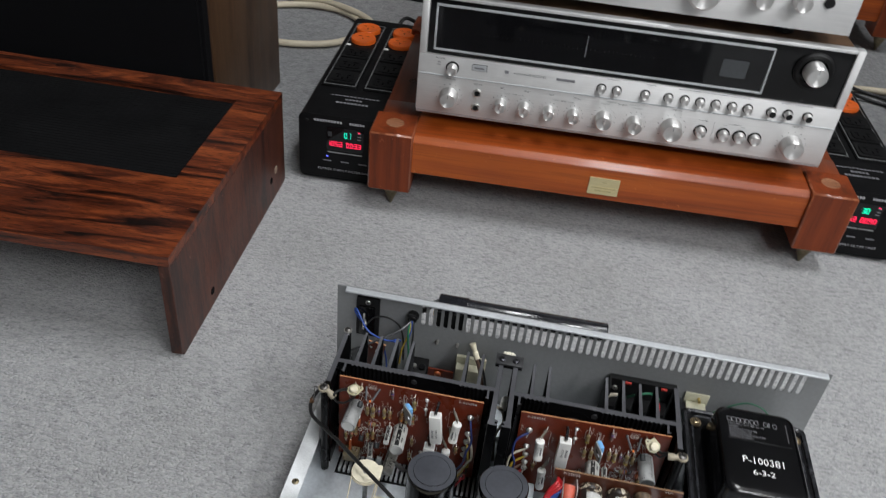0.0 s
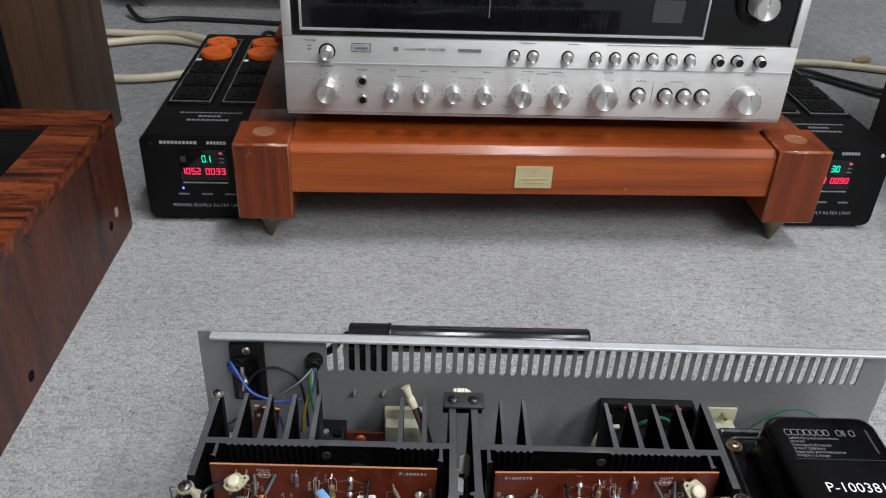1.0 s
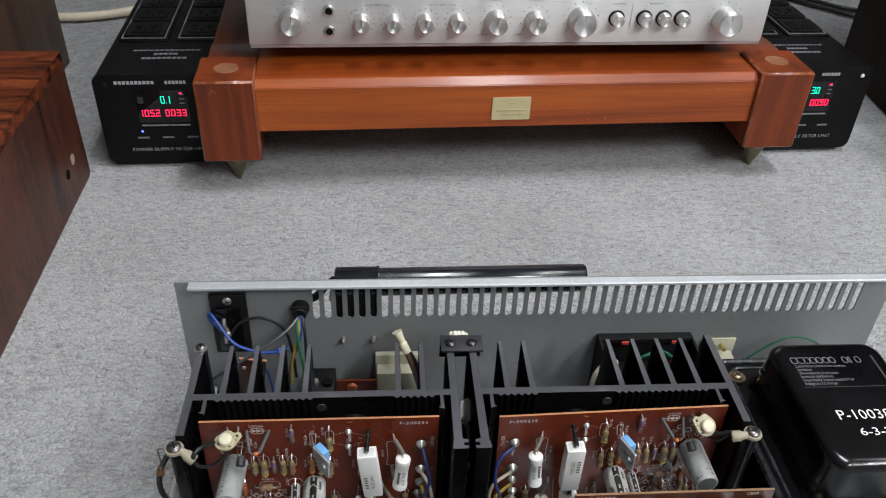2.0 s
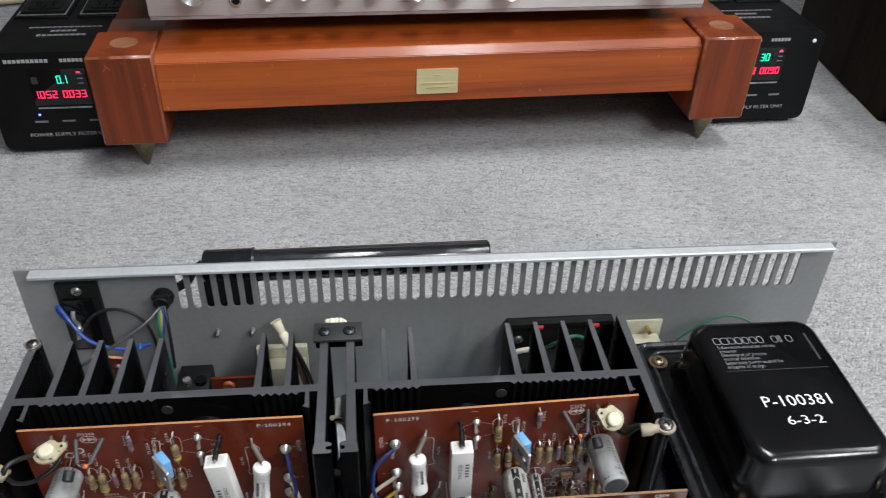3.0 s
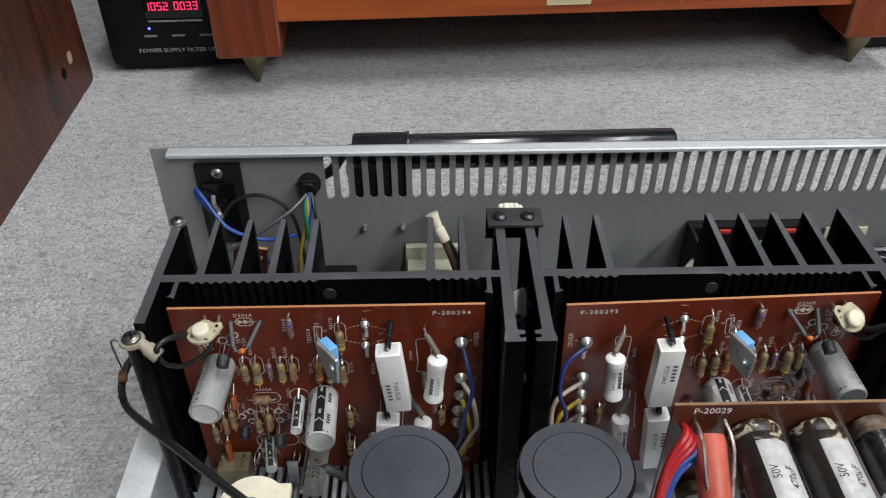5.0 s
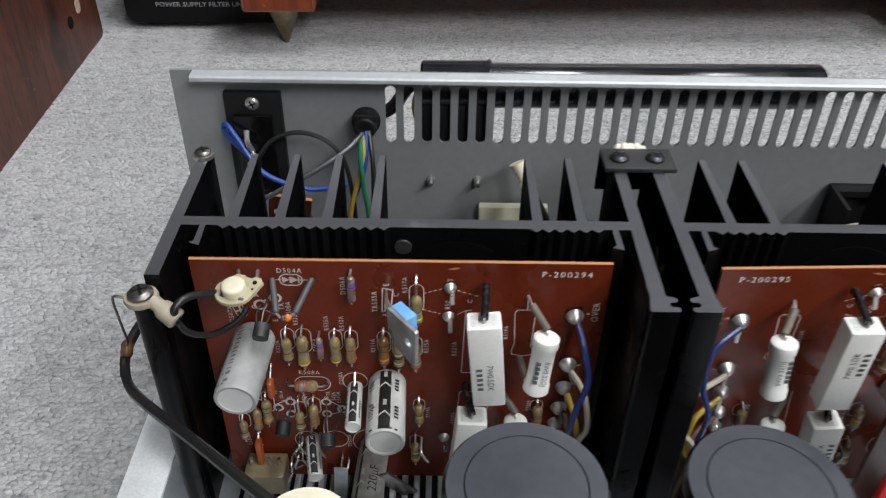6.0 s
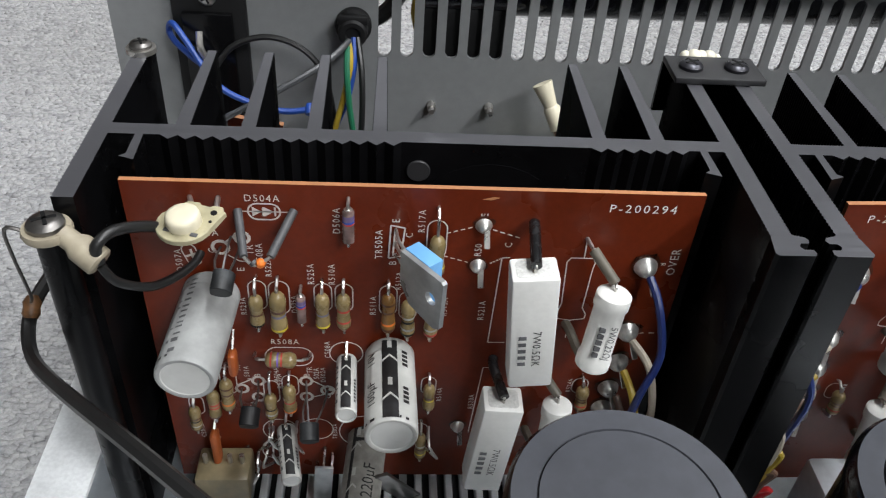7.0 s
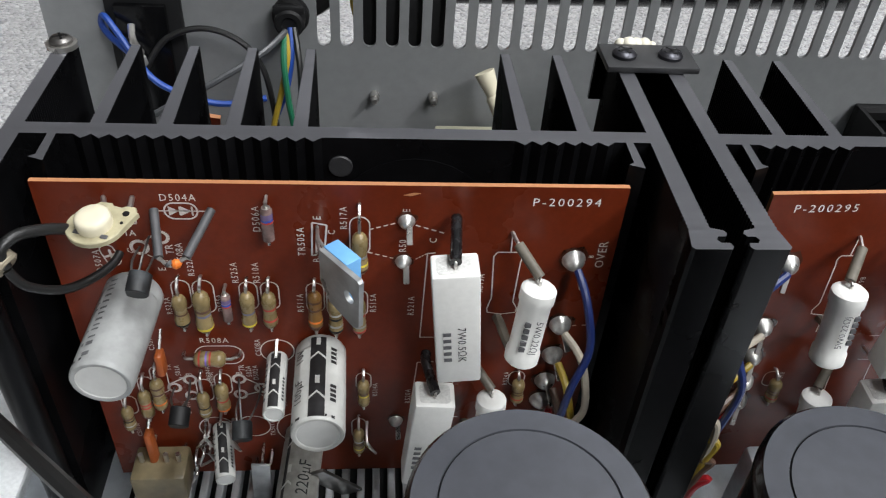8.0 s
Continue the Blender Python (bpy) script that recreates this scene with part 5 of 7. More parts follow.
def board(flip):
    s = -1 if flip else 1
    X = (lambda x: 2 * MB - x) if flip else (lambda x: x)
    suf = "B" if flip else "A"
    x0, x1 = sorted((X(-0.048), X(0.080)))
    b = Build()
    b.box(x0, x1, YB + 0.0001, YB + 0.0014, 0.036, 0.1388, PCB)
    k = b.mi(PCB_EDGE)
    b.bm.faces.ensure_lookup_table()
    for f in b.bm.faces:
        f.normal_update()
        if abs(f.normal.y) < 0.5:
            f.material_index = k
    bd = part("circuit_board", b, rc, "brown laminate amplifier board crowded with components")
    yp = YB - 0.0001
    part("edge_chip", Build().prism([(X(0.0300), 0.1364), (X(0.0325), 0.1371), (X(0.0338), 0.1369), (X(0.0318), 0.1362)][::s], yp - 0.0001, yp, PCB_EDGE, axis=1), bd, "small pale chip in the laminate")

    # printed outlines
    b = Build()

    def capsule(cx, cz, w, h, lw=0.0003, lean=0):
        ca, sa = math.cos(radians(lean)), math.sin(radians(lean))
        pts = [(x - cx, z - cz) for x, z in rounded(cx - w / 2, cx + w / 2, cz - h / 2, cz + h / 2, min(w, h) / 2 * 0.99, 6)]
        b.ribbon([(X(cx + x * ca - z * sa), cz + x * sa + z * ca) for x, z in pts], lw, yp, SILK, True)

    def line(*pts, lw=0.0003, close=False):
        b.ribbon([(X(x), z) for x, z in pts], lw, yp, SILK, close)

    def dashes(p, q, n=4):
        for i in range(n):
            f0, f1 = i / n, (i + 0.6) / n
            line((p[0] + (q[0] - p[0]) * f0, p[1] + (q[1] - p[1]) * f0), (p[0] + (q[0] - p[0]) * f1, p[1] + (q[1] - p[1]) * f1))

    # x, hole, body's upper and lower end, radius, bands, body
    VERT = [(-0.0213, 0.1126, 0.1092, 0.0996, 0.00178, "..n.k", TAN), (-0.0162, 0.1126, 0.1106, 0.0982, 0.00205, ".nb.y", TAN), (-0.0058, 0.1121, 0.1101, 0.0994, 0.00178, "..b.y", TAN), (-0.0008, 0.1121, 0.1101, 0.0994, 0.00178, ".r.r.", TAN), (0.0098, 0.1118, 0.1104, 0.0985, 0.00178, "nn.on", AMBERTAN), (0.0146, 0.1100, 0.1085, 0.0972, 0.00180, ".skgk", TAN), (0.0202, 0.1095, 0.1080, 0.0970, 0.00172, ".r.gr", TAN), (0.0205, 0.1339, 0.1282, 0.1168, 0.00190, "..gyn", TAN), (-0.0350, 0.0790, 0.0755, 0.0655, 0.00170, ".rr.n", TAN), (-0.0312, 0.0830, 0.0800, 0.0690, 0.00178, "nn.o.", TAN), (-0.0203, 0.0800, 0.0745, 0.0655, 0.00170, "..kg.", TAN), (-0.0153, 0.0801, 0.0780, 0.0682, 0.00180, "..r.o", TAN), (0.0211, 0.0800, 0.0787, 0.0695, 0.00165, ".ny..", TAN), (0.0197, 0.0610, 0.0585, 0.0488, 0.00165, ".sny.", TAN), (0.0618, 0.0802, 0.0787, 0.0705, 0.00180, ".nnr.", TAN), (-0.0405, 0.0715, 0.0690, 0.0605, 0.00160, ".nks.", TAN)]
    for cx, zh, z1, z0, r, bands, body in VERT:
        top = zh - 0.0008 if zh - z1 < 0.004 else z1 + 0.0026
        capsule(cx, (top + z0 + 0.002) / 2, r * 2.35, top - z0 - 0.003)
    capsule(-0.0179, 0.1315, 0.0070, 0.0043, 0.0004)
    capsule(-0.0150, 0.0858, 0.0120, 0.0066)
    line((-0.0228, 0.1315), (-0.0118, 0.1315))
    for dx in (-0.0024, 0.0002):
        k = b.mi(SILK)
        b.bm.faces.new([b.bm.verts.new((X(-0.0181 + dx + a), yp, z)) for a, z in ((0, 0.1328), (0, 0.1302), (0.0022, 0.1315))]).material_index = k
        line((-0.0157 + dx, 0.1327), (-0.0157 + dx, 0.1303), lw=0.0004)
    capsule(-0.0352, 0.1188, 0.0032, 0.0062, 0.0003, 18)
    line((-0.0365, 0.1183), (-0.0340, 0.1192), lw=0.0006)
    line((-0.0352, 0.1205), (-0.0348, 0.1172), lw=0.0006)
    for cx, cz, r in ((-0.0284, 0.1212, 0.0018), (-0.0234, 0.1241, 0.0016), (-0.0279, 0.0734, 0.0015), (-0.0235, 0.0765, 0.0015), (-0.0238, 0.0702, 0.0015), (-0.0111, 0.0766, 0.0015), (-0.0112, 0.0705, 0.0015), (-0.0056, 0.0730, 0.0016)):
        capsule(cx, cz, 2 * r, 2 * r, 0.0008)
    line((-0.0272, 0.1226), (-0.0255, 0.1243), (-0.0247, 0.1246), lw=0.0005)
    line((-0.0270, 0.1190), (-0.0245, 0.1172), (-0.0228, 0.1172))
    for cx, cz, r in ((-0.0005, 0.0872, 0.0042), (-0.0190, 0.0565, 0.0047), (-0.0215, 0.0470, 0.0030), (0.0040, 0.0560, 0.0068), (-0.0090, 0.0570, 0.0045)):
        capsule(cx, cz, 2 * r, 2 * r * 0.96, 0.0003)
    line((-0.0262, 0.0772), (-0.0250, 0.0772), (-0.0290, 0.0748), lw=0.0004)
    line((-0.0095, 0.0768), (-0.0064, 0.0746), (-0.0060, 0.0716), (-0.0098, 0.0703), lw=0.0004)
    line((0.0100, 0.1286), (0.0132, 0.1279), (0.0124, 0.1197), (0.0096, 0.1190), lw=0.0004, close=True)
    line((0.0110, 0.1278), (0.0106, 0.1198), lw=0.0004)
    line((0.0379, 0.1200), (0.0360, 0.1198), (0.0353, 0.0920), (0.0396, 0.0920))
    line((0.0392, 0.0828), (0.0350, 0.0826), (0.0332, 0.0560))
    line((0.0552, 0.1262), (0.0554, 0.1203))
    line((0.0554, 0.1203), (0.0523, 0.1203), (0.0515, 0.1190), (0.0516, 0.1170), (0.0522, 0.1058), (0.0514, 0.1022), (0.0516, 0.1008), (0.0551, 0.1002), (0.0586, 0.1008), (0.0588, 0.1022), (0.0576, 0.1045), (0.0580, 0.1170), (0.0583, 0.1190), (0.0577, 0.1203), close=True)
    line((0.0551, 0.1002), (0.0550, 0.0940))
    line((0.0455, 0.0850), (0.0440, 0.0640), (0.0430, 0.0610), (0.0470, 0.0600))
    line((-0.0307, 0.1278), (-0.0276, 0.1312), (-0.0279, 0.1279), close=True)
    for p, q in (((0.0226, 0.1267), (0.0290, 0.1288)), ((0.0330, 0.1281), (0.0402, 0.1256)), ((0.0223, 0.1201), (0.0290, 0.1180)), ((0.0334, 0.1181), (0.0360, 0.1198))):
        dashes(p, q)
    line((0.0735, 0.0960), (0.0748, 0.0962))
    line((0.0762, 0.0962), (0.0775, 0.0962))
    b.lathe((X(-0.0048), yp, 0.0735), (X(-0.0048), yp - 0.0001, 0.0735), [(0, 0.0006), (1, 0.0006), (1, 0)], 10, SILK)
    part("board_print", b, bd, "white printed component outlines")

    FL, UP = pose(0, 0, 0, 90), pose(0, 0, 0, 90) @ pose(0, 0, 0, 0, 0, 90)
    lettering("P-20029" + ("5" if flip else "4"), 0.0031, pose(X(0.0664), yp, 0.1347, 90), SILKW, bd, space=1.3, width=1.03)
    for tx, x, z, sz, up in (("D504", -0.0182, 0.1350, 0.0029, 0), ("D506", -0.0021, 0.1294, 0.0027, 1), ("TR505", 0.0074, 0.1230, 0.0027, 1), ("R517", 0.0170, 0.1299, 0.0025, 1), ("R523", -0.0249, 0.1030, 0.0022, 1), ("R522", -0.0181, 0.1155, 0.0023, 1), ("R525", -0.0084, 0.1136, 0.0025, 1), ("R510", -0.0035, 0.1136, 0.0025, 1), ("R511", 0.0062, 0.1039, 0.0024, 1), ("R512", 0.0122, 0.1120, 0.0022, 1), ("R515", 0.0236, 0.1039, 0.0024, 1), ("R521", 0.0328, 0.1029, 0.0025, 1), ("R508", -0.0158, 0.0910, 0.0028, 0), ("C508", -0.0052, 0.0884, 0.0023, 1), ("R520", 0.0330, 0.0690, 0.0023, 1), ("R519", 0.0492, 0.1105, 0.0023, 1), ("D505", -0.0128, 0.1039, 0.0021, 1), ("D507", -0.0382, 0.1170, 0.0025, 1), ("C507", -0.0312, 0.0905, 0.0022, 1), ("R504", -0.0186, 0.0790, 0.0020, 1), ("R507", -0.0180, 0.0765, 0.0022, 1), ("D502", -0.0066, 0.0790, 0.0021, 1), ("R514", 0.0242, 0.0718, 0.0021, 1), ("D501", -0.0256, 0.0655, 0.0021, 1), ("TR503", -0.0040, 0.0560, 0.0021, 1), ("C506", -0.0215, 0.0600, 0.0020, 1), ("R524", 0.0590, 0.0760, 0.0021, 1), ("C501", -0.0400, 0.0560, 0.0021, 1), ("R503", 0.0000, 0.0680, 0.0020, 1)):
        lettering(tx + suf, sz * 0.9, pose(X(x), yp, z) @ (UP if up else FL), SILK, bd, width=0.88, space=1.22)
    for tx, x, z, sz, up in (("TR", -0.0219, 0.1206, 0.0027, 1), ("508" + suf, -0.0198, 0.1200, 0.0025, 1), ("501" + suf, -0.0262, 0.0800, 0.0020, 1), ("TR", -0.0283, 0.0812, 0.0022, 1), ("502" + suf, -0.0083, 0.0795, 0.0021, 1), ("TR", -0.0100, 0.0808, 0.0022, 1), ("R50", 0.0303, 0.1220, 0.0025, 1), ("1" + suf, -0.0298, 0.1252, 0.0025, 0), ("E", 0.0112, 0.1299, 0.0026, 1), ("B", 0.0107, 0.1176, 0.0026, 1), ("C", 0.0143, 0.1259, 0.0024, 1), ("E", 0.0309, 0.1321, 0.0024, 1), ("C", 0.0372, 0.1237, 0.0025, 1), ("C", -0.0303, 0.1202, 0.0026, 1), ("E", -0.0244, 0.1147, 0.0026, 1), ("B", -0.0235, 0.0786, 0.0024, 1), ("B", -0.0108, 0.0789, 0.0024, 1), ("C", -0.0055, 0.0705, 0.0022, 1), ("+", -0.0332, 0.1125, 0.0040, 0), ("8", 0.0746, 0.1190, 0.0022, 1)):
        lettering(tx, sz * 0.95, pose(X(x), yp, z) @ (UP if up else FL), SILK, bd, width=0.9, space=1.12)
    lettering("OVER", 0.0030, pose(X(0.0770), yp, 0.1196) @ UP, SILK, bd, space=1.12)

    # resistors standing along the board
    for cx, zh, z1, z0, r, bands, body in VERT:
        b = Build()
        y = YB - r - 0.0013
        resistor(b, (X(cx), y, z1 + 0.0016), (X(cx + 0.0001), y - 0.0004, z0 - 0.0016), r, bands, body)
        b.tube([(X(cx), YB, zh), (X(cx), YB - 0.0012, zh + 0.0003), (X(cx), y, zh - 0.0012), (X(cx), y, z1 + 0.001)], 0.0004, TIN, 6, 4)
        b.tube([(X(cx), y, z0 - 0.0012), (X(cx), y + 0.0008, z0 - 0.0022), (X(cx), YB, z0 - 0.0026)], 0.0004, TIN, 6, 3)
        part("resistor", b, bd, "tan resistor with coloured bands")
    b = Build()
    resistor(b, (X(-0.0220), YB - 0.0038, 0.0885), (X(-0.0110), YB - 0.0038, 0.0883), 0.0021, "rvr..")
    for x in (-0.0218, -0.0112):
        b.tube([(X(x), YB - 0.0038, 0.0885), (X(x + (0.0014 if x > -0.016 else -0.0014)), YB - 0.0025, 0.0878), (X(x + (0.0016 if x > -0.016 else -0.0016)), YB, 0.0872)], 0.0004, TIN, 6, 3)
    part("resistor", b, bd, "tan resistor with red and violet bands, lying across")
    for cx, z1, z0, r in ((0.0006, 0.1344, 0.1253, 0.0014), (-0.0109, 0.1086, 0.1002, 0.0012)):
        b = Build()
        y = YB - r - 0.001
        b.lathe((X(cx), y, z1 + 0.0016), (X(cx), y, z0 - 0.0012), [(0, 0, TIN), (0, 0.0004, TIN), (0.13, 0.0004, TIN), (0.13, r * 0.7, GLASSP), (0.18, r, GLASSP), (0.24, r, GLASSV), (0.36, r, GLASSB), (0.41, r, RED), (0.45, r, GLASSP), (0.86, r, GLASSP), (0.9, r * 0.6, GLASSP), (0.9, 0.0004, TIN), (1, 0.0004, TIN), (1, 0, TIN)], 14)
        b.tube([(X(cx), y, z1 + 0.0012), (X(cx), YB, z1 + 0.0014)], 0.0004, TIN, 6, 1)
        part("diode", b, bd, "small clear glass diode with violet and red bands")

    # trimmer standing off the board, and its black leads
    T = pose(X(-0.0318), -0.1150, 0.1345, 8 if not flip else 42, 0, -16 * s) @ Matrix.Scale(0.9, 4)
    o = [(0.0066 * math.cos(radians(a)) - 0.0010, 0.0062 * math.sin(radians(a)) - 0.0004) for a in range(165, 346, 15)]
    o += [(0.0060, 0.0014), (0.0068, 0.0052), (0.0058, 0.0055), (0.0054, 0.0068), (0.0030, 0.0066), (0.0026, 0.0056), (0.0002, 0.0058), (-0.0004, 0.0068), (-0.0032, 0.0066), (-0.0050, 0.0042)]
    b = Build()
    b.prism([(s * x, y) for x, y in o][::s], -0.0008, 0.0008, BEIGE)
    bmesh.ops.bevel(b.bm, geom=[e for e in b.bm.edges if abs(e.verts[0].co.z - e.verts[1].co.z) < 1e-5], offset=0.0002, segments=1, affect="EDGES")
    for x, y, r in ((0.0043, 0.0042, 0.0008), (0.0047, 0.0013, 0.0004)):
        b.cyl((s * x, y, 0.0006), (s * x, y, 0.0010), r, BLACKM, 10)
    for x in (-0.0036, 0.0030):
        b.box(s * x - 0.0009, s * x + 0.0009, -0.0042, -0.0030, 0.0007, 0.0011, GREYSL, 0.0002, 1)
    bmesh.ops.transform(b.bm, matrix=T, verts=b.bm.verts)
    for x in (-0.002, 0.004):
        b.tube([T @ Vector((s * x, 0.0055, -0.0003)), (X(-0.0315 + x), YB, 0.1350)], 0.0006, TIN, 6, 1)
    tr = part("trimmer_base", b, bd, "beige notched trimmer base")
    b = Build()
    c0 = T @ Vector((s * -0.0008, -0.0006, 0.0008))
    up = (T.to_3x3() @ Vector((0, 0, 1))).normalized()
    b.lathe(c0, c0 + up * 0.0030, [(0, 0.0036), (0.55, 0.00365), (0.8, 0.0035), (0.93, 0.0031), (1, 0.0025), (1.03, 0.0011), (1.03, 0)], 28, CREAM)
    part("trimmer_button", b, tr, "round cream trimmer button")
    LOOPS = [[(-0.0472, -0.1258, 0.1330), (-0.0470, -0.1262, 0.1372), (-0.0445, -0.1230, 0.1385), (-0.0405, -0.1180, 0.1360), (-0.0365, YB - 0.007, 0.1318), (-0.034, YB - 0.004, 0.1295)], [(-0.0472, -0.1258, 0.1320), (-0.0450, -0.1250, 0.1270), (-0.0405, -0.1200, 0.1215), (-0.0362, YB - 0.008, 0.1195), (-0.0338, YB - 0.003, 0.1190), (-0.0330, YB, 0.1195)]]
    if flip:
        LOOPS = [[(-0.0448, -0.1210, 0.1352), (-0.0430, -0.1200, 0.1340), (-0.0395, -0.1180, 0.1310), (-0.0360, YB - 0.006, 0.1300), (-0.0335, YB, 0.1290)], [(-0.0448, -0.1210, 0.1348), (-0.0425, -0.1200, 0.1310), (-0.0390, -0.1190, 0.1268), (-0.0350, YB - 0.006, 0.1250), (-0.0330, YB, 0.1240)]]
    for pts, r in zip(LOOPS, (0.0012, 0.0010)):
        part("looped_lead", Build().tube([(X(x), y, z) for x, y, z in pts], r, W_BLACK, 10, 6), bd, "looped black lead")

    # sleeved leads of the small sensor, with orange bead
    a, m1, m2, c = (X(-0.0236), YB, 0.1317), (X(-0.0213), YB - 0.0102, 0.1270), (X(-0.0156), YB - 0.0102, 0.1270), (X(-0.0114), YB, 0.1319)
    for pp in ([a, m1], [c, m2]):
        part("sleeved_lead", Build().tube(pp, 0.0010, GREYSL, 10, 1), bd, "lead in grey sleeving")
    b = Build()
    b.tube([m1, (X(-0.0190), YB - 0.0112, 0.1254), m2], 0.0004, TIN, 6, 3)
    b.lathe((X(-0.0195), YB - 0.0108, 0.1262), (X(-0.0188), YB - 0.0112, 0.1256), [(0, 0), (0.1, 0.0009), (0.9, 0.0009), (1, 0)], 10, GREYSL)
    b.lathe((X(-0.0188), YB - 0.0112, 0.1258), (X(-0.0164), YB - 0.0106, 0.1258), [(0, 0), (0.15, 0.0009), (0.4, 0.0012), (0.75, 0.0009), (1, 0)], 10, ORB)
    part("thermal_diode", b, bd, "tiny diode with orange bead")

    def to92(x, z, d, rot=0, pads=(), m=BLACKM):
        b = Build()
        y = YB - d
        o = [(0.0027 * math.cos(radians(t)), 0.0027 * math.sin(radians(t))) for t in range(-140, 141, 20)]
        b.prism(o, -0.0024, 0.0024, m, 2)
        bmesh.ops.bevel(b.bm, geom=b.bm.edges[:], offset=0.0002, segments=1, affect="EDGES")
        bmesh.ops.transform(b.bm, matrix=pose(X(x), y, z, -62, rot * s, 0), verts=b.bm.verts)
        for dx, (px, pz) in zip((-0.0012, 0, 0.0012), pads):
            b.tube([(X(x + dx), y + 0.001, z + 0.001), (X(x * 0.5 + px * 0.5 + dx), (y + YB) / 2, (z + pz) / 2 + 0.0012), (X(px), YB, pz)], 0.00028, STEELD, 6, 3)
        part("transistor", b, bd, "small black moulded transistor")

    to92(-0.0263, 0.1208, 0.0118, 10, ((-0.0284, 0.1212), (-0.0258, 0.1243), (-0.0234, 0.1241)), DUSTYBLK)
    to92(-0.0243, 0.0762, 0.0120, 5, ((-0.0279, 0.0734), (-0.0238, 0.0702), (-0.0235, 0.0765)))
    to92(-0.0098, 0.0690, 0.0110, -8, ((-0.0112, 0.0705), (-0.0111, 0.0766), (-0.0056, 0.0730)), DUSTYBLK)

    # electrolytic capacitors
    b = Build()
    p, q, r = Vector((X(-0.0314), YB - 0.0008, 0.1086)), Vector((X(-0.0327), -0.1335, 0.1074)), 0.0066
    can(b, p, q, r, GREYCAP, end=CANEND if flip else CAPEND)
    cp = part("capacitor", b, bd, "grey electrolytic capacitor with printed side")
    b = Build()
    rnd = random.Random(8)
    t = 0.10
    while t < 0.9:
        w = rnd.choice((0.022, 0.03, 0.05))
        mid = 114 if not flip else 62
        wrap(p, q, r, mid - 7, mid + 7, t, t + w * 0.8, INKGREY, b)
        if rnd.random() < 0.55:
            wrap(p, q, r, mid + 13, mid + 20, t, t + w * 0.6, INKGREY, b)
        t += w + rnd.uniform(0.02, 0.06)
    for a0, a1 in ((118, 124), (132, 143), (148, 152)):
        wrap(p, q, r, a0, a1, 0.93, 0.955, CAPINK, b)
    part("capacitor_print", b, cp, "faded printed marks")
    b = Build()
    p, q, r = Vector((X(0.0105), YB - 0.0008, 0.0880)), Vector((X(0.0112), -0.1330, 0.0882)), 0.0063
    can(b, p, q, r, WHITECAP)
    cp = part("capacitor", b, bd, "white electrolytic capacitor with black arrow stripe")
    part("arrow_stripe", arrows(p, q, r, 92, 17, 2), cp, "black arrow stripe")
    for t, body in ((0.66, "100µF"), (0.24, "10V")):
        curved(body, 0.0036, p, q, r, 136, t, CAPINK, cp, width=0.8, space=1.05)
    curved("100µF", 0.0036, p, q, r, 186, 0.5, CAPINK, cp, width=0.8, space=1.05)
    b = Build()
    for t0 in (0.16, 0.60):
        for i in range(4):
            wrap(p, q, r, 50, 64, t0 + i * 0.052, t0 + i * 0.052 + 0.036, CAPINK, b)
    for a0, a1 in ((128, 140), (70, 74), (52, 60), (150, 158)):
        wrap(p, q, r, a0, a1, 0.945, 0.972, CAPINK, b)
    part("capacitor_print", b, cp, "black printed bars")
    for cx, cz, L, r, dx, dz in ((-0.0003, 0.0868, 0.0185, 0.0026, 0.0008, 0.0006), (-0.0170, 0.0595, 0.0160, 0.0026, 0.0030, -0.0015)):
        b = Build()
        p, q = Vector((X(cx), YB - 0.002, cz)), Vector((X(cx + dx), YB - 0.002 - L, cz + dz))
        can(b, p, q, r, WHITECAP)
        b.tube([(X(cx), YB, cz + 0.0045), (X(cx), YB - 0.004, cz + r + 0.0003)], 0.0004, TIN, 6, 1)
        cp = part("capacitor", b, bd, "small white electrolytic capacitor")
        part("arrow_stripe", arrows(p, q, r, 92, 26, 2), cp, "black arrow stripe")
        b = Build()
        for i in range(7):
            wrap(p, q, r, 138, 156, 0.2 + i * 0.1, 0.2 + i * 0.1 + (0.03 if i % 3 else 0.06), INKGREY, b)
            wrap(p, q, r, 34, 48, 0.45 + i * 0.06, 0.45 + i * 0.06 + 0.035, CAPINK, b)
        part("capacitor_print", b, cp, "small black printed marks")
    b = Build()
    p, q, r = Vector((X(0.0052), YB - 0.001, 0.0560)), Vector((X(0.0030), -0.1300, 0.0490)), 0.0054
    can(b, p, q, r, DULLCAP, end=DULLCAP)
    cp = part("capacitor", b, bd, "stained white electrolytic capacitor")
    part("arrow_stripe", arrows(p, q, r, 112, 18, 2), cp, "black arrow stripe")
    curved("220µF", 0.0046, p, q, r, 70, 0.6, CAPINK, cp, width=0.8)
    T = pose(X(-0.0072), YB - 0.009, 0.041, 8, 4 * s, 0)
    part("metal_tab", Build().box(-0.0025, 0.0025, -0.0004, 0.0004, -0.013, 0.0135, TABM, 0.0002, at=T), bd, "upright grey metal tab")
    T = pose(X(0.0125), YB - 0.011, 0.046, 20, -24 * s, 0)
    part("metal_bracket", Build().box(-0.003, 0.003, -0.0005, 0.0005, -0.014, 0.012, STEELD, 0.0002, at=T), bd, "dull steel strip beside the capacitor")

    # transistor with blue body on a grey metal tab
    T = pose(X(0.0125) + (-0.002 if flip else 0), -0.1165, -0.0024, 0, 0, -50.5 if not flip else -68)
    b = Build()
    b.box(0.0, 0.0080, 0.0007, 0.0046, 0.1216, 0.1328, BLUEC, 0.0003, at=T)
    part("transistor_body", b, bd, "blue moulded transistor body")
    b = Build()
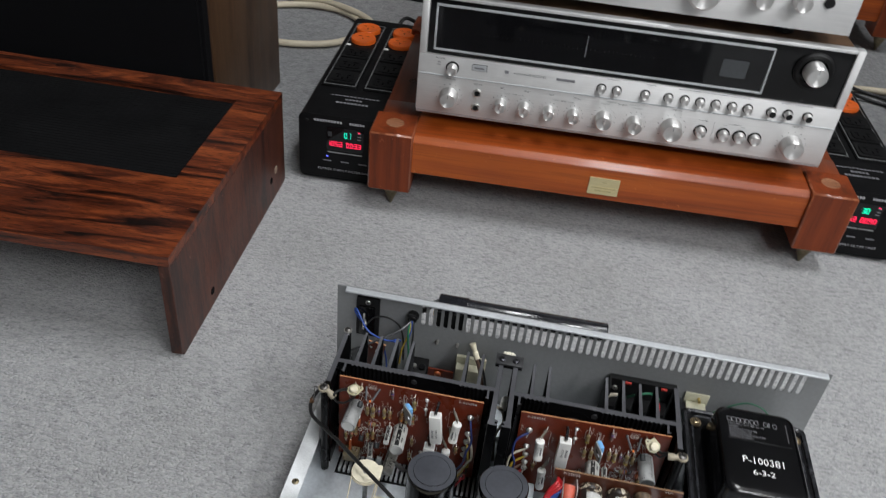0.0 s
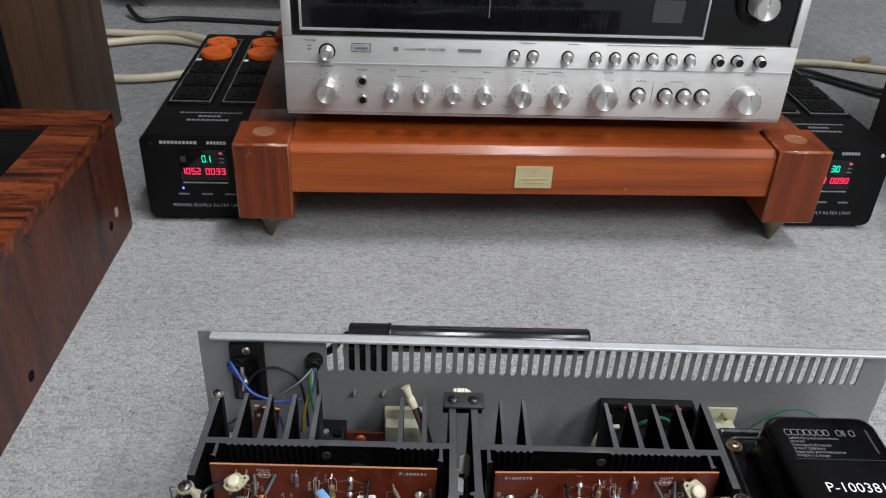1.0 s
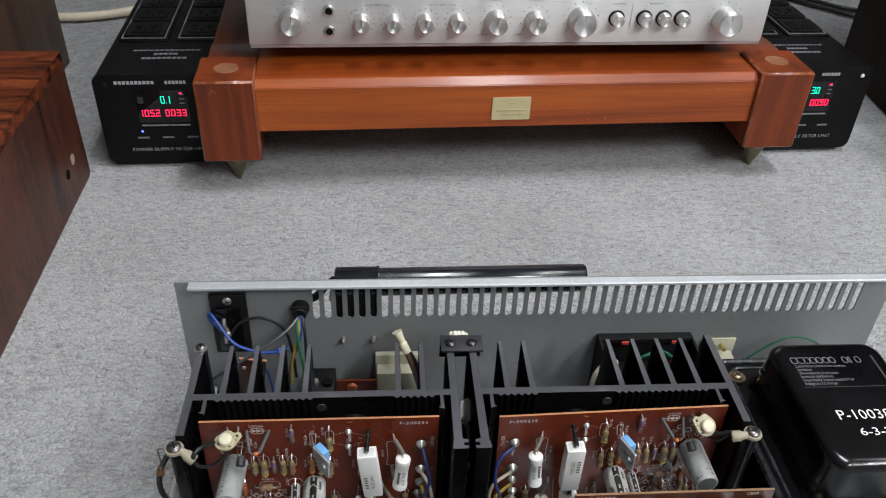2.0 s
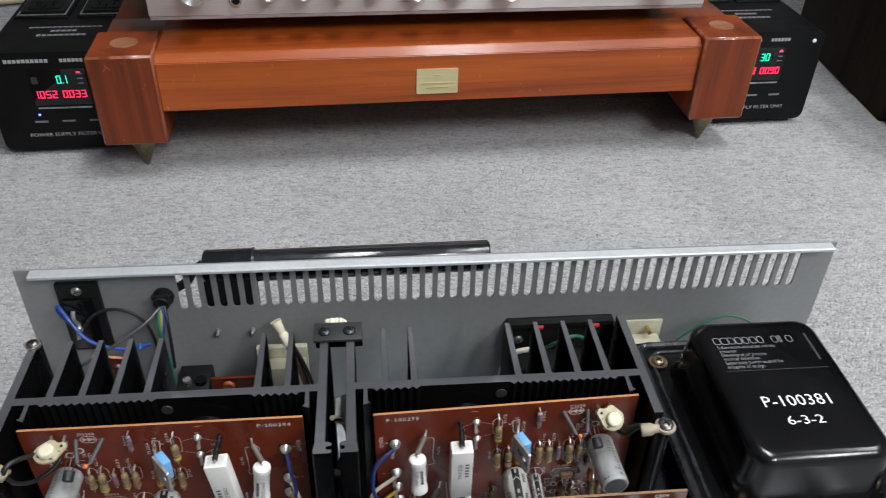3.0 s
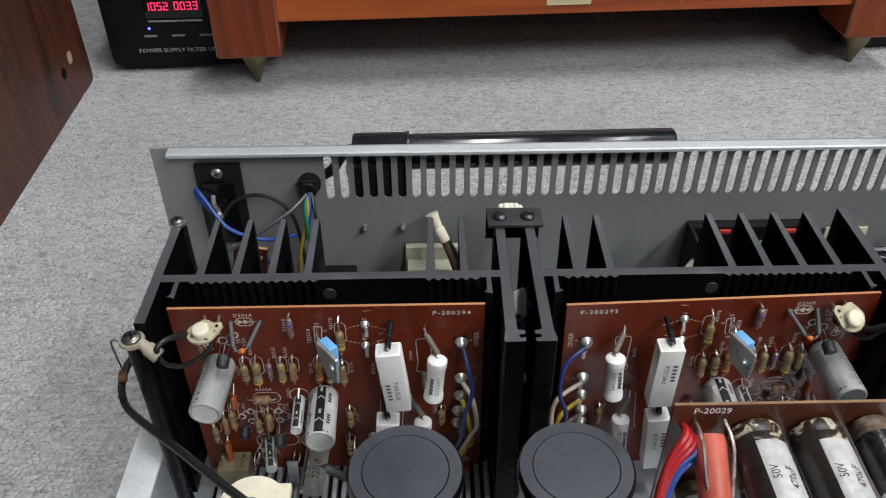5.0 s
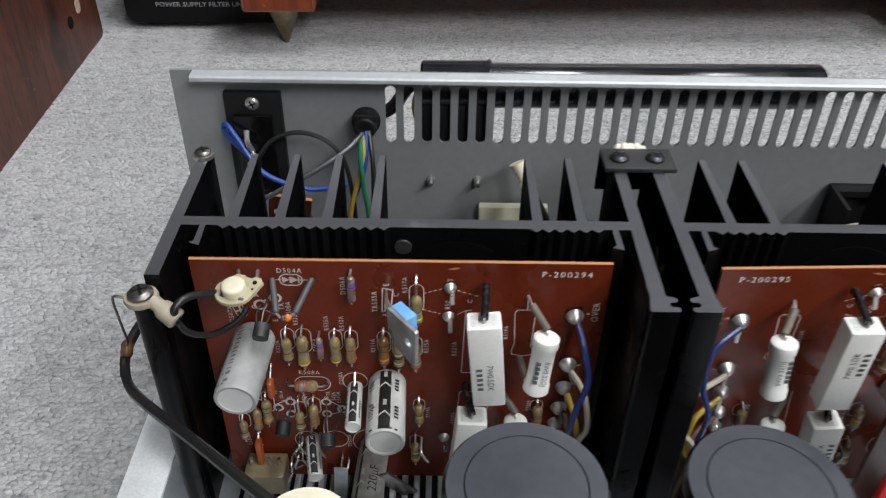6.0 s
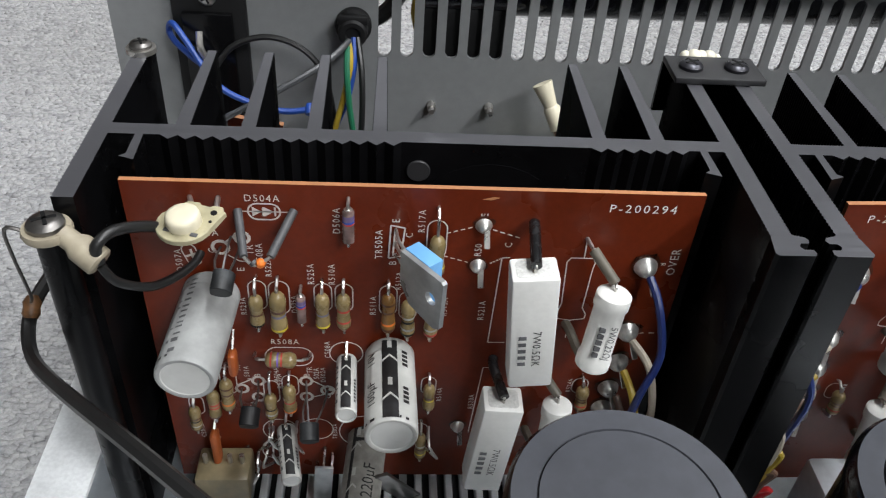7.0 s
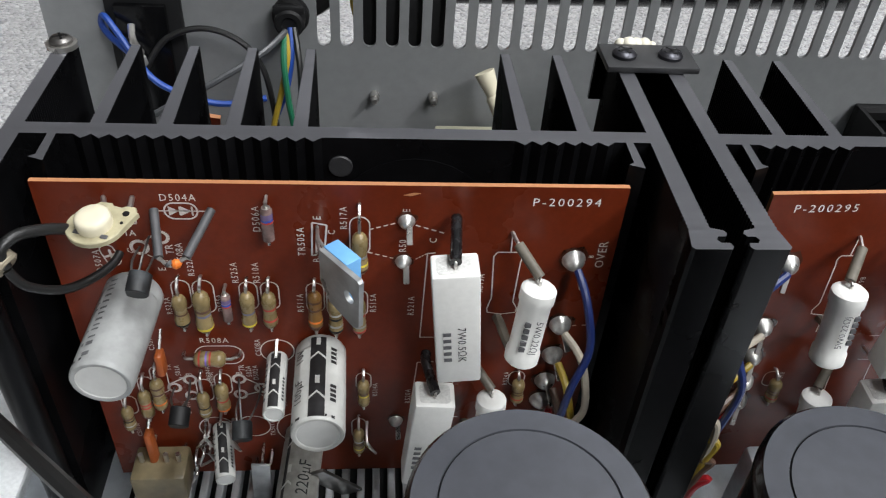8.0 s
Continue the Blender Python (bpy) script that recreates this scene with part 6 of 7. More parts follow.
    loops = [[(0.0002, 0.1240), (0.0034, 0.1198), (0.0115, 0.1184), (0.0134, 0.1196), (0.0138, 0.1322), (0.0132, 0.1327), (0.0002, 0.1327)], [(0.0102 + 0.0016 * math.cos(a), 0.1262 + 0.0016 * math.sin(a)) for a in [2 * math.pi * i / 16 for i in range(16)]]]
    edges = []
    for lp in loops:
        vs = [b.bm.verts.new((x, -0.0006, z)) for x, z in lp]
        edges += [b.bm.edges.new((vs[i], vs[(i + 1) % len(vs)])) for i in range(len(vs))]
    b.mi(TABM)
    bmesh.ops.triangle_fill(b.bm, use_beauty=True, use_dissolve=False, edges=edges)
    ext = bmesh.ops.extrude_face_region(b.bm, geom=b.bm.faces[:])
    bmesh.ops.translate(b.bm, vec=(0, 0.0012, 0), verts=[v for v in ext["geom"] if isinstance(v, bmesh.types.BMVert)])
    bmesh.ops.transform(b.bm, matrix=T, verts=b.bm.verts)
    part("transistor_tab", b, bd, "grey metal transistor tab with a hole")
    for dz in (-0.0025, 0, 0.0025):
        part("transistor_leg", Build().tube([T @ Vector((0.0002, 0.0025, 0.1268 + dz)), (X(0.0118), YB - 0.006, 0.1262 + dz), (X(0.0112), YB, 0.1238 + dz * 1.5)], 0.0004, TIN, 6, 3), bd)

    # power resistors
    def cement(x, y0, y1, z0, z1, w, tilt, text):
        b = Build()
        T = pose(X(x), (y0 + y1) / 2, (z0 + z1) / 2, 3, tilt * -s, 0)
        h, d = (z1 - z0) / 2, (y1 - y0) / 2
        b.box(-w / 2, w / 2, -d, d, -h, h, CERAM, 0.0007, 2, at=T)
        ob = part("cement_resistor", b, bd, "white ceramic block resistor")
        part("cement_fill", Build().prism(rounded(-w / 2 + 0.0012, w / 2 - 0.0012, -d + 0.0012, d - 0.0012, 0.001), h - 0.0002, h + 0.0001, CEMENT), ob, "rough grey cement filling", T)
        b = Build()
        top = T @ Vector((0.0, -d * 0.35, h))
        b.tube([(X(x - 0.0006), YB - 0.0020, top.z + 0.0034), (X(x - 0.0008), YB - 0.0050, top.z + 0.0032), top + Vector((0, 0.0002, 0.0019))], 0.0013, BLACKSL, 12, 3)
        part("sleeved_lead", b, ob, "lead in black sleeving")
        b = Build()
        b.tube([top + Vector((0, 0.0008, 0.0022)), top + Vector((0, 0, 0.0012)), top + Vector((0, 0.0003, -0.0006))], 0.0004, TIN, 6, 3)
        part("wire_lead", b, ob)
        part("wire_lead", Build().tube([T @ Vector((0, 0, -h)), T @ Vector((0, 0.004, -h - 0.004)), (X(x), YB, T.translation.z - h - 0.005)], 0.0004, TIN, 6, 3), ob)
        U = T @ pose(0, -d - 0.0002, 0, 90) @ pose(0, 0, 0, 0, 0, 90 if flip else -90)
        lettering(text, 0.0027, U @ pose(0.0038, 0.0008, 0), CAPINK, ob, space=1.08)
        b = Build()
        for i in range(5):
            b.box(-0.0006 + i * 0.0022, 0.0005 + i * 0.0022, -0.0033, -0.0015, 0, 0.0001, INKGREY, at=U)
        part("print_bar", b, ob, "row of small grey printed marks")
        return ob

    cement(0.0424 if not flip else MB * 2 - 0.1532, -0.1226, -0.1150, 0.0930, 0.1285, 0.0104, 5.2 if not flip else 0.5, "7W0.5ΩK")
    cement(0.0376, -0.1215, -0.1135, 0.0495, 0.0850, 0.0100, -4, "7W0.5ΩK")

    def ceramic_rod(top, bot, r, text):
        b = Build()
        p, q = Vector((X(top[0]), top[1], top[2])), Vector((X(bot[0]), bot[1], bot[2]))
        b.lathe(p, q, [(-0.008, 0), (-0.008, r * 0.45), (0, r * 0.8), (0.03, r * 0.98), (0.06, r), (0.17, r), (0.20, r * 0.9), (0.82, r * 0.9), (0.85, r), (0.97, r), (1, r * 0.85), (1, 0)], 28, CERAM)
        rod = part("rod_resistor", b, bd, "white ceramic rod resistor")
        b = Build()
        d = (p - q).normalized()
        e = p + d * 0.0014 + Vector((0, 0.0012, 0))
        h = Vector((X(top[0] - 0.0054), YB, top[2] + 0.0062))
        f = Vector((X(top[0] - 0.0044), YB - 0.0036, top[2] + 0.0056))
        b.tube([f, e], 0.00125, TANSL, 12, 1)
        b.tube([h, f], 0.0005, TIN, 6, 1)
        b.tube([e, p + d * 0.0012, p - d * 0.0004], 0.0004, TIN, 6, 3)
        part("sleeved_lead", b, rod, "lead in grey sleeving")
        b = Build()
        b.tube([q, q - d * 0.0015 + Vector((X(-0.002) - X(0), 0.004, 0.0015)), Vector((X(bot[0] - 0.0038), YB - 0.0035, bot[2] + 0.0015)), Vector((X(bot[0] - 0.0042), YB, bot[2] + 0.0005))], 0.0012, TANSL, 8, 3)
        part("sleeved_lead", b, rod, "lead in grey sleeving")
        b = Build()
        n = Vector((0, -1, 0)) - d * d.dot(Vector((0, -1, 0)))
        n.normalize()
        along = d if flip else -d
        M = Matrix((along, n.cross(along), n)).transposed().to_4x4()
        M.translation = (p + q) / 2 + n * (r * 0.9 + 0.0001)
        for i in range(5):
            b.box(-0.0030 + i * 0.0018, -0.0019 + i * 0.0018, -0.0022, -0.0009, -0.0006, 0.0001, INKGREY, at=M)
        part("print_bar", b, rod, "row of small grey printed marks")
        lettering(text, 0.0023, M @ pose(0.001, 0.0009, 0.0002), INKGREY, rod)

    ceramic_rod((0.0605, -0.1172, 0.1200), (0.0584 if not flip else 0.0600, -0.1195, 0.0985), 0.0041, "5W0.22ΩJ")
    ceramic_rod((0.0538, -0.1155, 0.0800), (0.0532, -0.1175, 0.0575), 0.0039, "5W0.22ΩJ")

    # solder pins and the wires on them
    for i, (x, z) in enumerate(((0.0705, 0.1182), (0.0705, 0.0968), (0.0701, 0.0858), (0.0695, 0.0756), (0.0691, 0.0676), (0.0309, 0.1293), (0.0305, 0.1175), (0.0299, 0.0590))):
        b = Build()
        c = Vector((X(x), YB, z))
        r = 0.0026 if x > 0.05 else 0.0018
        b.lathe(c, c + Vector((0, -r * 1.35, 0)), [(0, r * 1.15), (0.12, r * 1.08), (0.4, r * 0.95), (0.65, r * 0.74), (0.85, r * 0.45), (0.96, r * 0.2), (1, 0)], 18, SOLDER)
        b.box(-0.0007, 0.0007, -0.0003, 0.0003, -0.0052 if x > 0.05 else -0.0040, 0.0004, TIN, 0.00015, 1, at=Matrix.Translation(c + Vector((s * 0.0006, -r * 1.1, -r * 0.2))) @ pose(0, 0, 0, -28, 0, 0) @ pose(0, 0, 0, 0, (-14 if x > 0.05 else -2) * s, 0))
        part("solder_pin", b, bd, "solder joint with a bent pin")
        b = Build()
        rr = random.Random(i + 20)
        for dx, dz, k in ((rr.uniform(-0.4, 0.4), 0.7, 0.9), (0.8, rr.uniform(-0.2, 0.6), 0.7), (-0.2, 0.2, 1.25)):
            ring = [(X(x) + r * (dx + k * rr.uniform(0.75, 1.1) * math.cos(a)), z + r * (dz + k * rr.uniform(0.75, 1.1) * math.sin(a))) for a in [2 * math.pi * j / 11 for j in range(11)]]
            lift = 0.0002 + 0.00005 * k
            b.prism(ring, YB - lift, YB - lift + 0.00004, FLUX, axis=1)
        part("flux_stain", b, bd, "dark burnt flux round the solder joint")
    for z0, m, out, zb, nm in ((0.1172, W_NAVY, 0.0748, 0.07, "blue"), (0.0962, W_WHITE, 0.0772, 0.062, "white"), (0.0852, W_YEL, 0.0752, 0.058, "yellow"), (0.0752, W_BROWN, 0.0745, 0.052, "brown"), (0.0665, W_RED, 0.0735, 0.045, "red")):
        back, tail = 0.0695, 0.0610
        if flip:
            out, back, tail = out + 0.0075, 0.0810, 0.0820
        b = Build()
        b.tube([(X(0.0712), YB - 0.003, z0), (X(out - 0.002), YB - 0.009, z0 - 0.004), (X(out), YB - 0.013, z0 - 0.016), (X(out - 0.003), YB - 0.015, (z0 + zb) / 2 - 0.004), (X(back), YB - 0.014, zb), (X(tail), YB - 0.012, zb - 0.02), (X(tail), YB - 0.012, 0.03)], 0.0010, m, 8, 5)
        part("wire", b, bd, nm + " insulated wire")

    # small discs, connector and leads low on the board
    for cx, cz, h in ((-0.0281, 0.0884, 0.0075), (-0.0358, 0.0552, 0.0125)):
        b = Build()
        b.box(X(cx) - 0.0011, X(cx) + 0.0011, YB - 0.0068, YB - 0.0028, cz - h / 2, cz + h / 2, RUST, 0.001)
        b.tube([(X(cx), YB - 0.0040, cz + h / 2), (X(cx), YB, cz + h / 2 + 0.003)], 0.0004, TIN, 6, 1)
        part("disc_capacitor", b, bd, "orange ceramic capacitor")
    b = Build()
    x0, x1 = sorted((X(-0.0412), X(-0.0268)))
    b.box(x0, x1, YB - 0.012, YB - 0.001, 0.0400, 0.0500, OLDAMBER, 0.0008)
    for i in range(4):
        x = x0 + 0.0022 + i * 0.0033
        b.cyl((x, YB - 0.006, 0.0498), (x, YB - 0.006, 0.0530), 0.0007, TIN, 8)
    part("connector", b, bd, "pale amber plug connector")
    rnd = random.Random(4)
    for i in range(16):
        b = Build()
        x, z = rnd.uniform(-0.042, 0.027), rnd.uniform(0.04, 0.062)
        d = rnd.uniform(0.003, 0.007)
        b.tube([(X(x), YB, z), (X(x), YB - d, z - 0.001), (X(x + rnd.uniform(-0.004, 0.004)), YB - d, z - 0.006), (X(x + rnd.uniform(-0.004, 0.004)), YB, z - 0.007)], 0.0004, TIN, 6, 2)
        part("wire_link", b, bd)
    if flip:
        piv = Vector((0.113, YB, 0.1392))
        bd.matrix_basis = Matrix.Translation(piv + Vector((0, -0.0004, -0.0010))) @ pose(0, 0, 0, 0, -1.2, 0.7) @ Matrix.Translation(-piv)
    return bd


board(False)
board(True)

# ---------- large smoothing capacitors ----------
for cx in (0.0488, 0.1072):
    b = Build()
    b.lathe((cx, -0.178, 0.0275), (cx, -0.178, 0.1290), [(0, 0), (0, 0.0198, BLACK), (0.93, 0.0198, BLACK), (0.965, 0.0203, BLACK), (0.988, 0.0202, BLACK), (1, 0.0193, CAPTOP), (1.0, 0.01512, CAPTOP), (0.997, 0.0150, BLACK), (0.997, 0.01485, BLACK), (1.0, 0.0147, CAPTOP), (1, 0)], 64)
    part("smoothing_capacitor", b, rc, "large black can capacitor with grey vinyl top")

# ---------- mains transformer ----------
xf = part("transformer_core", Build().box(0.2665, 0.3685, -0.160, -0.041, 0.0275, 0.1075, ENAMEL, 0.003), rc, "black enamelled transformer core housing")
b = Build()
b.prism(rounded(0.2605, 0.3725, -0.1665, -0.0365, 0.005), 0.108, 0.1098, ENAMEL)
fl = part("mounting_flange", b, xf)
for q, r in (((0.2632, 0.3700, -0.1640, -0.0390, 0.0065), 0.0023), ((0.2690, 0.3640, -0.1582, -0.0446, 0.0075), 0.0012)):
    lp = rounded(*q, 5)
    part("pressed_bead", Build().tube([(x, y, 0.1098) for x, y in lp] + [(*lp[0], 0.1098)], r, BEAD, 8, 1), fl)
b = Build()
rings = []
for z, gx0, gx1, gy0, gy1, r in ((0.1098, 0.2760, 0.3555, -0.1562, -0.0490, 0.016), (0.1106, 0.2766, 0.3540, -0.1552, -0.0502, 0.015), (0.1122, 0.2776, 0.3524, -0.1538, -0.0520, 0.014), (0.1145, 0.2780, 0.3517, -0.1531, -0.0530, 0.013), (0.1172, 0.2782, 0.3512, -0.1527, -0.0534, 0.013), (0.1385, 0.2797, 0.3484, -0.1508, -0.0570, 0.0105), (0.1395, 0.2798, 0.3482, -0.1506, -0.0572, 0.0104), (0.1415, 0.2804, 0.3476, -0.1500, -0.0578, 0.010), (0.1432, 0.2819, 0.3461, -0.1485, -0.0593, 0.009), (0.1441, 0.2841, 0.3439, -0.1463, -0.0615, 0.008), (0.1442, 0.2849, 0.3431, -0.1455, -0.0623, 0.008), (0.1443, 0.2900, 0.3380, -0.1400, -0.0680, 0.006)):
    rings.append([b.bm.verts.new((x, y, z)) for x, y in rounded(gx0, gx1, gy0, gy1, r, 6)])
k = b.mi(ENAMEL)
for ra, rb in zip(rings, rings[1:]):
    for i in range(len(ra)):
        j = (i + 1) % len(ra)
        b.bm.faces.new((ra[i], ra[j], rb[j], rb[i])).material_index = k
b.bm.faces.new(rings[-1]).material_index = k
part("bell_cover", b, xf, "glossy black pressed bell cover")
for x, y in ((0.2720, -0.0530), (0.3610, -0.0530), (0.3605, -0.1500), (0.2740, -0.1515)):
    part("washer", Build().cyl((x, y, 0.1098), (x, y, 0.1112), 0.0052, RUSTW, 22), xf)
    screw("screw", (x, y, 0.1112), 0.0036, COPPER, xf)
TOPZ = 0.1444
lettering("P-100381", 0.0098, pose(0.3145, -0.1165, TOPZ, 0, 0, 0.5), SILKW, xf, width=0.96)
lettering("6-3-2", 0.0075, pose(0.3130, -0.1285, TOPZ, 0, 0, 0.5), SILKW, xf, width=1.15)
for i, tx in enumerate(("Laboratory-accurate stereo", "receiver", "Developed of precise", "musical definition", "Separately bench-tested for", "integrity of design")):
    lettering(tx, 0.0034, pose(0.2890, -0.0785 - i * 0.0028, TOPZ), SILKG, xf, align="LEFT", width=0.8)
for i, w in enumerate((0.0036, 0.0042, 0.0034, 0.0032, 0.0030, 0.0032, 0.0030, 0, 0.0030, 0.0010, 0.0030)):
    x = 0.2885 + i * 0.0039
    if w:
        b = Build()
        lp = rounded(x, x + w, -0.0762, -0.0716, min(0.0012, w * 0.4), 3)
        for k in range(len(lp)):
            (xa, ya), (xb, yb) = lp[k], lp[(k + 1) % len(lp)]
            L = math.hypot(xb - xa, yb - ya) or 1
            nx, ny = -(yb - ya) / L * 0.00022, (xb - xa) / L * 0.00022
            b.prism([(xa - nx, ya - ny), (xb - nx, yb - ny), (xb + nx, yb + ny), (xa + nx, ya + ny)], TOPZ - 0.0001, TOPZ + 0.0001, SILKG)
        part("badge_mark", b, xf, "outlined grey mark")
for q in ((0.2875, 0.3400, -0.0955, -0.0952), (0.3380, 0.3392, -0.0900, -0.0705)):
    part("badge_bar", Build().box(*q, TOPZ - 0.0002, TOPZ + 0.0001, SILKD), xf, "grey printed bar")
b = Build()
b.box(0.290, 0.318, -0.1612, -0.1602, 0.0935, 0.0955, BLACKM)
part("core_slot", b, xf)

# ---------- power supply board ----------
b = Build()
b.box(0.1460, 0.2500, -0.1545, -0.1532, 0.05, 0.1322, PCB_OLD)
k = b.mi(DULLEDGE)
for f in b.bm.faces:
    f.normal_update()
    if f.normal.z > 0.5:
        f.material_index = k
psu = part("supply_board", b, rc, "narrow brown power supply board")
lettering("P-20029", 0.0042, pose(0.1605, -0.1547, 0.1290, 90), SILKW, psu)
lettering("C809", 0.0030, pose(0.2385, -0.1547, 0.1300, 90), SILKW, psu)
for x, z, r, L, m in ((0.1775, 0.1170, 0.0098, 0.037, AGEDCAP), (0.2005, 0.1170, 0.0098, 0.037, AGEDCAP), (0.2195, 0.1205, 0.0070, 0.028, BLACKSL), (0.2410, 0.1195, 0.0076, 0.033, OLDCAP), (0.2150, 0.0900, 0.0115, 0.042, AGEDCAP), (0.1900, 0.0820, 0.0095, 0.036, AGEDCAP), (0.1600, 0.0840, 0.0062, 0.03, AGEDCAP)):
    b = Build()
    p, q = Vector((x, -0.1552, z)), Vector((x + 0.001, -0.1552 - L, z - 0.003))
    can(b, p, q, r, m, GLUE if r < 0.009 else STAINC, DULLCAP, 0.18 + 7 * r)
    cp = part("capacitor", b, psu, "white electrolytic capacitor" if m is AGEDCAP else "black electrolytic capacitor with pale print" if m is BLACKSL else "glue-stained electrolytic capacitor")
    if r == 0.0098:
        curved("50V", 0.0044, p, q, r, 98, 0.60, CAPINK, cp, width=0.8)
        curved("470µF", 0.0044, p, q, r, 66, 0.66, CAPINK, cp, width=0.8)
        b = Build()
        wrap(p, q, r, 116, 190, 0.17, 0.95, STAINB, b)
        part("brown_stripe", b, cp, "dark brown stripe along the sleeve")
    elif m is BLACKSL:
        b = Build()
        for i in range(6):
            wrap(p, q, r, 78, 96, 0.40 + i * 0.075, 0.44 + i * 0.075, SILKG, b)
            wrap(p, q, r, 50, 66, 0.48 + i * 0.06, 0.51 + i * 0.06, SILKG, b)
        part("capacitor_print", b, cp, "pale printed marks")
b = Build()
b.lathe((0.1600, -0.158, 0.1195), (0.1590, -0.179, 0.1070), [(0, 0), (0, 0.0052), (0.1, 0.006), (0.9, 0.006), (1, 0.005), (1, 0)], 18, CLAYR)
part("power_resistor", b, psu, "red clay-bodied power resistor")
b = Build()
b.tube([(0.1545, -0.155, 0.1245), (0.1545, -0.165, 0.1255), (0.1555, -0.176, 0.114), (0.1575, -0.181, 0.108)], 0.0007, TIN)
b.tube([(0.1655, -0.155, 0.1245), (0.1665, -0.166, 0.1215), (0.1645, -0.180, 0.108)], 0.0007, TIN)
part("bare_leads", b, psu, "bent bare wire leads")
for i, m in enumerate((W_RED, W_RED, W_RED, W_BLUE, W_BLUE)):
    b = Build()
    o = i * 0.0018
    b.tube([(0.1505 + o * 0.8, -0.155, 0.122 - o), (0.1490 + o, -0.163, 0.1255 - o * 1.5), (0.1430 + o * 0.6, -0.168, 0.117 - o), (0.1395 + o * 0.5, -0.175, 0.098), (0.1370 + o, -0.19, 0.07), (0.135 + o, -0.21, 0.045)], 0.0014, m)
    part("supply_wire", b, psu, "red insulated wire" if m is W_RED else "blue insulated wire")
b = Build()
b.box(0.125, 0.137, -0.170, -0.118, 0.028, 0.062, ZINC, 0.0015)
b.box(0.1275, 0.1345, -0.1705, -0.163, 0.062, 0.068, ZINC, 0.001)
part("support_bracket", b, rc, "zinc support bracket")

# ---------- front end: tuning drive ----------
b = Build()
b.lathe((-0.0042, -0.183, 0.1145), (-0.0042, -0.183, 0.1185), [(0, 0), (0, 0.0118), (0.3, 0.0118), (0.4, 0.0106), (0.6, 0.0106), (0.7, 0.0118), (1, 0.0115), (1, 0.0026), (0.8, 0.0024), (0.8, 0)], 36, CREAMPL)
b.box(0.0035, 0.0085, -0.1885, -0.1745, 0.1146, 0.1184, CREAMPL, 0.0006)
pul = part("drive_pulley", b, rc, "cream dial-cord pulley wheel")
part("pulley_shaft", Build().cyl((-0.0042, -0.183, 0.0275), (-0.0042, -0.183, 0.1195), 0.0022, TABM, 12), pul)
for pts in ([(-0.0150, -0.184, 0.1165), (-0.0130, -0.205, 0.114), (-0.0095, -0.25, 0.110)], [(0.0065, -0.184, 0.1165), (0.0060, -0.205, 0.113), (0.0055, -0.25, 0.108)], [(0.0078, -0.184, 0.1165), (0.0075, -0.205, 0.112), (0.0070, -0.25, 0.107)]):
    part("dial_cord", Build().tube(pts, 0.0005, CORD), rc, "thin pale dial cord")
b = Build()
k = b.mi(CREAMPL)
holes = [[(0.0080, -0.262), (0.1195, -0.262), (0.1195, -0.2035), (0.0080, -0.2035)]]
for cx, cy, rx_, ry_ in ((0.018, -0.218, 0.0028, 0.0022), (0.055, -0.219, 0.0055, 0.0022), (0.080, -0.2195, 0.0026, 0.0018), (0.095, -0.2195, 0.0026, 0.0018), (0.108, -0.2195, 0.0026, 0.0018), (0.030, -0.231, 0.0042, 0.0022)):
    holes.append([(cx + rx_ * math.cos(2 * math.pi * i / 14), cy + ry_ * math.sin(2 * math.pi * i / 14)) for i in range(14)])
edges = []
for lp in holes:
    vs = [b.bm.verts.new((x, y, 0.1155)) for x, y in lp]
    edges += [b.bm.edges.new((vs[i], vs[(i + 1) % len(vs)])) for i in range(len(vs))]
bmesh.ops.triangle_fill(b.bm, use_beauty=True, use_dissolve=False, edges=edges)
ext = bmesh.ops.extrude_face_region(b.bm, geom=b.bm.faces[:])
bmesh.ops.translate(b.bm, vec=(0, 0, 0.0016), verts=[v for v in ext["geom"] if isinstance(v, bmesh.types.BMVert)])
crd = part("cream_screen", b, rc, "cream metal screening plate with holes")
part("glue_stain", Build().prism([(0.0205, -0.2075), (0.0245, -0.2085), (0.0275, -0.2065), (0.0262, -0.2045), (0.0225, -0.2050)], 0.1171, 0.1173, OLDBRASS), crd, "brown dried glue stain")
part("screen_box", Build().box(0.010, 0.1175, -0.26, -0.2255, 0.0275, 0.1153, BLACKM), rc, "black box under the screening plate")
b = Build()
b.box(-0.068, 0.006, -0.262, -0.207, 0.088, 0.0896, PCB)
tb = part("tuner_board", b, rc, "brown tuner circuit board")
for x, y in ((-0.062, -0.212), (-0.062, -0.255), (0.0, -0.255)):
    part("board_pillar", Build().cyl((x, y, 0.0275), (x, y, 0.0878), 0.003, TABM, 10), tb)
rnd = random.Random(11)
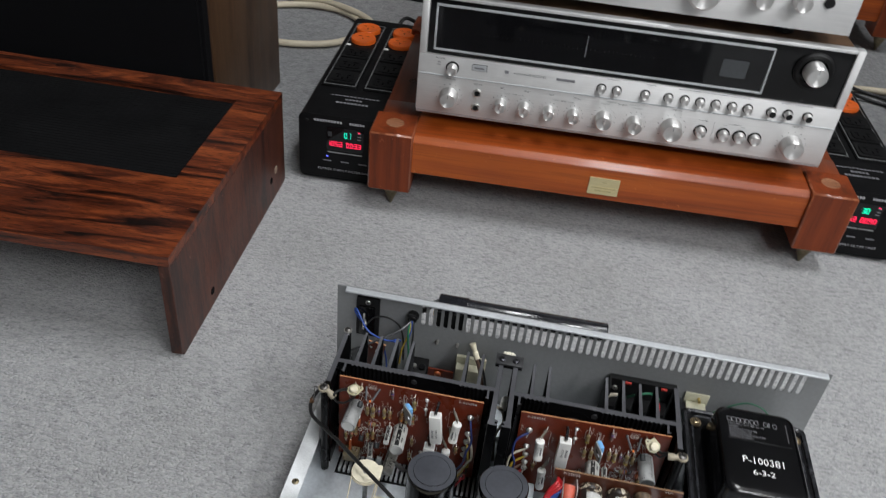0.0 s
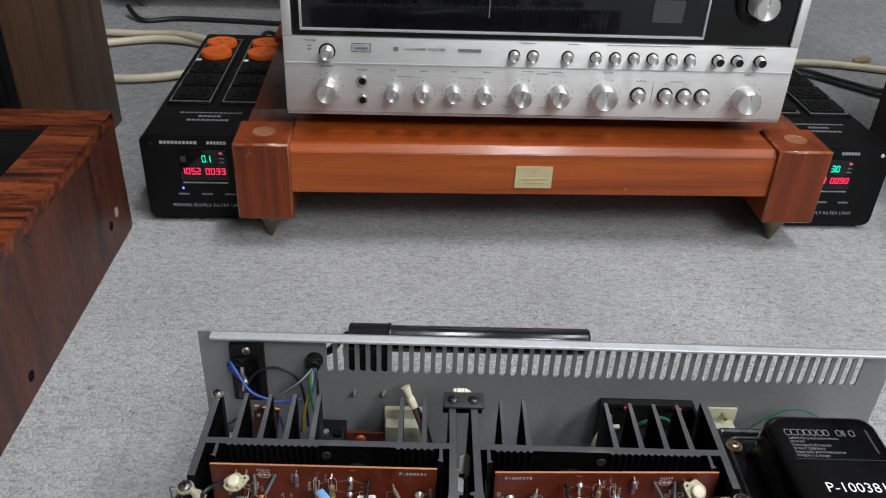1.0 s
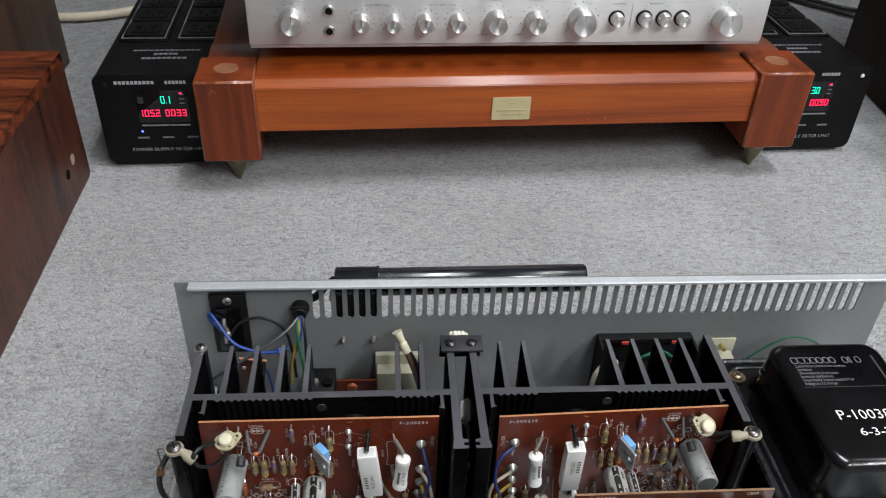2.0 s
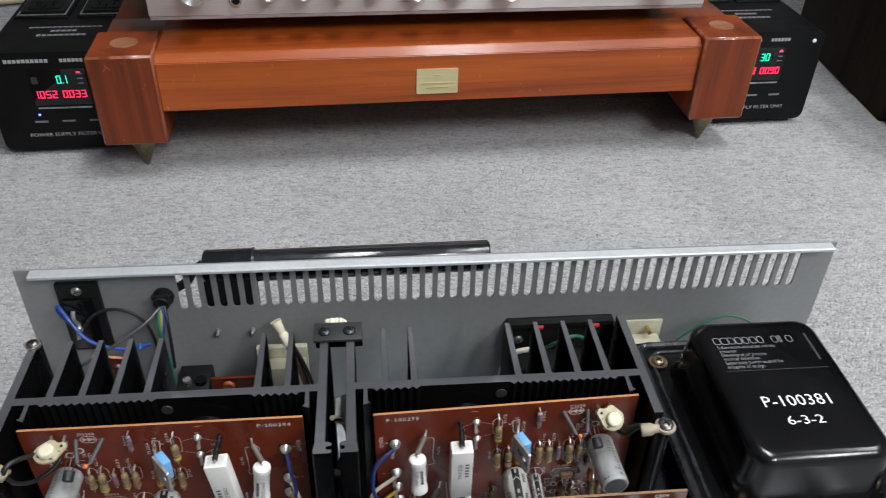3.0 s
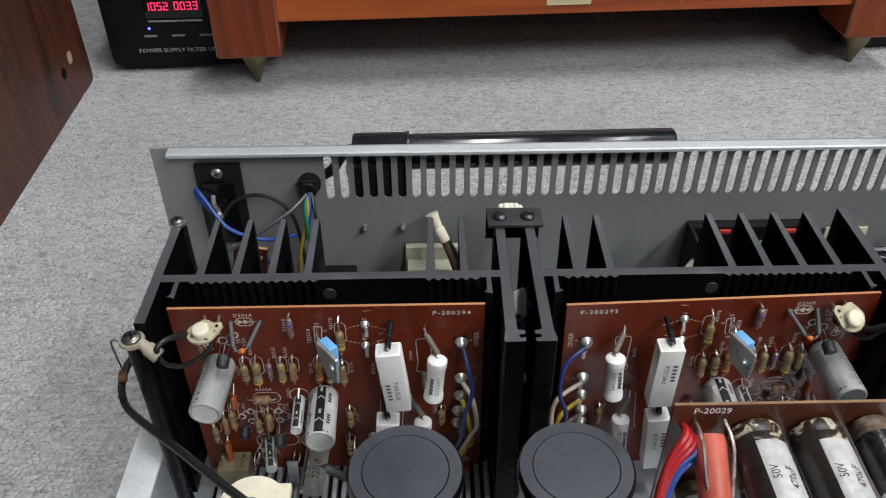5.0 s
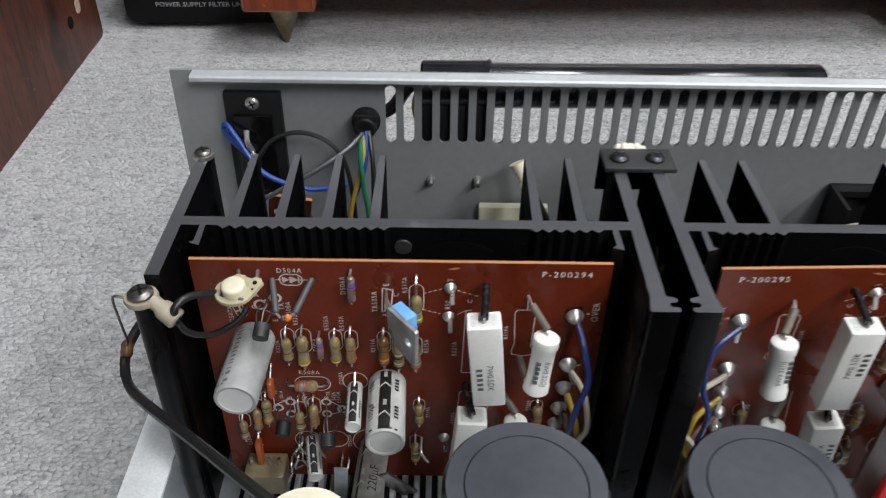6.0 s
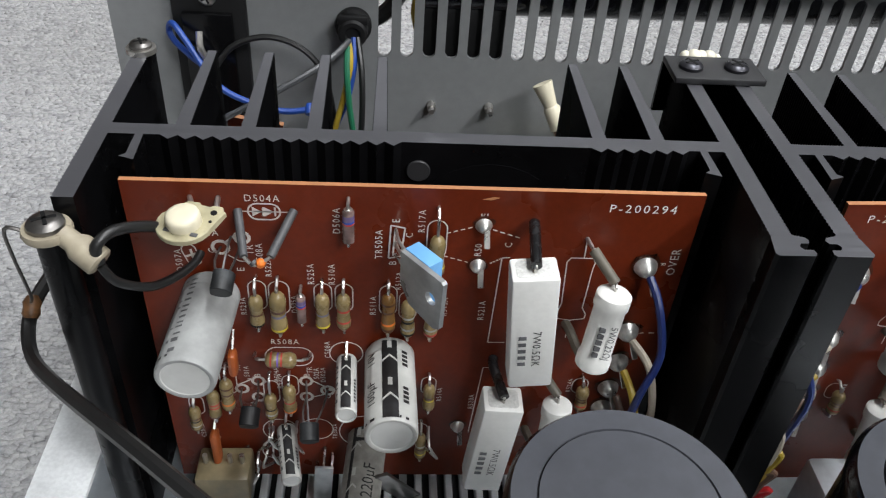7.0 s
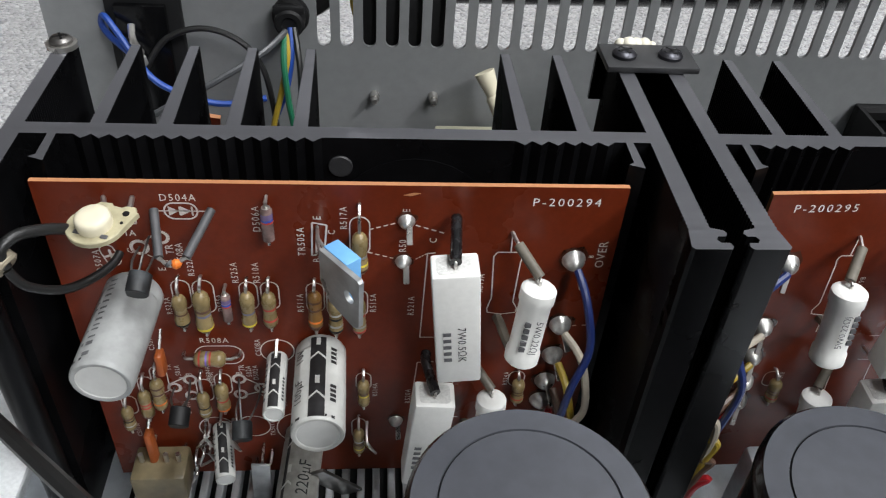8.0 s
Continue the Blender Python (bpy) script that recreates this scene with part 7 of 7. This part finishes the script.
for i in range(27):
    x, y = rnd.uniform(-0.064, 0.0), rnd.uniform(-0.255, -0.211)
    b = Build()
    if i % 3 == 0:
        b.cyl((x, y, 0.0896), (x, y, 0.096), 0.0022, rnd.choice((CLAYR, ORB, TABM)), 10, 0.0004)
        part("capacitor", b, tb)
    elif i % 3 == 1:
        b.box(x - 0.003, x + 0.003, y - 0.003, y + 0.003, 0.0896, 0.0965, rnd.choice((TABM, ZINC)), 0.0006)
        part("coil_can", b, tb)
    else:
        resistor(b, (x - 0.005, y, 0.0922), (x + 0.005, y + 0.001, 0.0922), 0.0015, "rny")
        part("resistor", b, tb)
for i in range(5):
    x = -0.034 + i * 0.0035
    part("tuning_vane", Build().cyl((x, -0.219, 0.1), (x + 0.0013, -0.219, 0.1), 0.012, TABM if i % 2 else BLACKM, 24), tb, "round tuning capacitor vane")
for q in ((-0.042, -0.030, -0.2065, -0.2015, 0.0275, 0.1), (-0.022, -0.010, -0.2065, -0.2015, 0.0275, 0.1)):
    part("capacitor_bracket", Build().box(*q, ZINC, 0.0006), rc, "zinc mounting bracket")

# ---------- black lead looped from the heatsink screw over the front ----------
b = Build()
b.tube([(-0.0620, -0.1222, 0.1375), (-0.0655, -0.1222, 0.1378), (-0.0660, -0.1215, 0.130), (-0.0688, -0.1150, 0.114), (-0.0715, -0.1110, 0.108)], 0.0004, STEELD, 6)
b.lathe((-0.0720, -0.1085, 0.1078), (-0.0720, -0.1125, 0.1042), [(0, 0.0012), (0.3, 0.0021), (0.55, 0.0019), (0.8, 0.0021), (1, 0.0015)], 10, BURNT)
part("bare_link", b, rc, "bare wire link with a brown solder joint")
wire("looped_lead", [(-0.0600, -0.088, 0.116), (-0.0660, -0.098, 0.1125), (-0.0712, -0.1055, 0.107), (-0.0728, -0.111, 0.1035), (-0.0715, -0.1170, 0.1020), (-0.0678, -0.1240, 0.1030), (-0.0610, -0.1330, 0.1075), (-0.0500, -0.1455, 0.1145), (-0.0330, -0.163, 0.123), (-0.0110, -0.183, 0.1275), (0.0110, -0.200, 0.1280), (0.0330, -0.2160, 0.1250), (0.0500, -0.2270, 0.119), (0.0550, -0.2300, 0.114)], 0.0016, W_BLACK, "thick black lead looping over the chassis")
